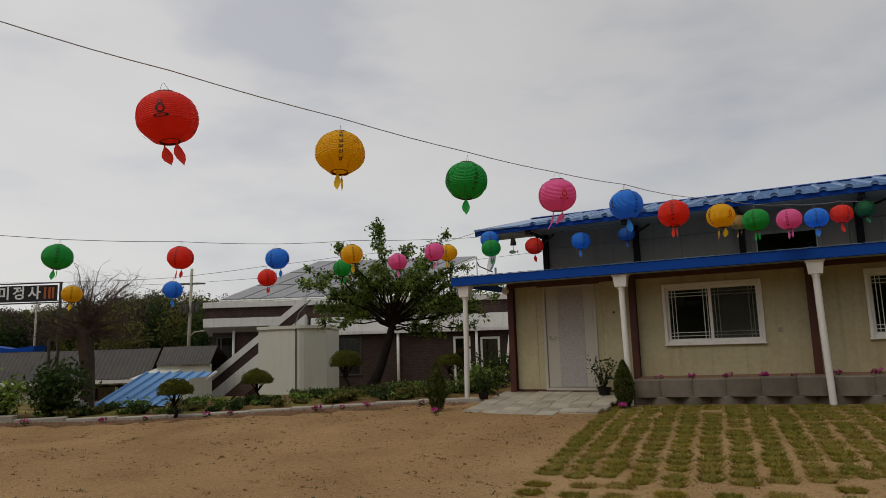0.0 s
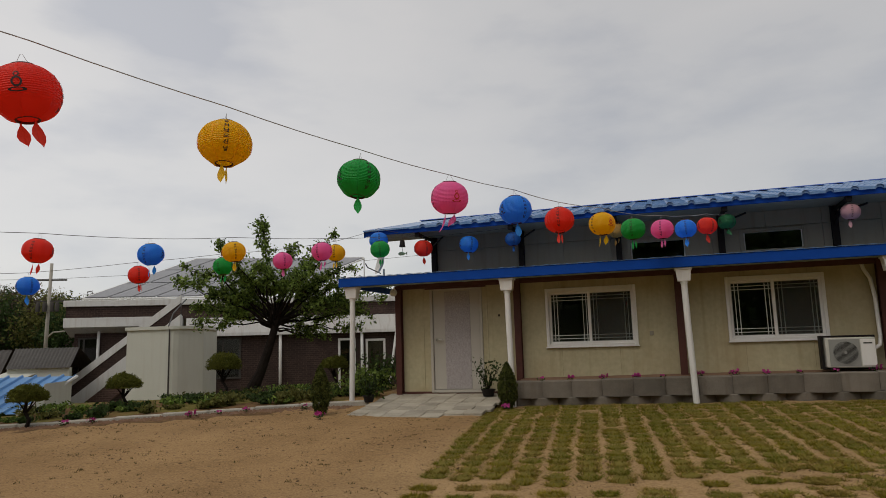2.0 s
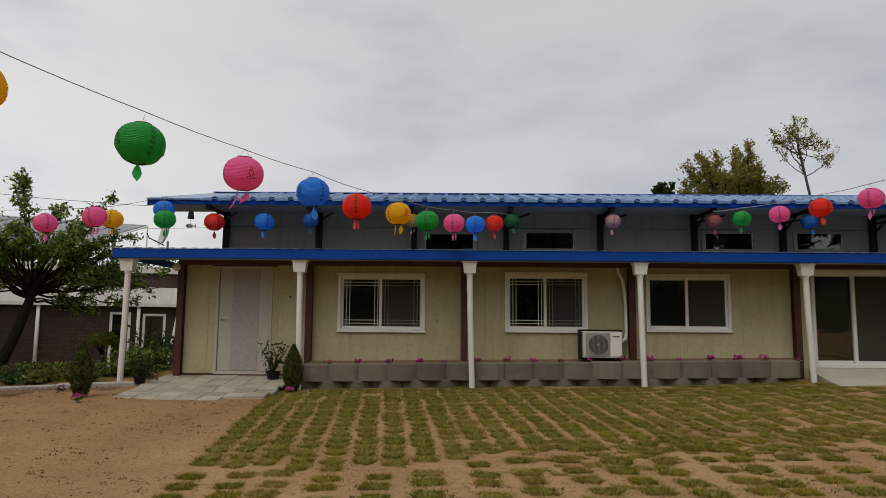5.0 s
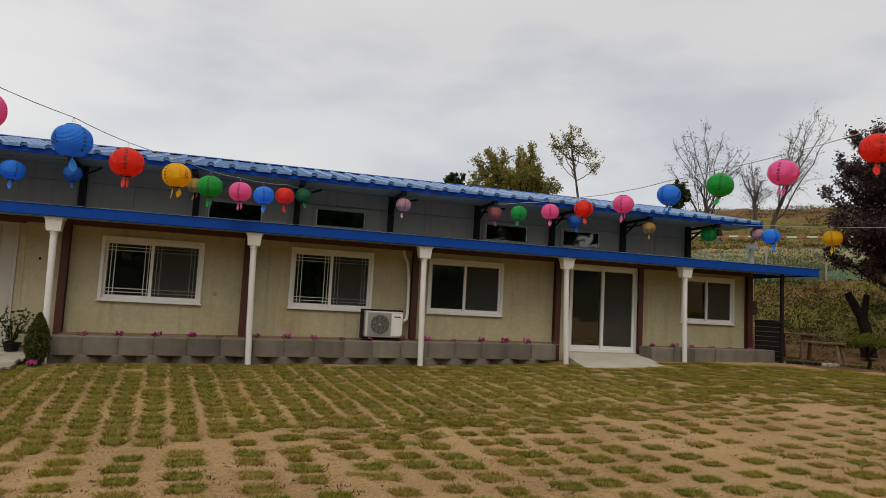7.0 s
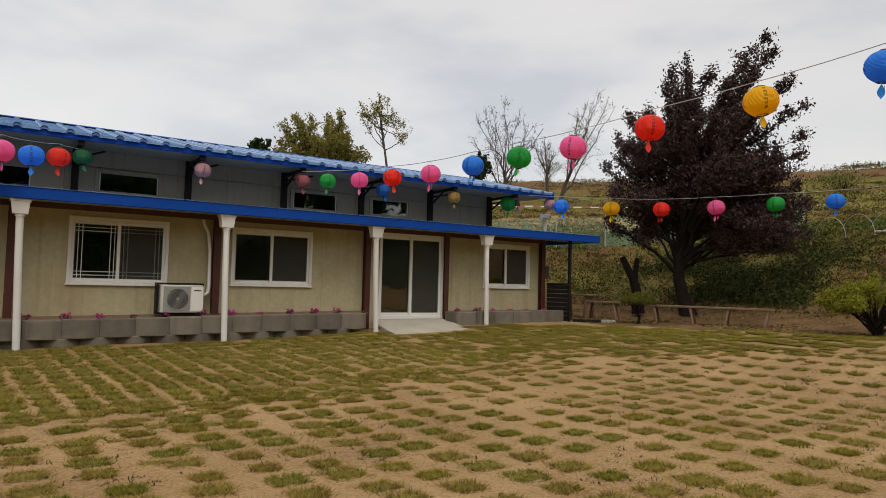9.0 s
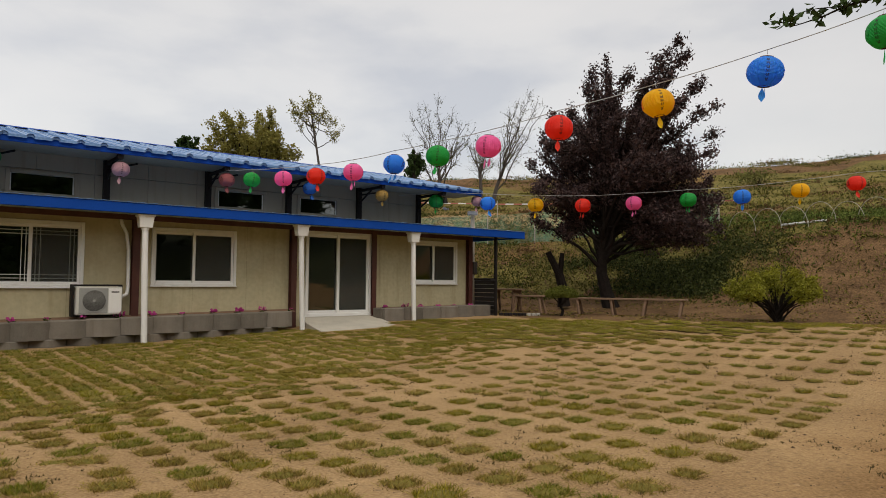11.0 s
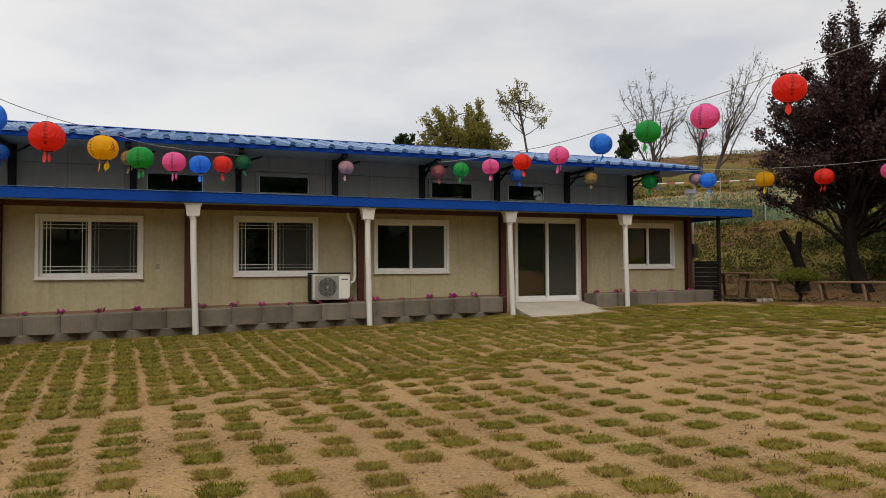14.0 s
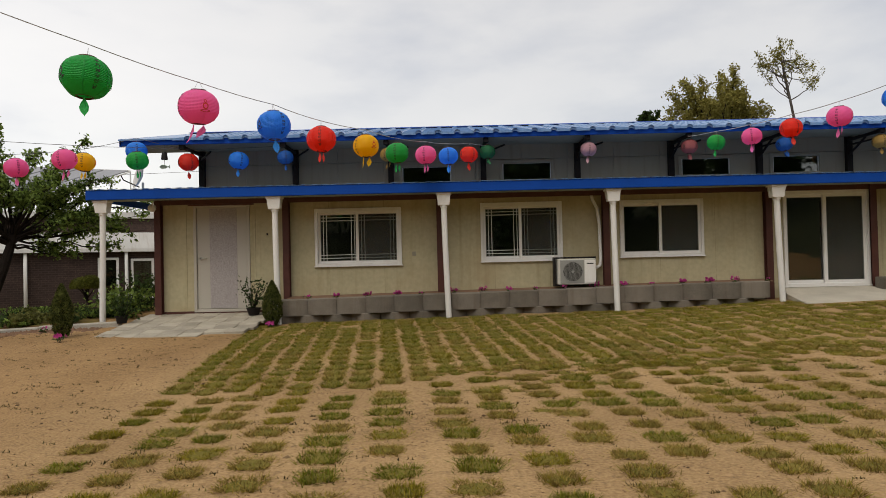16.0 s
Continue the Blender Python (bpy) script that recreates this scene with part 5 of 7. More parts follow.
solo("conduit", Mesh().tube([(5.78, 0.68, 2.5), (5.80, 0.66, 2.36), (5.88, 0.66, 2.2), (5.92, 0.66, 1.9), (5.93, 0.66, 1.25), (5.90, 0.62, 1.12), (5.78, 0.50, 1.07)], 0.03, 10), WHITE_PVC,
     "pale wrapped pipe running down the wall to the outdoor unit", "pipe", smooth=True)
# wall fittings
solo("wall_lamp", Mesh().lathe([(0.05, 0), (0.075, 0.05), (0.07, 0.1), (0.02, 0.12)], 14).tube([(0, 0, 0.1), (0, 0.08, 0.16)], 0.015, 6), WHITE_PVC,
     "white floodlight fixed under the eave corner", "lamp", smooth=True, at=pose(-2.52, 0.62, 2.36, 70, 0, 40))
solo("wall_socket", Mesh().box(-0.035, 0.035, -0.012, 0, -0.04, 0.04, 0.004), GREY_PANEL, "small grey outlet cover on the cream wall", "outlet", at=pose(2.42, WALL_Y, 1.42))
solo("wall_button", Mesh().box(-0.015, 0.015, -0.012, 0, -0.02, 0.02, 0.003), DARK_STEEL, "small dark bell push beside the entrance door", "bell push", at=pose(-0.36, WALL_Y, 1.85))
# wind bell with a fish plate at each roof corner
for x, y in ((-2.72, 1.72), (13.95, 1.72)):
    bell = thing("wind_bell", "dark bronze wind bell with a fish plate under the roof corner", "wind bell", at=pose(x, y, 3.52))
    part("dome", Mesh().lathe([(0.01, 0.12), (0.05, 0.10), (0.062, 0.0), (0.07, -0.04)], 14, cap=False), DARK_STEEL, bell, smooth=True)
    part("chain", Mesh().tube([(0, 0, 0.25), (0, 0, -0.16)], 0.004, 5), CORD_DARK, bell)
    part("fish_plate", Mesh().prism([(-0.11, 0.0), (-0.06, 0.045), (0.03, 0.03), (0.07, 0.0), (0.11, 0.04), (0.11, -0.04), (0.07, -0.005), (0.03, -0.035), (-0.06, -0.04)], "y", -0.003, 0.003), CHROME, bell, at=pose(0, 0, -0.19))


# ---- plants ----
def leaf_mesh(pts, size, rng, flat=0.0, ratio=0.5):
    """Small leaf quads at points."""
    n = len(pts)
    p = np.array(pts, float)
    u = rng.normal(size=(n, 3))
    u[:, 2] *= 1 - flat
    u /= np.linalg.norm(u, axis=1)[:, None]
    w = np.cross(u, rng.normal(size=(n, 3)))
    w /= np.linalg.norm(w, axis=1)[:, None] + 1e-9
    s = size * rng.uniform(0.6, 1.35, n)[:, None]
    bend = np.cross(u, w) * s * 0.18
    v = np.stack((p - u * s, p + w * s * ratio + bend, p + u * s, p - w * s * ratio + bend), axis=1).reshape(-1, 3)
    m = Mesh()
    m.v, m.f = v.tolist(), np.arange(4 * n).reshape(-1, 4).tolist()
    return m


def raw_mesh(name, m, mat):
    me = bpy.data.meshes.new(name)
    me.from_pydata(m.v, [], m.f)
    me.materials.append(mat)
    return me


def bow(a, b, lift, rng, n=6, wob=0.05):
    a, b = np.array(a, float), np.array(b, float)
    L = np.linalg.norm(b - a)
    out = []
    for i in range(n):
        t = i / (n - 1)
        p = a + (b - a) * t
        p[2] += lift * L * math.sin(math.pi * t)
        if 0 < i < n - 1:
            p += rng.normal(0, wob * L, 3)
        out.append(p)
    return out


def tree(name, label, trunk, r0, crown, radii, limbs, twigs, leaves, size, leaf_mat, bark, seed, spread=0.28, lift=0.12, start=0.55, twig_len=0.45, shell=0.45,
         sub=0, flat=0.0, category="tree", r_twig=0.006, up=0.0, taper=0.55, parent=None, outer=0.3):
    rng = np.random.default_rng(seed)
    top = parent or thing(name, label, category)
    tr = Mesh()
    tr.tube(trunk, [r0 * (1.25 if i == 0 else 1) * (1 - (1 - taper) * i / (len(trunk) - 1)) for i in range(len(trunk))], 10)
    tp = np.array(trunk, float)
    c, rad = np.array(crown, float), np.array(radii, float)
    ends = []
    for k in range(limbs):
        d = rng.normal(size=3)
        d /= np.linalg.norm(d)
        if up:
            d[2] = abs(d[2]) * up + d[2] * (1 - up)
        target = c + d * rad * rng.uniform(shell, 1.0)
        f = start + (1 - start) * rng.random()
        i = min(len(tp) - 2, int(f * (len(tp) - 1)))
        s = f * (len(tp) - 1) - i
        base = tp[i] * (1 - s) + tp[i + 1] * s
        path = bow(base, target, lift, rng, 7)
        rr = r0 * rng.uniform(0.22, 0.42)
        tr.tube(path, [rr * (1 - t / 6) ** 1.1 + r_twig for t in range(7)], 6)
        for _ in range(twigs):
            t = rng.uniform(outer, 1.0)
            q = path[min(5, int(t * 6))]
            d2 = rng.normal(size=3)
            d2[2] += 0.3
            d2 = d2 / np.linalg.norm(d2) * rad.mean() * twig_len * rng.uniform(0.5, 1.1)
            tw = bow(q, q + d2, 0.1, rng, 4, 0.07)
            tr.tube(tw, [r_twig * 1.6, r_twig * 1.2, r_twig, r_twig * 0.5], 4, cap=False)
            ends.append(tw)
            for _ in range(sub):
                q2 = tw[rng.integers(1, 4)]
                d3 = rng.normal(size=3)
                d3 = d3 / np.linalg.norm(d3) * rad.mean() * twig_len * 0.5
                t3 = bow(q2, q2 + d3, 0.1, rng, 3, 0.08)
                tr.tube(t3, [r_twig * 0.8, r_twig * 0.6, r_twig * 0.3], 3, cap=False)
                ends.append(t3)
    part("branch" if parent else "trunk", raw_mesh("trunk", tr, bark), None, top)
    if leaves:
        pts = []
        w = rng.uniform(0.3, 1.7, len(ends))
        pick = rng.choice(len(ends), leaves, p=w / w.sum())
        for e in pick:
            path = ends[e]
            i = rng.integers(0, len(path) - 1)
            s = rng.random()
            pts.append(np.array(path[i]) * (1 - s) + np.array(path[i + 1]) * s + rng.normal(0, spread * rad.mean() * 0.2, 3))
        part("foliage" if parent else "crown", raw_mesh("crown", leaf_mesh(pts, size, rng, flat), leaf_mat), None, top)
    return top


def limb_tree(name, label, trunk, r0, across, tips, depth, fill, twigs, twig_len, per, size, leaf_mat, bark, seed, arch=(0.5, 0.35), up=0.6, fork=0.5, bare_to=0.3,
              r_twig=0.005, sub=0, spread=0.03, ratio=0.5, category="tree", shrink=(0.45, 0.95), limb_r=(0.2, 0.42), taper=0.6):
    """A tree whose limbs arch out to tips given as (sideways, height), with twigs and leaves along them."""
    rng = np.random.default_rng(seed)
    top = thing(name, label, category)
    tr = Mesh()
    tr.tube(trunk, [r0 * (1.3 if i == 0 else 1) * (1 - (1 - taper) * i / (len(trunk) - 1)) for i in range(len(trunk))], 10)
    tp = np.array(trunk, float)
    R = np.array((*across, 0.0))
    V = np.array((-across[1], across[0], 0.0))
    wide = max(abs(u) for u, _ in tips) * 1.05
    head = tp[-1]
    goal = []
    for u, z in tips:
        v = rng.uniform(-1, 1) * depth * max(0.3, math.sqrt(max(0, 1 - (u / wide) ** 2)))
        goal.append(np.array((tp[0][0], tp[0][1], 0)) + R * u + V * v + (0, 0, z))
    for _ in range(fill):
        i, j = rng.integers(0, len(tips), 2)
        if abs(i - j) > len(tips) // 2:
            j = i
        w = rng.random()
        g = goal[i] * w + goal[j] * (1 - w) + V * rng.normal(0, 0.45 * depth)
        goal.append(head + (g - head) * rng.uniform(*shrink))
    ends = []
    for g in goal:
        f = fork + (1 - fork) * rng.random()
        i = min(len(tp) - 2, int(f * (len(tp) - 1)))
        q = f * (len(tp) - 1) - i
        base = tp[i] * (1 - q) + tp[i + 1] * q
        d = g - base
        ctrl = base + (d[0] * arch[0], d[1] * arch[0], d[2] * arch[1])
        L = np.linalg.norm(d)
        t = np.linspace(0, 1, 9)[:, None]
        path = base * (1 - t) ** 2 + ctrl * 2 * t * (1 - t) + g * t * t
        path[1:-1] += rng.normal(0, 0.018 * L, (7, 3))
        rr = r0 * rng.uniform(*limb_r)
        tr.tube(path, [rr * (1 - k / 8) ** 0.9 + r_twig for k in range(9)], 6)
        for _ in range(max(3, int(twigs * (0.4 + 0.6 * L / 3)))):
            s = rng.uniform(bare_to, 1.0)
            k = min(7, int(s * 8))
            e = path[k] + (path[k + 1] - path[k]) * (s * 8 - k)
            tan = path[k + 1] - path[k]
            d2 = tan / np.linalg.norm(tan) * 0.7 + rng.normal(0, 0.55, 3) + (0, 0, up)
            d2 = d2 / np.linalg.norm(d2) * twig_len * rng.uniform(0.45, 1.15) * (1.2 - 0.6 * s)
            tw = np.array(bow(e, e + d2, 0.06, rng, 4, 0.05))
            tr.tube(tw, [r_twig * 1.3, r_twig, r_twig * 0.8, r_twig * 0.4], 4, cap=False)
            ends.append(tw)
            for _ in range(sub):
                o = tw[rng.integers(1, 4)]
                d3 = d2 * 0.35 + rng.normal(0, 0.3 * twig_len, 3)
                t3 = np.array(bow(o, o + d3, 0.06, rng, 3, 0.06))
                tr.tube(t3, [r_twig * 0.7, r_twig * 0.55, r_twig * 0.3], 3, cap=False)
                ends.append(t3)
    part("trunk", raw_mesh("trunk", tr, bark), None, top)
    if per:
        pts = []
        for tw in ends:
            n = max(1, int(per * rng.uniform(0.4, 1.6)))
            s = rng.uniform(0.1, len(tw) - 1.001, n)
            k = s.astype(int)
            pts.append(tw[k] + (tw[k + 1] - tw[k]) * (s - k)[:, None] + rng.normal(0, spread, (n, 3)))
        part("crown", raw_mesh("crown", leaf_mesh(np.concatenate(pts), size, rng, 0, ratio), leaf_mat), None, top)
    return top


def cloud_pine(name, label, x, y, h, rx, rz, seed, lean=0.1, group="clipped pines"):
    """A small pine clipped to a flat dome on a bent stem."""
    rng = np.random.default_rng(seed)
    z = ground_z(x, y) - 0.03
    top = thing(name, label, "shrub", group)
    tr = Mesh()
    tr.tube([(x, y, z), (x + lean * 0.6, y, z + 0.3 * h), (x - lean * 0.4, y, z + 0.55 * h), (x, y, z + h)], [0.045, 0.035, 0.03, 0.025], 7)
    for k in range(7):
        a = k * 0.9
        tr.tube([(x, y, z + 0.5 * h), (x + 0.4 * rx * math.cos(a), y + 0.4 * rx * math.sin(a), z + 0.8 * h), (x + 0.75 * rx * math.cos(a), y + 0.75 * rx * math.sin(a), z + h)], [0.016, 0.010, 0.005], 5)
    part("trunk", raw_mesh("trunk", tr, BARK), None, top)
    d = rng.normal(size=(4200, 3))
    d /= np.linalg.norm(d, axis=1)[:, None]
    d[:, 2] = np.where(d[:, 2] < -0.25, -0.25 * rng.random(len(d)), d[:, 2])
    k = rng.uniform(0.72, 1.04, len(d))[:, None] * (1 + 0.10 * np.sin(5 * d[:, :1] + seed) + 0.07 * np.cos(7 * d[:, 1:2]))
    p = np.array((x, y, z + h * 0.98)) + d * (rx, rx, rz) * k
    inner = np.array((x, y, z + h * 0.98)) + d[:1800] * (rx, rx, rz) * rng.uniform(0.35, 0.75, (1800, 1))
    part("crown", raw_mesh("crown", leaf_mesh(np.concatenate((p, inner)), 0.036, rng, 0, 0.24), LEAF_PINE), None, top)
    return top


LEAF_THUJA = material("thuja_spray", (0.045, 0.062, 0.015), 0.7, vary=0.45, scale=4, grain=20, bump=0, tint=(0.078, 0.088, 0.022), thin=0.15, island=0.6, spec=0.1)


def thuja(x, y, h, r, seed):
    rng = np.random.default_rng(seed)
    z = ground_z(x, y)
    top = thing("thuja", "narrow clipped dark green conifer by the paved apron", "shrub", "small conifers")
    part("trunk", raw_mesh("trunk", Mesh().tube([(x, y, z - 0.02), (x, y, z + h * 0.7)], [0.03, 0.012], 6), BARK), None, top)
    n = 3600
    t = rng.random(n) ** 0.8
    prof = r * np.minimum(1, (1 - t) * 2.1) ** 0.7 * (0.55 + 0.45 * np.minimum(1, t * 4))
    a = rng.uniform(0, 6.283, n)
    rr = prof * rng.uniform(0.7, 1.08, n) * (1 + 0.12 * np.sin(6 * a + 9 * t))
    p = np.column_stack((x + rr * np.cos(a), y + rr * np.sin(a), z + 0.03 + t * h))
    part("crown", raw_mesh("crown", leaf_mesh(p, 0.03, rng, -0.8, 0.3), LEAF_THUJA), None, top)
    return top


def shrub(name, label, x, y, w, h, n, size, mat, seed, stems=10, category="shrub", group=""):
    rng = np.random.default_rng(seed)
    z = ground_z(x, y)
    top = thing(name, label, category, group)
    tr, pts = Mesh(), []
    for _ in range(stems):
        a, l = rng.uniform(0, 6.283), rng.uniform(0.3, 1.0)
        end = np.array((x + w * l * math.cos(a), y + w * l * math.sin(a), z + h * rng.uniform(0.55, 1.0)))
        path = bow((x, y, z - 0.02), end, 0.12, rng, 5)
        tr.tube(path, [0.014, 0.011, 0.009, 0.006, 0.003], 4, cap=False)
        for _ in range(n // stems):
            i = rng.integers(1, 5)
            pts.append(path[i] + rng.normal(0, 1, 3) * (w * 0.24, w * 0.24, h * 0.16))
    pts = [(a, b, max(c, z + 0.02)) for a, b, c in pts]
    part("stem", raw_mesh("stem", tr, BARK), None, top)
    part("foliage", raw_mesh("foliage", leaf_mesh(pts, size, rng), mat), None, top)
    return top


# garden bed
limb_tree("garden_tree", "leaning fruit tree in young leaf in the garden bed", [(-7.17, 2.55, 0.22), (-6.96, 2.68, 0.75), (-6.80, 2.78, 1.3), (-6.70, 2.86, 1.75), (-6.64, 2.89, 2.05)], 0.135, (0.861, 0.508),
          [(-1.85, 3.12), (-1.45, 2.85), (-1.5, 2.0), (-1.25, 2.35), (-1.0, 3.3), (-0.7, 3.75), (-1.5, 3.3), (-1.1, 2.7), (0.12, 4.72), (0.35, 3.3), (0.8, 3.4), (1.1, 3.2), (1.35, 3.5), (1.75, 3.7), (2.2, 4.2),
           (2.0, 3.6), (2.45, 3.3), (2.8, 3.0), (3.25, 2.5), (3.4, 2.2), (3.5, 2.9), (2.8, 1.75), (1.8, 1.6), (1.5, 1.75), (1.0, 2.2), (-0.9, 2.2), (-0.4, 2.45)],
          1.2, 30, 19, 0.46, 21, 0.050, LEAF_GREEN, BARK, 31, arch=(0.5, 0.85), up=0.3, fork=0.8, bare_to=0.38, spread=0.05, shrink=(0.55, 0.97), limb_r=(0.10, 0.22))
cloud_pine("clipped_pine", "small pine clipped to a flat dome in the garden bed", -8.23, -0.39, 0.54, 0.32, 0.235, 41)
cloud_pine("clipped_pine", "taller clipped pine leaning over the garden bed", -7.28, 1.66, 0.78, 0.36, 0.30, 42, 0.16)
cloud_pine("clipped_pine", "clipped pine beside the blue metal roof", -8.38, -2.52, 0.58, 0.30, 0.235, 43, 0.12)
cloud_pine("clipped_pine", "clipped pine near the brick house wall", -5.21, 3.28, 0.62, 0.33, 0.22, 44)
cloud_pine("clipped_pine", "low clipped pine at the edge of the lawn", 15.45, -1.00, 0.56, 0.40, 0.20, 45)
thuja(-3.09, -1.33, 0.82, 0.15, 51)
thuja(-0.04, -0.20, 0.76, 0.155, 52)
shrub("garden_shrub", "twiggy dark shrub behind the first downpipe", -3.74, 2.87, 0.50, 0.78, 800, 0.045, LEAF_DEEP, 61)
shrub("garden_shrub", "leafy shrub before the brick house", -3.38, 1.31, 0.5, 0.55, 900, 0.05, LEAF_GREEN, 62)
shrub("garden_shrub", "dense dark evergreen shrub beside the bare tree", -11.10, -3.20, 0.58, 0.92, 2600, 0.06, LEAF_DEEP, 63, 16)
shrub("garden_shrub", "open shrub with broad pale leaves", -11.75, -3.95, 0.6, 0.75, 420, 0.07, LEAF_GREEN, 64, 12)
bed = random.Random(9)
for k in range(64):
    t = bed.random()
    x = -11.2 + 7.6 * t
    d = bed.uniform(0.35, 2.6)
    y0 = ramp_of(x, KERB_LINE)
    y = y0 + d
    big = bed.random()
    shrub("bed_plant", "low leafy perennial in the garden bed" if big < 0.6 else "bushy green perennial in the garden bed", x, y, 0.17 + 0.11 * big, 0.07 + 0.14 * big, 130 + int(160 * big), 0.034 + 0.014 * bed.random(),
          bed.choice((LEAF_GREEN, LEAF_DEEP, LEAF_DEEP, LEAF_OLIVE)), 300 + k, 7, "plant", "plants in the bed")
for k in range(34):
    x = bed.uniform(-8.0, -3.6)
    y = ramp_of(x, KERB_LINE) + bed.uniform(1.4, 3.8)
    shrub("bed_plant", "low leafy perennial in the garden bed", x, y, 0.28, 0.17, 170, 0.036, bed.choice((LEAF_GREEN, LEAF_DEEP, LEAF_OLIVE)), 400 + k, 7, "plant", "plants in the bed")


def kerb_run(a, b):
    n = max(1, int(round(math.hypot(b[0] - a[0], b[1] - a[1]) / 1.0)))
    L = math.hypot(b[0] - a[0], b[1] - a[1]) / n
    ang = math.degrees(math.atan2(b[1] - a[1], b[0] - a[0]))
    me = Mesh().box(0.004, L - 0.004, -0.075, 0.075, -0.14, 0.060, 0.018).data("kerb_stone", KERB)
    for k in range(n):
        t = k / n
        x, y = a[0] + (b[0] - a[0]) * t, a[1] + (b[1] - a[1]) * t
        part("kerb_stone", me, None, kerb, at=pose(x, y, ground_z(x, y - 0.15) + 0.015, 0, -1.0, ang + bed.uniform(-0.5, 0.5)))


kerb = thing("garden_kerb", "weathered pale concrete kerb edging the garden bed", "kerb", kind="structure")
for a, b in zip(KERB_LINE, KERB_LINE[1:]):
    kerb_run(a, b)
kerb_run(KERB_LINE[-1], (-2.75, -0.1))


def pot(x, y, r, h, label, seed, ph):
    z = 0.165 + 0.098 * (y + 1.5)
    top = thing("potted_plant", label, "potted plant", "pots by the door")
    part("pot", Mesh().lathe([(r * 0.72, 0), (r, h), (r * 1.06, h), (r * 1.06, h - 0.02), (r * 0.94, h - 0.02), (r * 0.9, h * 0.85)], 18), DARK_STEEL, top, "black plastic pot", "auto", at=pose(x, y, z))
    rng = np.random.default_rng(seed)
    tr, pts = Mesh(), []
    for _ in range(11):
        end = np.array((x + rng.normal(0, 0.13), y + rng.normal(0, 0.1), z + h + ph * rng.uniform(0.4, 1.0)))
        path = bow((x, y, z + h * 0.8), end, 0.05, rng, 5)
        tr.tube(path, [0.008, 0.007, 0.006, 0.005, 0.003], 4, cap=False)
        for _ in range(26):
            pts.append(path[rng.integers(1, 5)] + rng.normal(0, 0.045, 3))
    part("stem", raw_mesh("stem", tr, BARK), None, top)
    part("foliage", raw_mesh("foliage", leaf_mesh(pts, 0.03, rng), LEAF_DEEP), None, top)


pot(-2.72, -0.15, 0.11, 0.13, "leafy plant in a black pot at the apron's edge", 71, 0.31)
pot(-0.55, 0.42, 0.13, 0.13, "twiggy plant in a black pot beside the door", 72, 0.55)

# bare pruned tree with a dense head of twigs
TWIG = material("brown_twig", (0.088, 0.064, 0.052), 0.95, vary=0.35, scale=9, grain=45, bump=0.5, dist=0.01, spec=0.1)
limb_tree("bare_tree", "bare pruned tree with a dense head of thin twigs", [(-11.47, -2.32, -0.05), (-11.44, -2.30, 0.6), (-11.48, -2.33, 1.2), (-11.55, -2.36, 1.75), (-11.56, -2.37, 2.05)], 0.125, (0.8836, 0.4683),
          [(-0.15, 3.35), (0.2, 3.25), (0.55, 3.1), (0.75, 2.95), (1.15, 3.0), (0.3, 2.9), (-1.2, 2.2), (-1.0, 2.45), (-0.75, 2.5), (-1.05, 1.95), (-1.1, 1.7), (-0.6, 2.3), (-0.3, 2.45), (0.5, 2.4), (0.9, 2.35), (1.15, 2.1), (1.0, 1.8),
           (1.1, 1.6), (0.7, 2.1), (-0.8, 1.8), (0.85, 1.7), (0.1, 2.4), (-0.9, 2.1), (1.2, 2.3)],
          1.15, 40, 17, 0.42, 0, 0.05, LEAF_OLIVE, TWIG, 35, arch=(0.5, 0.75), up=0.0, fork=0.72, bare_to=0.2, r_twig=0.0036, sub=3, shrink=(0.6, 0.95), limb_r=(0.10, 0.2), taper=1.5)
for dx in (-0.42, -0.75):
    solo("garden_stake", Mesh().tube([(-11.51 + dx, -2.75, -0.1), (-11.49 + dx, -2.75, 1.75)], 0.035, 7), BARK_GREY, "grey wooden stake beside the pruned tree", "stake", "stakes")
solo("field_stone", Mesh().lathe([(0.16, 0), (0.2, 0.12), (0.15, 0.3), (0.05, 0.36)], 7), KERB, "pale rough stone standing by the tree trunk", "stone", at=pose(-11.11, -2.69, 0.05, 0, 0, 20))

# ---- houses beyond the garden; set out square to the yard's first view ----
FX, RX = Vector((-0.4683, 0.8836, 0)), Vector((0.8836, 0.4683, 0))
EYE0 = Vector((2.704, -11.848, 0))


def town(depth):
    o = EYE0 + FX * depth * 0.976
    return pose(o.x, o.y, 0, 0, 0, math.degrees(math.atan2(RX.y, RX.x)))


BRICK = material("dark_brick", (0.062, 0.038, 0.031), 0.9, vary=0.35, scale=2, grain=40, bump=0.3, tint=(0.085, 0.052, 0.042), each=0.6)
b_nd, b_ln = BRICK.node_tree.nodes, BRICK.node_tree.links
b_co, b_map, b_tex, b_mix = b_nd.new("ShaderNodeTexCoord"), b_nd.new("ShaderNodeMapping"), b_nd.new("ShaderNodeTexBrick"), b_nd.new("ShaderNodeMix")
b_map.inputs["Rotation"].default_value = (radians(90), 0, 0)
b_tex.inputs["Scale"].default_value, b_tex.inputs["Brick Width"].default_value, b_tex.inputs["Row Height"].default_value = 1.0, 0.21, 0.08
b_tex.inputs["Mortar Size"].default_value = 0.012
b_tex.inputs["Color1"].default_value, b_tex.inputs["Color2"].default_value, b_tex.inputs["Mortar"].default_value = (1, 1, 1, 1), (0.7, 0.68, 0.66, 1), (1.35, 1.4, 1.45, 1)
b_mix.data_type, b_mix.blend_type = "RGBA", "MULTIPLY"
b_mix.inputs["Factor"].default_value = 1.0
b_pr = b_nd["Principled BSDF"]
b_was = b_pr.inputs["Base Color"].links[0].from_socket
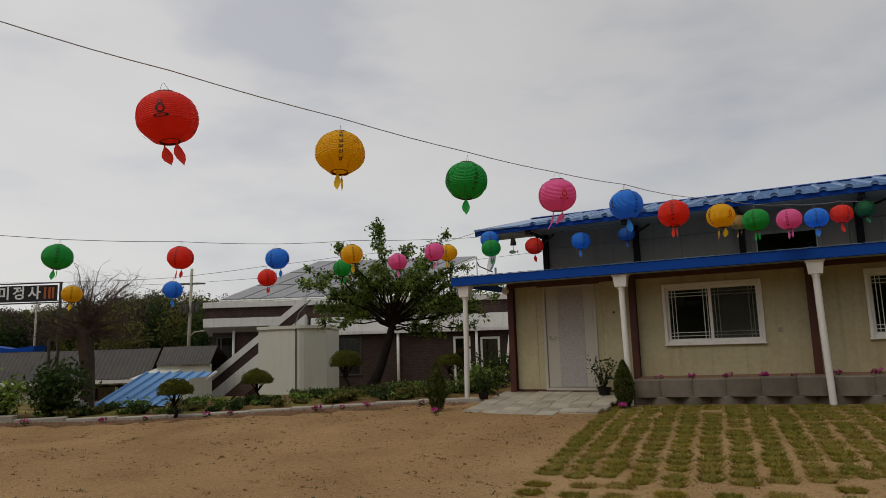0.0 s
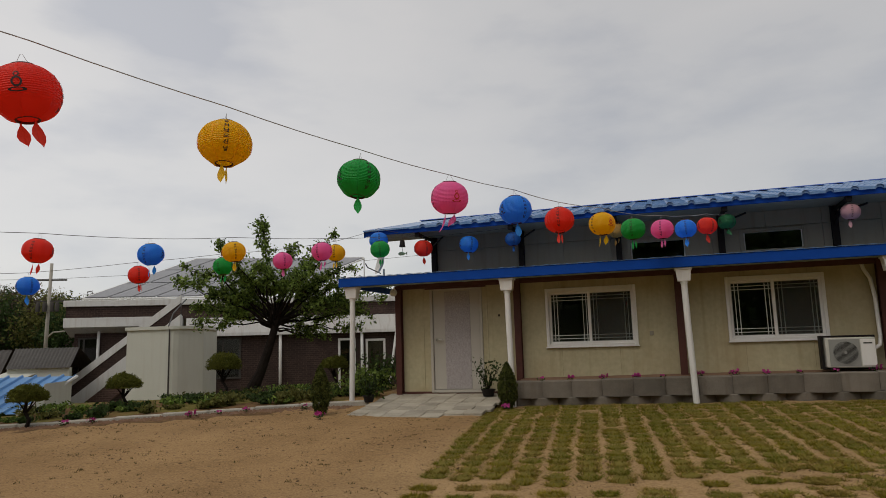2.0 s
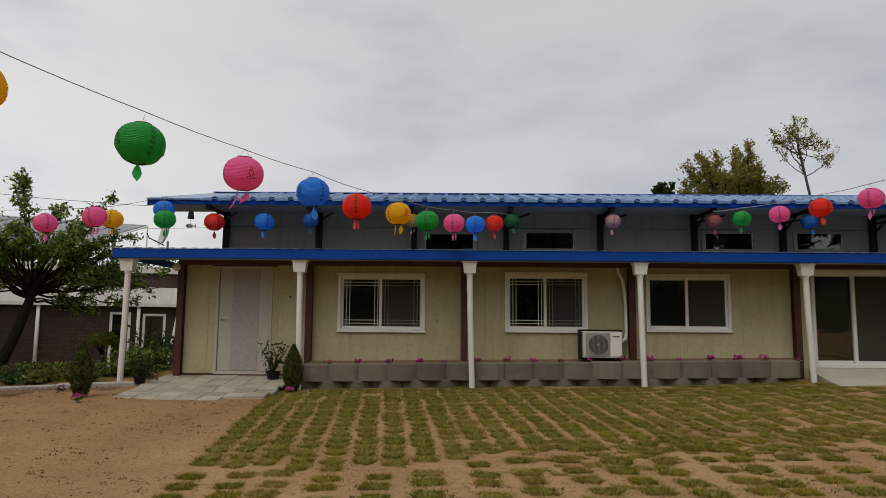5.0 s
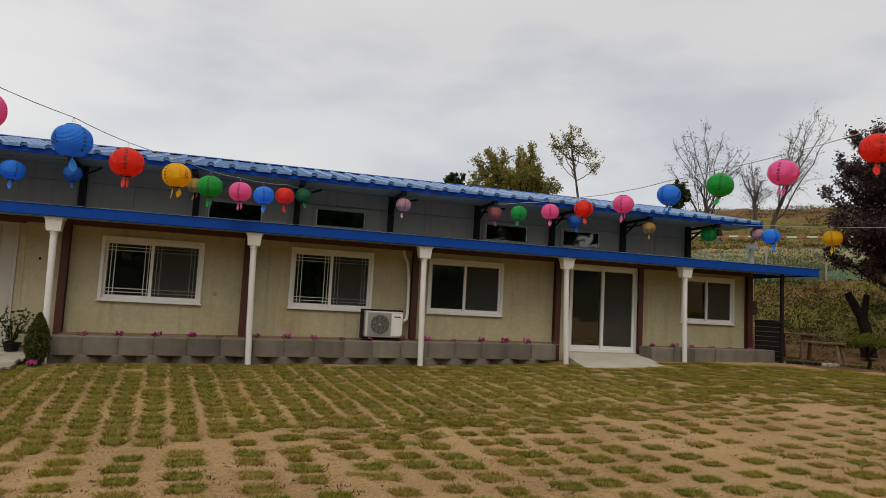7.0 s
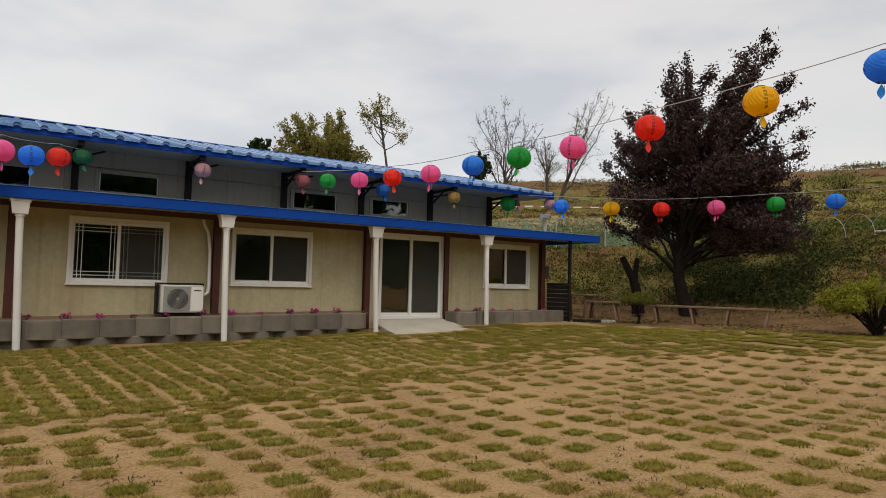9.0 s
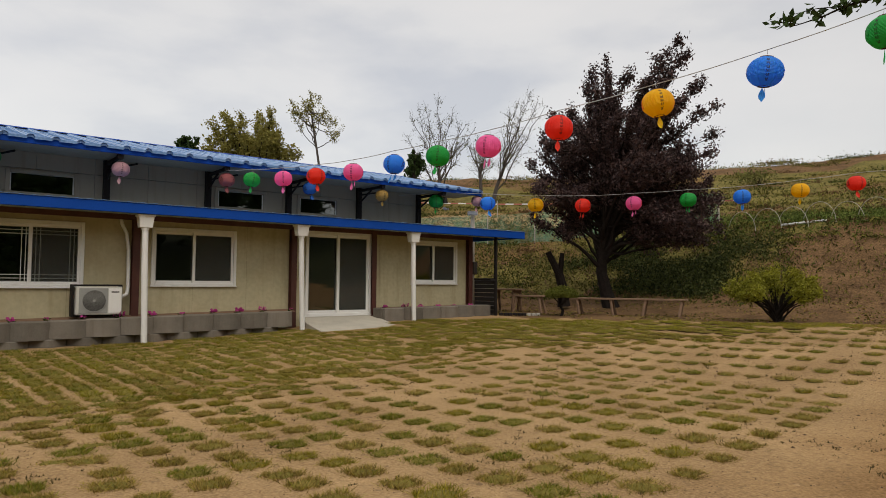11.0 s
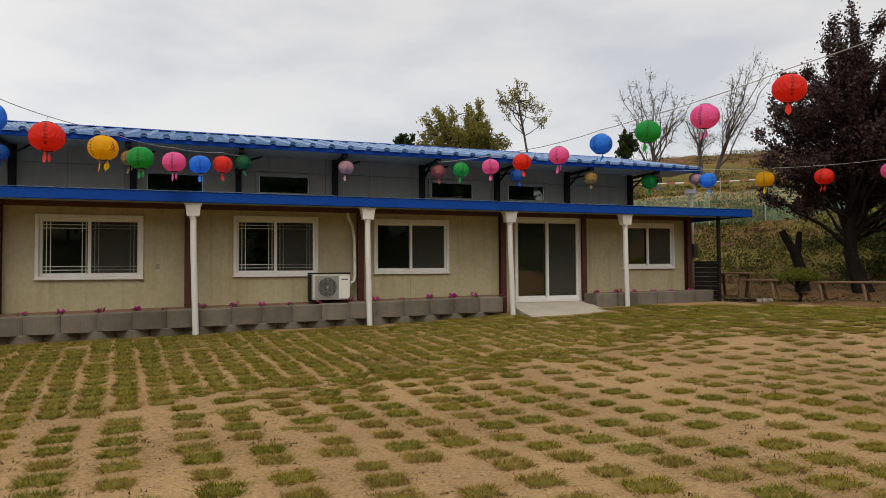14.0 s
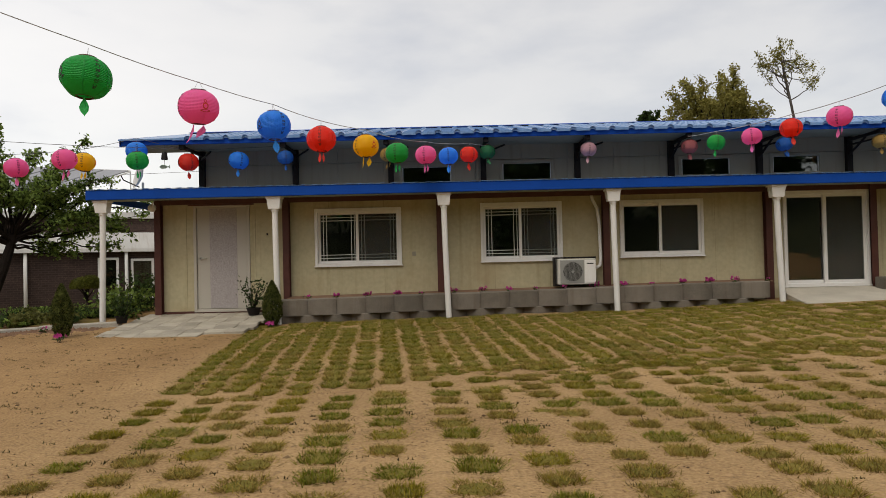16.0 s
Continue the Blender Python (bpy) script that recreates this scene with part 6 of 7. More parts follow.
b_ln.new(b_co.outputs["Object"], b_map.inputs["Vector"])
b_ln.new(b_map.outputs["Vector"], b_tex.inputs["Vector"])
b_ln.new(b_was, b_mix.inputs["A"])
b_ln.new(b_tex.outputs["Color"], b_mix.inputs["B"])
b_ln.new(b_mix.outputs["Result"], b_pr.inputs["Base Color"])
SOLAR = material("solar_cell", (0.24, 0.245, 0.26), 0.25, vary=0.12, scale=1, grain=12, bump=0.0, spec=0.7)
SLATE = material("grey_fibre_cement", (0.072, 0.066, 0.060), 0.9, vary=0.3, scale=1.2, grain=30, bump=0.3, streak=0.5)
DARK_GLASS = glass_material("dark_house_glass", (0.35, 0.38, 0.38))
BLUE_SHEET = material("bright_blue_sheet", (0.12, 0.30, 0.58), 0.45, vary=0.15, scale=2, grain=50, bump=0.04)
house = thing("brick_house", "low dark brick house with white bands and rooftop solar panels", "house", at=town(28))
part("wall", Mesh().box(-4.9, 3.0, 0.0, 0.25, -0.8, 1.86), BRICK, house)
part("wall", Mesh().box(-9.75, -4.9, 0.6, 0.85, -0.8, 2.3), BRICK, house)
part("side_wall", Mesh().box(2.75, 3.0, 0.25, 9, -0.8, 2.6), BRICK, house)
part("side_wall", Mesh().box(-9.75, -9.5, 0.85, 9, -0.8, 2.6), BRICK, house)
part("white_band", Mesh().prism([(-0.25, 1.86), (-0.25, 1.98), (-0.12, 2.58), (0.3, 2.58), (0.3, 1.86)], "x", -5.5, 3.3), WHITE_PAINT, house, "white rendered band")
part("white_band", Mesh().box(-10.0, -5.7, 0.1, 0.9, 2.33, 2.69, 0.01), WHITE_PAINT, house, "white rendered band")
part("soffit", Mesh().prism([(0.1, 2.33), (0.9, 1.98), (0.9, 2.33)], "x", -10.0, -5.7), WHITE_PAINT, house)
part("brick_band", Mesh().box(-9.95, 3.1, 0.18, 0.6, 2.58, 3.12), BRICK, house)
part("white_coping", Mesh().box(-10.02, 3.2, 0.08, 0.7, 3.12, 3.36, 0.01), WHITE_PAINT, house, "white coping")
part("flat_roof", Mesh().box(-9.9, 3.0, 0.6, 9, 2.9, 3.0), WHITE_PAINT, house)
# outside stair with banded cheek
for za, zb, mt, nm in ((0.0, 0.30, WHITE_PAINT, "stair_coping"), (-0.42, 0.0, BRICK, "stair_brick"), (-0.95, -0.42, WHITE_PAINT, "stair_cheek"), (-1.6, -0.95, BRICK, "stair_base")):
    pl = [(-10.6, -0.95 + za), (-5.5, 3.1 + za), (-5.5, 3.1 + zb), (-10.6, -0.95 + zb)]
    part(nm, Mesh().prism(pl, "y", -1.2 - (0.03 if mt is WHITE_PAINT else 0), -0.95), mt, house)
for a, b, c, d in ((-4.5, -3.45, 0.2, 1.80), (-9.6, -8.85, -0.3, 1.95)):
    y = 0.0 if a > -5 else 0.6
    fr = part("window_frame", bar_frame(a, b, y - 0.05, y + 0.05, c, d, 0.07), SLATE, house)
    part("pane", Mesh().box(a + 0.07, b - 0.07, y - 0.02, y - 0.01, c + 0.07, d - 0.07), DARK_GLASS, fr)
    part("mullion", Mesh().box((a + b) / 2 - 0.2, (a + b) / 2 - 0.14, y - 0.045, y - 0.005, c + 0.07, d - 0.07), SLATE, fr)
for a, b, c, d in ((0.3, 1.0, -0.7, 1.65), (1.4, 2.2, 0.1, 1.6)):
    fr = part("door_frame" if c < 0 else "window_frame", bar_frame(a, b, -0.06, 0.05, c, d, 0.09), WHITE_PAINT, house)
    part("pane", Mesh().box(a + 0.09, b - 0.09, -0.03, -0.02, c + 0.09, d - 0.09), DARK_GLASS, fr)
for x, z1 in ((-1.95, 1.9), (-8.85, 2.5), (1.25, 1.9)):
    part("downpipe", Mesh().tube([(x, -0.14 if x > -5 else 0.5, -0.7), (x, -0.14 if x > -5 else 0.5, z1)], 0.06, 8), WHITE_PAINT, house, smooth=True)
solo("leaning_ladder", Mesh().tube([(2.2, -0.9, -0.6), (2.75, -0.15, 2.6)], 0.05, 6).tube([(2.55, -0.9, -0.6), (3.1, -0.15, 2.6)], 0.05, 6), WHITE_PAINT, "pale pole ladder leaning on the brick house", "ladder", at=town(28))
# solar array: rows of framed panels on a sloping rack
A, B, C, D = Vector((-9.4, 0.3, 3.45)), Vector((-2.4, 0.3, 3.45)), Vector((1.6, 4.2, 5.45)), Vector((-6.0, 4.2, 5.45))
array = thing("solar_array", "sloping array of grey solar panels on the house roof", "solar panels", at=town(28))
for r in range(3):
    for c in range(8):
        q = []
        for u, v in ((c + 0.05, r + 0.025), (c + 0.95, r + 0.025), (c + 0.95, r + 0.975), (c + 0.05, r + 0.975)):
            q.append(A.lerp(B, u / 8).lerp(D.lerp(C, u / 8), v / 3))
        n = (q[1] - q[0]).cross(q[3] - q[0]).normalized() * 0.04
        part("panel", Mesh().add([*q, *[p + n for p in q]], [(0, 3, 2, 1), (4, 5, 6, 7), (0, 1, 5, 4), (1, 2, 6, 5), (2, 3, 7, 6), (3, 0, 4, 7)]), SOLAR, array)
rack = Mesh()
for k in range(9):
    rack.tube([A.lerp(B, k / 8) - Vector((0, 0, 0.03)), D.lerp(C, k / 8) - Vector((0, 0, 0.03))], 0.035, 5)
rack.tube([A - Vector((0, 0.02, 0.03)), B - Vector((0, 0.02, 0.03))], 0.035, 5).tube([A, D], 0.04, 5).tube([D, C], 0.04, 5)
for k in range(0, 9, 2):
    p, q = A.lerp(B, k / 8), D.lerp(C, k / 8)
    rack.tube([p, (p.x, p.y, 2.95)], 0.03, 5).tube([q, (q.x, q.y, 2.95)], 0.03, 5)
part("rack", rack, WHITE_PAINT, array, "pale metal rack")
# white panel enclosure
enc = thing("panel_enclosure", "off-white panel tank enclosure with a rust-stained seam", "enclosure", at=town(22))
ENCL = material("off_white_panel", (0.60, 0.61, 0.54), 0.6, vary=0.07, scale=1.2, grain=90, bump=0.05, streak=0.12)
part("body", Mesh().prism([(-6.17, 0.5), (-4.86, 0.0), (-4.70, -0.02), (-4.56, 0.03), (-3.92, 0.5), (-3.92, 3.0), (-6.17, 3.0)], "z", -0.6, 2.02), ENCL, enc)
part("top_trim", Mesh().prism([(-6.22, 0.46), (-4.88, -0.05), (-4.70, -0.07), (-4.53, -0.02), (-3.87, 0.46), (-3.87, 3.05), (-6.22, 3.05)], "z", 2.0, 2.10), ENCL, enc)
part("seam", Mesh().tube([(-4.82, -0.02, -0.5), (-4.82, -0.02, 2.0)], 0.022, 6), SLATE, enc, "rusty seam")
part("cable", Mesh().tube([(-4.85, -0.05, 2.08), (-4.80, 0.3, 2.5), (-4.6, 1.2, 3.0)], 0.02, 5), CORD_DARK, enc)
part("base", Mesh().box(-6.2, -3.92, 0.9, 3.0, -0.8, -0.58), KERB, enc)
# grey sheds with corrugated roofs
def ribbed(p00, p10, p11, p01, n, amp):
    m = Mesh()
    p00, p10, p11, p01 = map(Vector, (p00, p10, p11, p01))
    up = (p10 - p00).cross(p01 - p00).normalized()
    for k in range(n):
        for s in range(4):
            a, b = (k + s / 4) / n, (k + (s + 1) / 4) / n
            ha, hb = amp * math.sin(2 * math.pi * s / 4), amp * math.sin(2 * math.pi * (s + 1) / 4)
            m.add([p00.lerp(p10, a) + up * ha, p00.lerp(p10, b) + up * hb, p01.lerp(p11, b) + up * hb, p01.lerp(p11, a) + up * ha], [(0, 1, 2, 3)])
    return m


shed = thing("grey_shed", "long low shed with a weathered grey corrugated roof", "shed", at=town(24))
part("roof", ribbed((-19.5, 0, 0.46), (-10.4, 0, 0.52), (-11.1, 2.6, 1.55), (-21, 2.6, 1.55), 60, 0.014), SLATE, shed)
part("roof", ribbed((-10.2, 0.1, 0.92), (-8.3, 0.1, 0.92), (-8.9, 2.6, 1.58), (-11.0, 2.6, 1.58), 18, 0.012), SLATE, shed)
part("back_roof", Mesh().add([(-21, 2.6, 1.55), (-8.9, 2.6, 1.58), (-8.9, 5.0, 0.6), (-21, 5.0, 0.6)], [(0, 1, 2, 3)]), SLATE, shed)
part("wall", Mesh().box(-19.3, -8.4, 0.35, 0.55, -1.2, 0.55), ENCL, shed)
part("eave_board", Mesh().box(-19.5, -10.35, -0.06, 0.0, 0.36, 0.48), WHITE_PAINT, shed, "pale eave board")
fr = part("window_frame", bar_frame(-12.4, -10.9, 0.28, 0.4, -0.45, 0.28, 0.06), DARK_STEEL, shed)
part("pane", Mesh().box(-12.34, -10.96, 0.32, 0.33, -0.39, 0.22), DARK_GLASS, fr)
part("mullion", Mesh().box(-11.7, -11.62, 0.29, 0.38, -0.39, 0.22), WHITE_PAINT, fr)
part("awning", Mesh().add([(-10.9, -0.4, 0.50), (-9.7, -0.4, 0.52), (-9.2, 0.4, 0.86), (-10.2, 0.4, 0.86)], [(0, 1, 2, 3)]), ENCL, shed, "pale sheet awning")
part("gable", Mesh().box(-10.2, -8.35, 0.2, 0.4, -1.2, 0.92), ENCL, shed)
lean = thing("blue_roof_shed", "low lean-to with a bright blue ribbed metal roof", "shed", at=town(15.5))
blue = Mesh()
p00, p10, p11, p01 = Vector((-7.95, 0, 0.20)), Vector((-6.3, 0, 0.18)), Vector((-5.9, 2.0, 0.84)), Vector((-7.65, 2.0, 0.86))
for k in range(6):
    for (a, ha), (b, hb) in zip(((0, 0.05), (0.1, 0.05), (0.16, 0), (0.94, 0)), ((0.1, 0.05), (0.16, 0), (0.94, 0), (1.0, 0.05))):
        a, b = (k + a) / 6, (k + b) / 6
        up = Vector((0, 0, 1))
        blue.add([p00.lerp(p10, a) + up * ha, p00.lerp(p10, b) + up * hb, p01.lerp(p11, b) + up * hb, p01.lerp(p11, a) + up * ha], [(0, 1, 2, 3)])
part("roof", blue, BLUE_SHEET, lean)
part("edge_flashing", Mesh().tube([(-6.28, 0, 0.17), (-5.88, 2.0, 0.83)], 0.04, 6), WHITE_PAINT, lean)
part("wall", Mesh().prism([(-6.3, -0.9), (-6.3, 0.12), (-5.95, 0.75), (-5.95, -0.9)], "y", 0.4, 1.9), ENCL, lean)
part("wall", Mesh().box(-7.7, -6.3, 1.7, 1.85, -0.9, 0.72), ENCL, lean)
# banner on a truss
SIGN = material("black_banner", (0.012, 0.011, 0.012), 0.5, vary=0.1)
SIGN_WHITE = material("white_lettering", (0.75, 0.75, 0.75), 0.5, vary=0.03)
SIGN_ORANGE = material("orange_lettering", (0.42, 0.11, 0.03), 0.5, vary=0.05)
banner = thing("sign_banner", "long black banner sign with white and orange characters on a truss", "sign", at=town(30))
part("board", Mesh().box(-22.6, -17.2, 0, 0.06, 3.78, 4.50), SIGN, banner)
for z in (3.70, 4.58):
    part("truss", Mesh().tube([(-22.8, 0.1, z), (-17.0, 0.1, z + 0.03)], 0.03, 6), SLATE, banner)
for x in (-22.7, -17.1):
    part("post", Mesh().tube([(x, 0.12, -1.2), (x, 0.12, 4.6)], 0.06, 8), SLATE, banner)
for ch, x in (("미", -19.55), ("정", -18.88), ("사", -18.20)):
    me = lettering(ch)
    for v in me.vertices:
        v.co = (v.co.x * 16.5, -0.006, v.co.y * 16.5)
    me.materials.append(SIGN_WHITE)
    part("letter", me, None, banner, at=pose(x, 0, 3.95))
for x in (-17.72, -17.52, -17.36):
    part("orange_bar", Mesh().box(x - 0.05, x + 0.05, -0.012, 0, 3.9, 4.4), SIGN_ORANGE, banner)
# utility pole with transformers
pole = thing("utility_pole", "grey concrete utility pole with transformers and crossarms", "utility pole", at=town(40))
part("shaft", Mesh().tube([(-15.1, 0, -0.5), (-14.95, 0, 6.25)], [0.11, 0.08], 10), KERB, pole, smooth=True)
for z in (5.3, 4.15):
    part("crossarm", Mesh().box(-15.75, -14.15, -0.05, 0.05, z, z + 0.08), SLATE, pole)
for dx in (-0.45, -0.12, 0.25, 0.5):
    part("transformer", Mesh().lathe([(0.10, 0), (0.11, 0.05), (0.11, 0.42), (0.07, 0.5)], 12), SLATE, pole, smooth="auto", at=pose(-15.0 + dx, -0.2, 3.62))
part("lamp_arm", Mesh().tube([(-15.05, 0, 2.2), (-14.6, -0.3, 2.5), (-14.0, -0.4, 2.55)], 0.04, 6), KERB, pole)
for u, dp in ((-26.5, 44), (-11.5, 46), (-9.6, 50)):
    solo("utility_pole", Mesh().tube([(u, 0, -0.5), (u, 0, 5.0 if u < -20 else 3.6)], [0.08, 0.06], 8), KERB, "plain grey utility pole before the woods", "utility pole", at=town(dp), smooth=True)
solo("blue_tarp", Mesh().prism([(-29, 1.0), (-24.2, 1.4), (-24.1, 2.0), (-25.5, 1.85), (-27, 2.1), (-29, 2.0)], "y", 0, 1.2), BLUE_TRIM, "dark blue tarpaulin over a low pile", "tarpaulin", at=town(40))
solo("power_line", Mesh().tube([(-40, 0, 5.2), (-15, 0, 5.4), (-2, 0, 5.9), (9, 0, 6.9)], 0.012, 4), CORD_DARK, "thin dark overhead power line", "cable", at=town(40))

# woods on the far slope
woods = np.random.default_rng(77)
SKYLINE = [(-1.0, 0.078), (-0.62, 0.078), (-0.52, 0.090), (-0.46, 0.100), (-0.38, 0.098), (-0.30, 0.085), (0.0, 0.085)]
for mt, lab, count in ((LEAF_OLIVE, "budding olive woodland on the far slope", 110), (LEAF_DEEP, "dark evergreen woodland on the far slope", 120), (TWIG, "bare brown woodland on the far slope", 110)):
    pts, trunks = [], Mesh()
    for _ in range(count):
        dp = woods.uniform(46, 112) if woods.random() < 0.8 else woods.uniform(42, 55)
        slope = woods.uniform(-0.95, -0.26)
        p = EYE0 + FX * dp + RX * dp * slope
        z = ground_z(p.x, p.y)
        peak = 1.345 + dp * ramp_of(slope, SKYLINE) * woods.uniform(0.8, 1.05)
        h = clamp(peak - z, 2.2, 9.0)
        r = h * woods.uniform(0.22, 0.36)
        n = 1300
        d = woods.normal(size=(n, 3))
        d /= np.linalg.norm(d, axis=1)[:, None]
        lump = 1 + 0.22 * np.sin(5 * d[:, :1] + dp) + 0.18 * np.cos(6 * d[:, 2:] + 3 * dp) + 0.15 * np.sin(9 * d[:, 1:2] + dp)
        k = woods.uniform(0.55, 0.96, n)[:, None] * lump / 1.3
        pts.append(np.array((p.x, p.y, z + h * 0.56)) + d * k * (r, r, h * 0.44))
        trunks.tube([(p.x, p.y, z - 0.3), (p.x, p.y, z + h * 0.7)], [0.09, 0.03], 5, cap=False)
    m = leaf_mesh(np.concatenate(pts), 0.125, woods, 0, 0.45)
    m.add(trunks.v, trunks.f)
    tagged(new("woodland", raw_mesh("woodland", m, mt)), lab, "woods", kind="stuff")
# dark woods at the near side of the yard, mirrored in the panes
belt, stems = [], Mesh()
for k in range(64):
    x, y = -44 + 1.55 * k + woods.uniform(-0.6, 0.6), -38 - woods.uniform(0, 9)
    z, h = ground_z(x, y), woods.uniform(8.5, 12.5)
    d = woods.normal(size=(1000, 3))
    d /= np.linalg.norm(d, axis=1)[:, None]
    d *= woods.uniform(0.3, 1.0, (1000, 1)) * (1 + 0.2 * np.sin(5 * d[:, :1] + k)) * (2.2, 2.2, h * 0.46)
    belt.append(d + (x, y, z + h * 0.52))
    stems.tube([(x, y, z - 0.3), (x, y, z + 0.7 * h)], [0.14, 0.04], 5, cap=False)
m = leaf_mesh(np.concatenate(belt), 0.48, woods, 0, 0.45)
m.add(stems.v, stems.f)
tagged(new("woodland", raw_mesh("woodland", m, LEAF_DEEP)), "dark tree belt along the near side of the yard", "woods", kind="stuff")
# satellite dish beyond the roof's end
dish = thing("satellite_dish", "pale satellite dish on a bent mast beyond the roof end", "satellite dish", at=pose(-3.19, 1.76, 2.72))
part("mast", Mesh().tube([(0, 0, 0), (0, 0, 0.30)], 0.025, 8), WHITE_PAINT, dish)
part("bowl", Mesh().lathe([(0.01, 0), (0.1, 0.012), (0.2, 0.05), (0.27, 0.1), (0.275, 0.1), (0.2, 0.04), (0.01, -0.01)], 20, cap=False), WHITE_PAINT, dish, smooth=True, at=pose(0, -0.03, 0.42, 75, 0, -50) @ Matrix.Diagonal((0.8, 1, 1, 1)))
part("feed_arm", Mesh().tube([(-0.05, -0.05, 0.2), (-0.28, -0.25, 0.33), (-0.32, -0.27, 0.42)], 0.012, 6), DARK_STEEL, dish)

# dug soil along the kerb
dug = Mesh()
for _ in range(2600):
    x = bed.uniform(-12.5, -3.0)
    y = ramp_of(x, KERB_LINE + [(-2.75, -0.1)]) - abs(bed.gauss(0.12, 0.16)) - 0.06
    z, s, a = ground_z(x, y), bed.uniform(0.012, 0.05), bed.uniform(0, 6.3)
    ring = [(x + s * bed.uniform(0.7, 1.3) * math.cos(a + k * 1.257), y + s * bed.uniform(0.6, 1.2) * math.sin(a + k * 1.257), z - 0.005) for k in range(5)]
    dug.add(ring + [(x + bed.uniform(-0.3, 0.3) * s, y, z + s * bed.uniform(0.4, 0.9))], [(k, (k + 1) % 5, 5) for k in range(5)])
solo("soil_clods", dug, SOIL, "loose reddish clods dug up along the garden kerb", "clods", kind="stuff")


# ---- beyond the lawn: benches, bank, trees ----
AWAY = (0.597, -0.802)
limb_tree("purple_tree", "broad purple-leaved tree with many rising limbs", [(18.60, -0.15, 0.55), (18.50, -0.02, 1.1), (18.42, 0.09, 1.7), (18.42, 0.06, 2.6), (18.52, -0.08, 3.6), (18.62, -0.2, 4.6)], 0.21, AWAY,
          [(-0.14, 7.75), (-0.5, 7.1), (-0.55, 6.7), (-1.2, 6.5), (-1.65, 6.2), (-1.95, 5.6), (-2.05, 5.2), (-2.15, 4.6), (-2.0, 3.9), (-2.1, 3.2), (-1.75, 2.85), (-1.4, 3.1), (0.5, 7.25), (0.85, 6.95), (1.0, 6.95),
           (1.45, 8.1), (2.2, 8.05), (1.8, 7.95), (1.65, 7.3), (2.35, 6.75), (2.75, 6.25), (2.8, 5.5), (2.6, 4.9), (2.35, 4.5), (2.5, 3.85), (2.6, 3.25), (2.6, 2.75), (2.1, 2.7), (1.6, 2.7), (2.3, 3.3), (1.4, 3.2),
           (2.7, 3.5), (2.2, 3.7), (2.8, 2.9), (2.4, 2.5), (1.9, 2.5), (2.1, 3.1), (2.9, 3.6), (2.6, 4.0), (1.6, 3.3), (1.8, 3.0), (2.5, 3.0), (2.75, 4.3), (1.9, 3.5), (1.5, 3.8), (-1.9, 3.5), (-1.5, 3.7), (-0.9, 3.9), (0.6, 4.1), (0.1, 6.3), (0.6, 5.8), (-0.9, 5.4), (1.3, 5.9), (1.9, 5.4), (0.2, 4.6), (1.2, 4.4), (-1.0, 4.2)],
          1.9, 90, 32, 0.52, 30, 0.045, LEAF_PURPLE, BARK, 81, arch=(0.40, 0.6), up=0.55, fork=0.40, bare_to=0.42, spread=0.07, shrink=(0.5, 0.98), limb_r=(0.13, 0.30), taper=0.35)
solo("forked_stump", Mesh().tube([(17.72, 0.89, 0.7), (17.69, 0.92, 1.3), (17.62, 0.99, 1.65)], [0.19, 0.135, 0.13], 9).tube([(17.65, 0.96, 1.55), (17.41, 1.22, 2.28)], [0.11, 0.085], 8).tube([(17.63, 0.98, 1.55), (17.69, 0.92, 2.25)], [0.09, 0.065], 8),
     BARK, "dark forked tree stump cut off short", "stump", smooth="auto")
limb_tree("yellow_bush", "spreading flat-topped yellow-green bush beside the lawn", [(17.29, -5.39, 0.45), (17.28, -5.37, 0.66), (17.29, -5.39, 0.8)], 0.075, (0.42, -0.907),
          [(-0.98, 1.22), (-0.85, 1.40), (-0.7, 1.50), (-0.5, 1.60), (-0.25, 1.68), (0.0, 1.72), (0.25, 1.68), (0.45, 1.60), (0.65, 1.50), (0.78, 1.34), (0.78, 1.20), (-0.75, 1.22), (-0.45, 1.30), (0.35, 1.28), (0.0, 1.40)],
          0.8, 46, 18, 0.20, 30, 0.026, LEAF_YELLOW, BARK, 85, arch=(0.42, 0.7), up=0.25, fork=0.1, bare_to=0.62, spread=0.045, r_twig=0.004, category="bush", limb_r=(0.16, 0.30), shrink=(0.78, 1.0))
# trees behind the hall and on the hill
limb_tree("leafy_tree", "olive-green tree in young leaf standing behind the hall", [(13.73, 14.07, 2.0), (13.64, 13.77, 4.3), (13.60, 13.58, 5.6)], 0.2, (0.9, -0.44),
          [(-1.6, 6.0), (-1.85, 6.6), (-1.8, 7.1), (-1.65, 7.65), (-1.2, 8.1), (-0.7, 8.35), (0.1, 8.5), (0.7, 8.2), (0.9, 7.5), (1.4, 6.9), (1.75, 6.5), (2.0, 5.9), (1.1, 7.7), (0.3, 7.4), (-0.6, 7.3)],
          1.4, 70, 20, 0.50, 26, 0.062, LEAF_SPRING, BARK, 86, arch=(0.6, 0.6), up=0.1, fork=0.2, bare_to=0.35, spread=0.09)
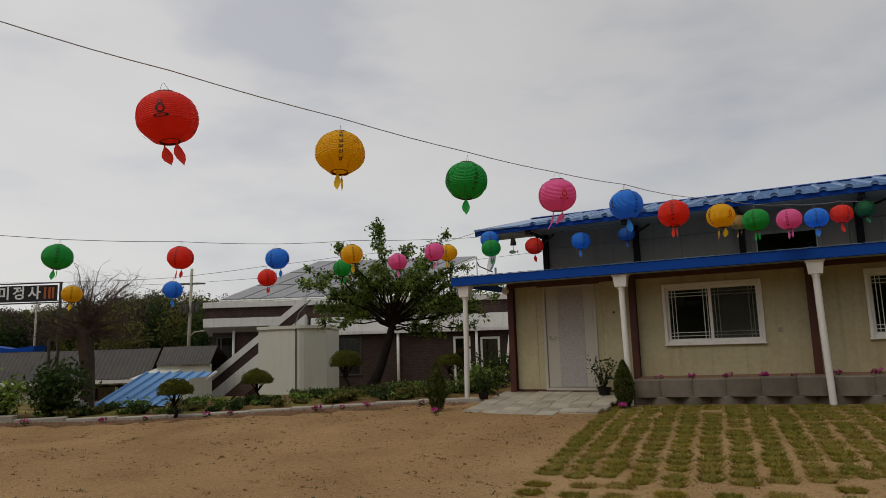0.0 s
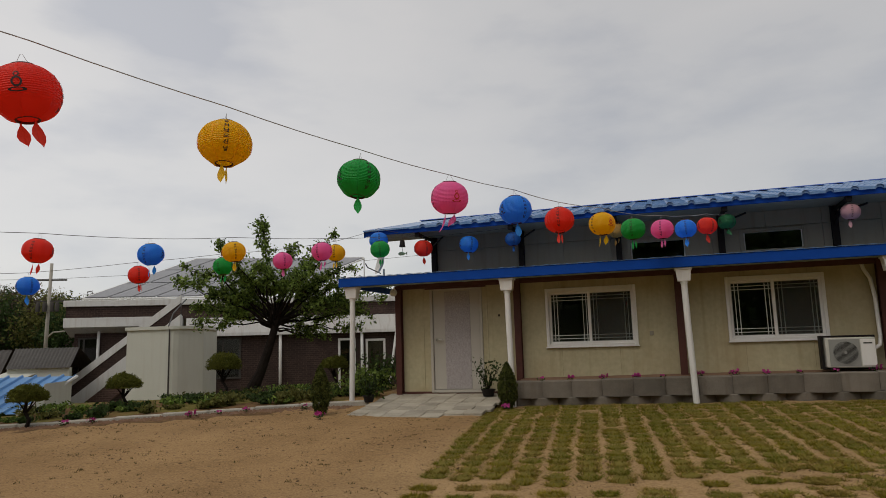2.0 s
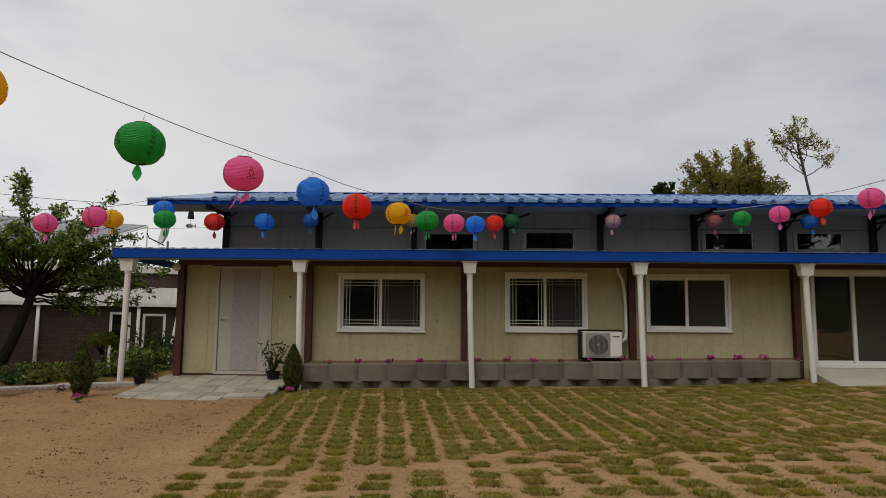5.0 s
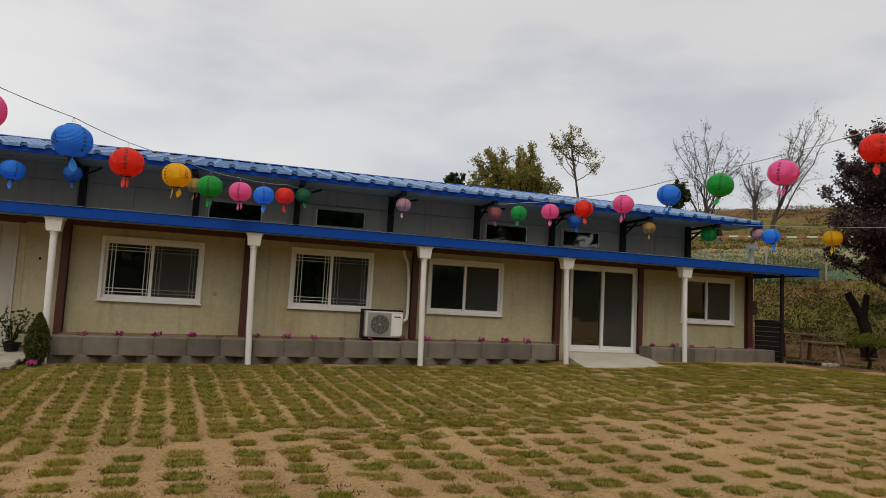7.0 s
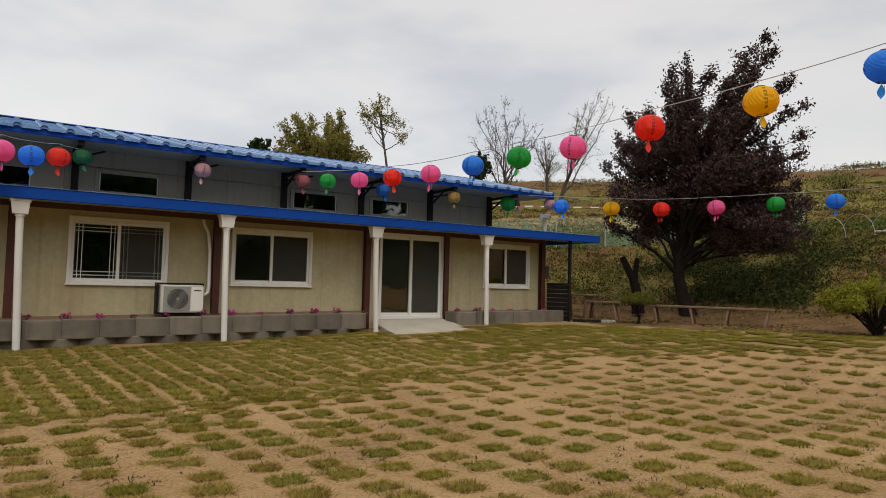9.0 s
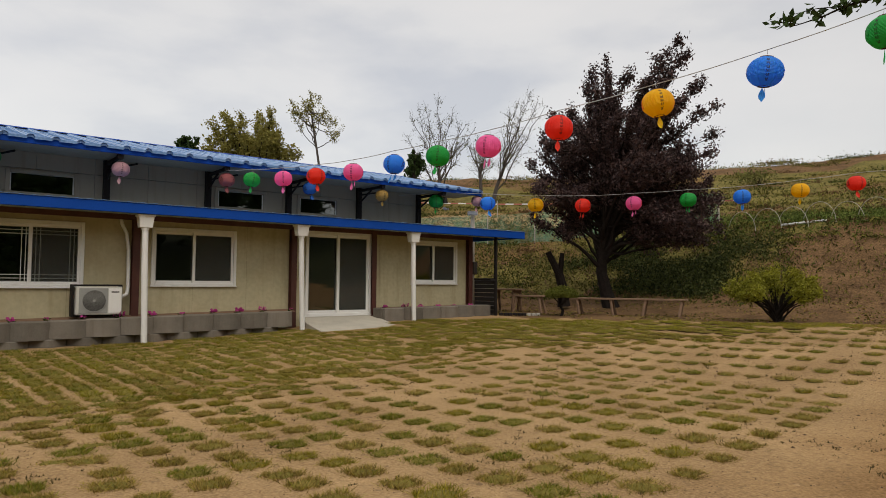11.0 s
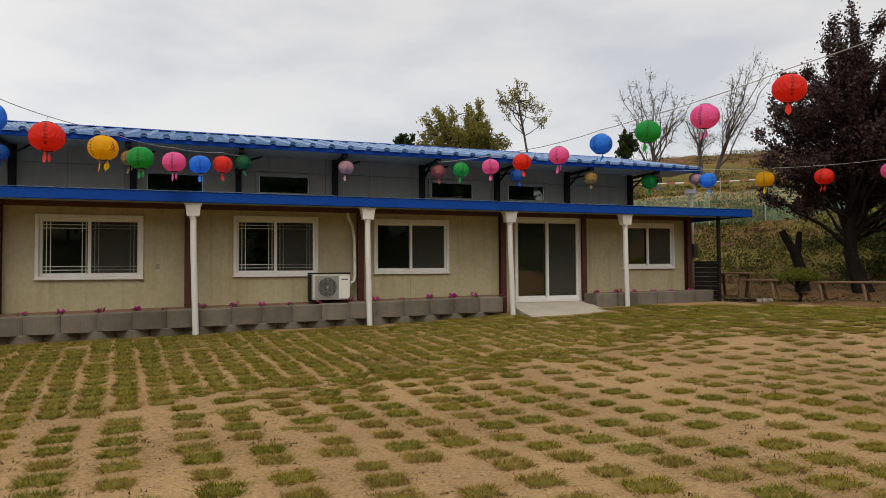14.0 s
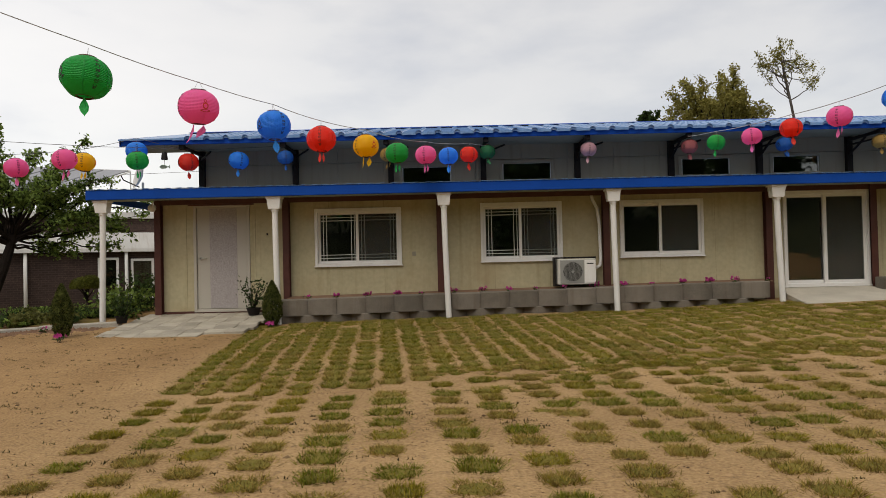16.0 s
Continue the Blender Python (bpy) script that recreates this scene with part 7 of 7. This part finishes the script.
limb_tree("slim_tree", "slim sparse young tree behind the hall", [(16.06, 12.21, 3.0), (15.78, 12.34, 6.2), (15.58, 12.43, 7.6), (15.46, 12.49, 8.4)], 0.06, (0.9, -0.44),
          [(-0.75, 9.3), (-1.0, 8.95), (-1.45, 8.65), (-1.42, 8.35), (-0.36, 8.95), (-0.10, 8.25), (0.12, 7.7), (0.55, 7.6), (0.40, 7.9), (0.3, 7.2), (-1.3, 8.1), (-0.6, 8.6)],
          0.5, 4, 13, 0.34, 7, 0.046, LEAF_SPRING, BARK_GREY, 87, arch=(0.6, 0.35), up=0.1, fork=0.45, bare_to=0.45, spread=0.06, sub=1, taper=0.35)
tree("dark_tree", "small dark conifer top behind the roof", [(11.65, 16.80, 3.0), (11.61, 16.40, 7.2)], 0.1, (11.80, 16.40, 6.9), (0.66, 0.60, 0.75), 14, 6, 1500, 0.09, LEAF_DEEP, BARK, 88, start=0.6)
HILL_TREES = (((24.66, 15.61), 0.0, ((-1.8, 9.2), (-1.65, 10.3), (-1.2, 10.6), (-0.75, 10.75), (-0.2, 10.4), (0.15, 10.85), (0.6, 10.5), (1.05, 10.0), (1.5, 9.7), (2.0, 9.35), (1.7, 8.7), (-1.5, 8.4))),
              ((26.78, 14.04), -0.4, ((-1.3, 9.1), (-0.8, 9.3), (-0.5, 9.2), (-0.1, 8.2), (-0.9, 8.6), (0.2, 7.8))),
              ((28.20, 12.56), -1.9, ((-1.0, 10.5), (-0.3, 11.0), (0.15, 11.45), (0.6, 11.0), (1.0, 10.7), (-0.2, 9.3), (-0.9, 8.2), (-0.6, 9.8))))
for i, ((x, y), foot, tips) in enumerate(HILL_TREES):
    bx, by = x + foot * AWAY[0], y + foot * AWAY[1]
    g = ground_z(bx, by)
    mid = sum(u for u, _ in tips) / len(tips)
    limb_tree("bare_hill_tree", "bare grey tree on the hill above the bank", [(bx, by, g - 0.2), (bx + 0.15 * (mid - foot) * AWAY[0], by + 0.15 * (mid - foot) * AWAY[1], g + 0.9), (bx + 0.4 * (mid - foot) * AWAY[0], by + 0.4 * (mid - foot) * AWAY[1], g + 2.0)], 0.12, AWAY,
              [(u - foot, z) for u, z in tips], 1.2, 5, 14, 0.6, 0.15, 0.04, LEAF_OLIVE, BARK_GREY, 90 + i,
              arch=(0.45, 0.5), up=0.25, fork=0.3, bare_to=0.25, r_twig=0.006, sub=4, limb_r=(0.18, 0.36))
tree("hill_pine", "dark ragged pine on the hill", [(23.35, 16.05, 5.4), (23.43, 16.28, 8.4)], 0.12, (23.43, 16.28, 7.5), (0.85, 0.85, 1.05), 14, 6, 2200, 0.09, LEAF_DEEP, BARK, 95, start=0.3)
for i, (x, y) in enumerate(((30.06, 9.21), (31.11, 6.55), (34.2, 3.10))):
    shrub("hill_shrub", "tall yellowish weeds on the hill" if i == 2 else "dark scrub on the hill", x, y, 1.0, 1.0, 700, 0.06, LEAF_OLIVE if i == 2 else LEAF_DEEP, 96 + i, 14)
# leafy branch reaching into the top of the view
br = np.random.default_rng(99)
twig = Mesh()
pts = []
main = bow((9.61, -10.43, 4.16), (8.94, -9.42, 3.65), -0.05, br, 7, 0.015)
twig.tube(main, [0.022, 0.02, 0.017, 0.014, 0.01, 0.007, 0.004], 6)
for k in range(34):
    q = main[br.integers(1, 7)]
    e = q + br.normal(0, 1, 3) * (0.16, 0.16, 0.07)
    twig.tube([q, (q + e) / 2 + (0, 0, 0.02), e], [0.005, 0.004, 0.002], 4)
    for _ in range(9):
        pts.append(q + (e - q) * br.random() + br.normal(0, 0.03, 3))
over = thing("overhanging_branch", "thin leafy branch hanging over the yard", "branch")
part("twig", raw_mesh("twig", twig, BARK), None, over)
part("foliage", raw_mesh("foliage", leaf_mesh(pts, 0.045, br), LEAF_DEEP), None, over)


def bench(a, b, z, w, label, legs, splay):
    """A plank bench from a to b, with pairs of splayed legs."""
    a, b = Vector((*a, 0)), Vector((*b, 0))
    L = (b - a).length
    ang = math.degrees(math.atan2(b.y - a.y, b.x - a.x))
    g = ground_z((a.x + b.x) / 2, (a.y + b.y) / 2)
    h = z - g
    top = thing("wooden_bench", label, "bench", "wooden benches", at=pose(a.x, a.y, g, 0, 0, ang))
    for k in range(2):
        part("plank", Mesh().box(0, L, -w / 2 + k * w / 2 + 0.006, k * w / 2 - 0.006, h - 0.045, h, 0.006), WOOD, top)
    for i in range(legs):
        x = 0.12 + (L - 0.24) * i / (legs - 1)
        for s in (-1, 1):
            part("leg", Mesh().tube([(x, s * w * 0.3, h - 0.045), (x + splay * (1 if i < legs / 2 else -1), s * (w * 0.3 + 0.10), -0.06)], 0.035, 7), WOOD, top)
        part("brace", Mesh().box(x - 0.025, x + 0.025, -w * 0.42, w * 0.42, h - 0.12, h - 0.046), WOOD, top)


bench((15.90, 1.99), (16.14, 1.09), 1.21, 0.55, "weathered wooden table bench under the bank", 2, 0.0)
bench((15.67, 0.87), (16.02, 0.08), 1.05, 0.32, "short weathered bench with splayed legs", 2, -0.1)
bench((16.40, -0.59), (17.65, -3.09), 1.01, 0.34, "long low weathered plank bench below the purple tree", 4, 0.08)
# dark slatted screen at the hall's corner
screen = thing("slat_screen", "dark slatted metal screen beside the hall's corner post", "screen")
for k in range(9):
    part("slat", Mesh().add([(14.03, 0.62, 0.50 + 0.105 * k), (14.20, 0.05, 0.50 + 0.105 * k), (14.20, 0.05, 0.59 + 0.105 * k), (14.03, 0.62, 0.59 + 0.105 * k),
                             (14.07, 0.64, 0.52 + 0.105 * k), (14.24, 0.07, 0.52 + 0.105 * k), (14.24, 0.07, 0.60 + 0.105 * k), (14.07, 0.64, 0.60 + 0.105 * k)],
                            [(0, 1, 2, 3), (4, 7, 6, 5), (0, 4, 5, 1), (3, 2, 6, 7), (0, 3, 7, 4), (1, 5, 6, 2)]), DARK_STEEL, screen)
part("top_rail", Mesh().tube([(14.04, 0.63, 1.46), (14.21, 0.05, 1.46)], 0.025, 6), DARK_STEEL, screen)
edging = thing("edging_row", "row of small dark and pale edging stones", "edging")
for k in range(9):
    part("stone", Mesh().box(-0.05, 0.05, -0.04, 0.04, -0.03, 0.06, 0.012), KERB if k > 5 else DARK_STEEL, edging, at=pose(14.35 + 0.09 * k, -0.02 - 0.07 * k, ground_z(14.35 + 0.09 * k, -0.02 - 0.07 * k) + 0.01, 0, 0, -38 + 9 * (k % 3)))
cctv = thing("camera_pole", "grey pole with a box camera behind the hall's corner", "pole", at=pose(15.17, 2.01, 0.5))
part("shaft", Mesh().tube([(0, 0, 0), (0, 0, 2.78)], 0.06, 10), KERB, cctv, smooth=True)
part("housing", Mesh().box(-0.14, 0.14, -0.06, 0.06, 2.76, 2.88, 0.02), WHITE_PAINT, cctv, at=pose(0, 0, 0, 0, 0, -35))
part("control_box", Mesh().box(-0.07, 0.07, -0.14, -0.05, 1.1, 1.45, 0.01), SLATE, cctv)
# net fence on the bank
NET = material("green_net", (0.15, 0.33, 0.22), 0.7, vary=0.2)
fence_pts = [Vector((16.85, 10.30, 0)), Vector((20.11, 6.80, 0)), Vector((21.42, 5.57, 0)), Vector((23.56, 3.20, 0)), Vector((25.22, 0.25, 0))]
fence = thing("net_fence", "low fence of green netting on thin posts along the bank", "fence")
for p in fence_pts:
    g = ground_z(p.x, p.y)
    part("post", Mesh().tube([(p.x, p.y, g - 0.1), (p.x, p.y, g + 1.25)], 0.03, 6), KERB, fence)
net = Mesh()
for a, b in zip(fence_pts, fence_pts[1:]):
    n = int((b - a).length / 0.04)
    for k in range(n):
        p = a.lerp(b, k / n)
        g = ground_z(p.x, p.y)
        net.tube([(p.x, p.y, g), (p.x, p.y, g + 1.15)], 0.0045, 3, cap=False)
    for z in np.arange(0.03, 1.16, 0.035):
        row = [a.lerp(b, t / 6) for t in range(7)]
        net.tube([(p.x, p.y, ground_z(p.x, p.y) + z) for p in row], 0.0045, 3, cap=False)
net_ob = part("netting", raw_mesh("netting", net, NET), None, fence)
net_ob["kind"] = "stuff"
# red and white tape on the hill
tape_pts = [Vector(p) for p in ((19.02, 15.22, 5.15), (21.54, 13.15, 5.1), (24.37, 10.79, 5.05), (26.30, 8.92, 5.05), (31.12, 2.02, 5.0), (32.90, -2.02, 5.05), (33.49, -6.06, 5.1))]
TAPE_RED = material("faded_red_tape", (0.42, 0.12, 0.09), 0.5, vary=0.1)
tape = thing("barrier_tape", "red and white barrier tape strung along the hill", "tape")
k = 0
for a, b in zip(tape_pts, tape_pts[1:]):
    n = int((b - a).length / 0.35)
    for i in range(n):
        p, q = a.lerp(b, i / n), a.lerp(b, (i + 1) / n)
        part("stripe", Mesh().add([p, q, q + Vector((0, 0.01, 0.055)), p + Vector((0, 0.01, 0.055))], [(0, 1, 2, 3)]), TAPE_RED if k % 2 else WHITE_PAINT, tape)
        k += 1
for p in tape_pts:
    g = ground_z(p.x, p.y)
    solo("tape_stake", Mesh().tube([(p.x, p.y, min(g, p.z) - 0.1), (p.x, p.y, p.z + 0.2)], 0.02, 5), KERB, "thin stake holding barrier tape on the hill", "stake", "stakes")
# hoops of a growing tunnel
hoops = thing("tunnel_hoops", "pale bent hoops of an uncovered growing tunnel", "hoop frame")
for k in range(6):
    x, y = 24.1 + 0.28 * k, -1.2 - 0.68 * k
    g = ground_z(x, y)
    part("hoop", Mesh().tube([(x - 0.1 + 0.45 * math.cos(a) * 0.4, y + 0.55 * math.cos(a), g - 0.05 + 0.68 * math.sin(a)) for a in np.linspace(0, math.pi, 11)], 0.010, 5), KERB, hoops)
solo("white_pipe", Mesh().tube([(24.55, -2.2, ground_z(24.55, -2.2) + 0.05), (25.05, -3.4, ground_z(25.05, -3.4) + 0.06)], 0.04, 8), WHITE_PAINT, "length of white plastic pipe lying on the bank", "pipe", smooth=True)
# rough grass and weeds on the bank
BANK_DEEP = material("bank_deep_leaf", (0.075, 0.088, 0.024), 0.7, vary=0.45, scale=0.8, grain=9, bump=0, thin=0.2, island=0.6, spec=0.05)
bank = np.random.default_rng(55)
for mt, lab, n in ((BANK_LEAF, "rough olive weeds on the bank", 40000), (BANK_DEEP, "dark green weeds on the bank", 24000), (SOIL, "dry brown stalks on the bank", 9000)):
    pts = []
    while len(pts) < n:
        th, d = bank.uniform(-8, 78), abs(bank.normal(0.2, 6.0)) - 0.5
        if d > 34 or (d < 0.6 and bank.random() < 0.6):
            continue
        r = ramp_of(th, TOE) + d
        x, y = 8 + r * math.cos(math.radians(th)), -8 + r * math.sin(math.radians(th))
        if (mt is BANK_DEEP and noise.noise((x * 0.5, y * 0.5, 13)) < -0.1) or (d < 4.6 and th < 18 + 9 * noise.noise((x * 0.45, y * 0.45, 21)) and bank.random() < 0.78):
            continue
        for _ in range(4):
            px, py = x + bank.normal(0, 0.09), y + bank.normal(0, 0.09)
            pts.append((px, py, ground_z(px, py) + abs(bank.normal(0, 0.035))))
    tagged(new("bank_weeds", raw_mesh("bank_weeds", leaf_mesh(pts, 0.06, bank, -0.5, 0.28), mt)), lab, "weeds", kind="stuff")
# fresh weeds along the shelf above the bare soil
WEED_FRESH = material("fresh_weed", (0.085, 0.125, 0.028), 0.7, vary=0.45, scale=1.2, grain=9, bump=0, tint=(0.13, 0.165, 0.04), thin=0.25, island=0.6, spec=0.06)
pts = []
while len(pts) < 16000:
    th, d = bank.uniform(-6, 40), bank.normal(5.6, 0.9)
    r = ramp_of(th, TOE) + d
    x, y = 8 + r * math.cos(math.radians(th)), -8 + r * math.sin(math.radians(th))
    if noise.noise((x * 0.5, y * 0.5, 51)) < -0.12:
        continue
    for _ in range(5):
        px, py = x + bank.normal(0, 0.12), y + bank.normal(0, 0.12)
        pts.append((px, py, ground_z(px, py) + abs(bank.normal(0, 0.11))))
tagged(new("shelf_weeds", raw_mesh("shelf_weeds", leaf_mesh(pts, 0.06, bank, -0.5, 0.3), WEED_FRESH)), "fresh green weeds along the shelf of the bank", "weeds", kind="stuff")
# scrub scattered over the hill
for mt, lab, n in ((BANK_LEAF, "olive scrub clumps on the hill", 620), (BANK_DEEP, "dark scrub clumps on the hill", 190), (BANK_SOIL, "brown dead scrub on the hill", 260)):
    pts = []
    for _ in range(n):
        th, d = bank.uniform(-12, 80), bank.uniform(3.0, 36)
        r = ramp_of(th, TOE) + d
        x, y = 8 + r * math.cos(math.radians(th)), -8 + r * math.sin(math.radians(th))
        if noise.noise((x * 0.16, y * 0.16, 31)) < -0.15:
            continue
        s = bank.uniform(0.2, 0.6) * (0.6 + d / 40)
        q = bank.normal(size=(110, 3)) * (s, s, s * (0.22 if d < 14 else 0.12))
        q[:, 2] = np.abs(q[:, 2])
        pts.append(q + (x, y, ground_z(x, y) - 0.03))
    tagged(new("hill_scrub", raw_mesh("hill_scrub", leaf_mesh(np.concatenate(pts), 0.075, bank, -0.3, 0.3), mt)), lab, "scrub", kind="stuff")
# dry litter and clods along the bank's foot
for mt, lab, n, size in ((SOIL, "reddish clods along the foot of the bank", 3200, 0.022), (GRASS_DRY, "dry leaf litter along the foot of the bank", 2600, 0.026), (BANK_LEAF, "small weeds along the foot of the bank", 2600, 0.030)):
    pts = []
    while len(pts) < n:
        th, d = bank.uniform(-12, 60), bank.uniform(-5.5, 0.8)
        r = ramp_of(th, TOE) + d
        x, y = 8 + r * math.cos(math.radians(th)), -8 + r * math.sin(math.radians(th))
        if (x > 18.2 or y > ramp_of(x, [(14.3, -0.6), (14.7, -1.1), (15.8, -3.0), (16.3, -5.0), (18.2, -6.3)])) and x > 14.5 and noise.noise((x * 1.1, y * 1.1, 17)) > -0.1:
            pts.append((x, y, ground_z(x, y) + 0.008))
    tagged(new("bank_litter", raw_mesh("bank_litter", leaf_mesh(pts, size, bank, 0.4, 0.6), mt)), lab, "litter", kind="stuff")
LEAF_SHADED = material("shaded_undergrowth_leaf", (0.042, 0.056, 0.018), 0.65, vary=0.45, scale=0.8, grain=9, bump=0, tint=(0.072, 0.082, 0.026), thin=0.2, island=0.6, spec=0.08)
# undergrowth on the slope behind the purple tree; leaf colour carries the tree's shade
pts = []
while len(pts) < 17000:
    th, d = bank.uniform(17, 42), bank.uniform(0.2, 3.8)
    r = ramp_of(th, TOE) + d
    x, y = 8 + r * math.cos(math.radians(th)), -8 + r * math.sin(math.radians(th))
    if noise.noise((x * 0.6, y * 0.6, 41)) > -0.30 + clamp((25 - th) / 6) * 0.95 + clamp((th - 36) / 5) * 0.8 + 0.16 * bank.normal():
        for _ in range(5):
            px, py = x + bank.normal(0, 0.12), y + bank.normal(0, 0.12)
            pts.append((px, py, ground_z(px, py) + abs(bank.normal(0, 0.10))))
tagged(new("undergrowth", raw_mesh("undergrowth", leaf_mesh(pts, 0.055, bank, -0.2, 0.4), LEAF_SHADED)), "leafy undergrowth behind the purple tree, its leaf colour darkened for the tree's shade", "undergrowth", kind="stuff")
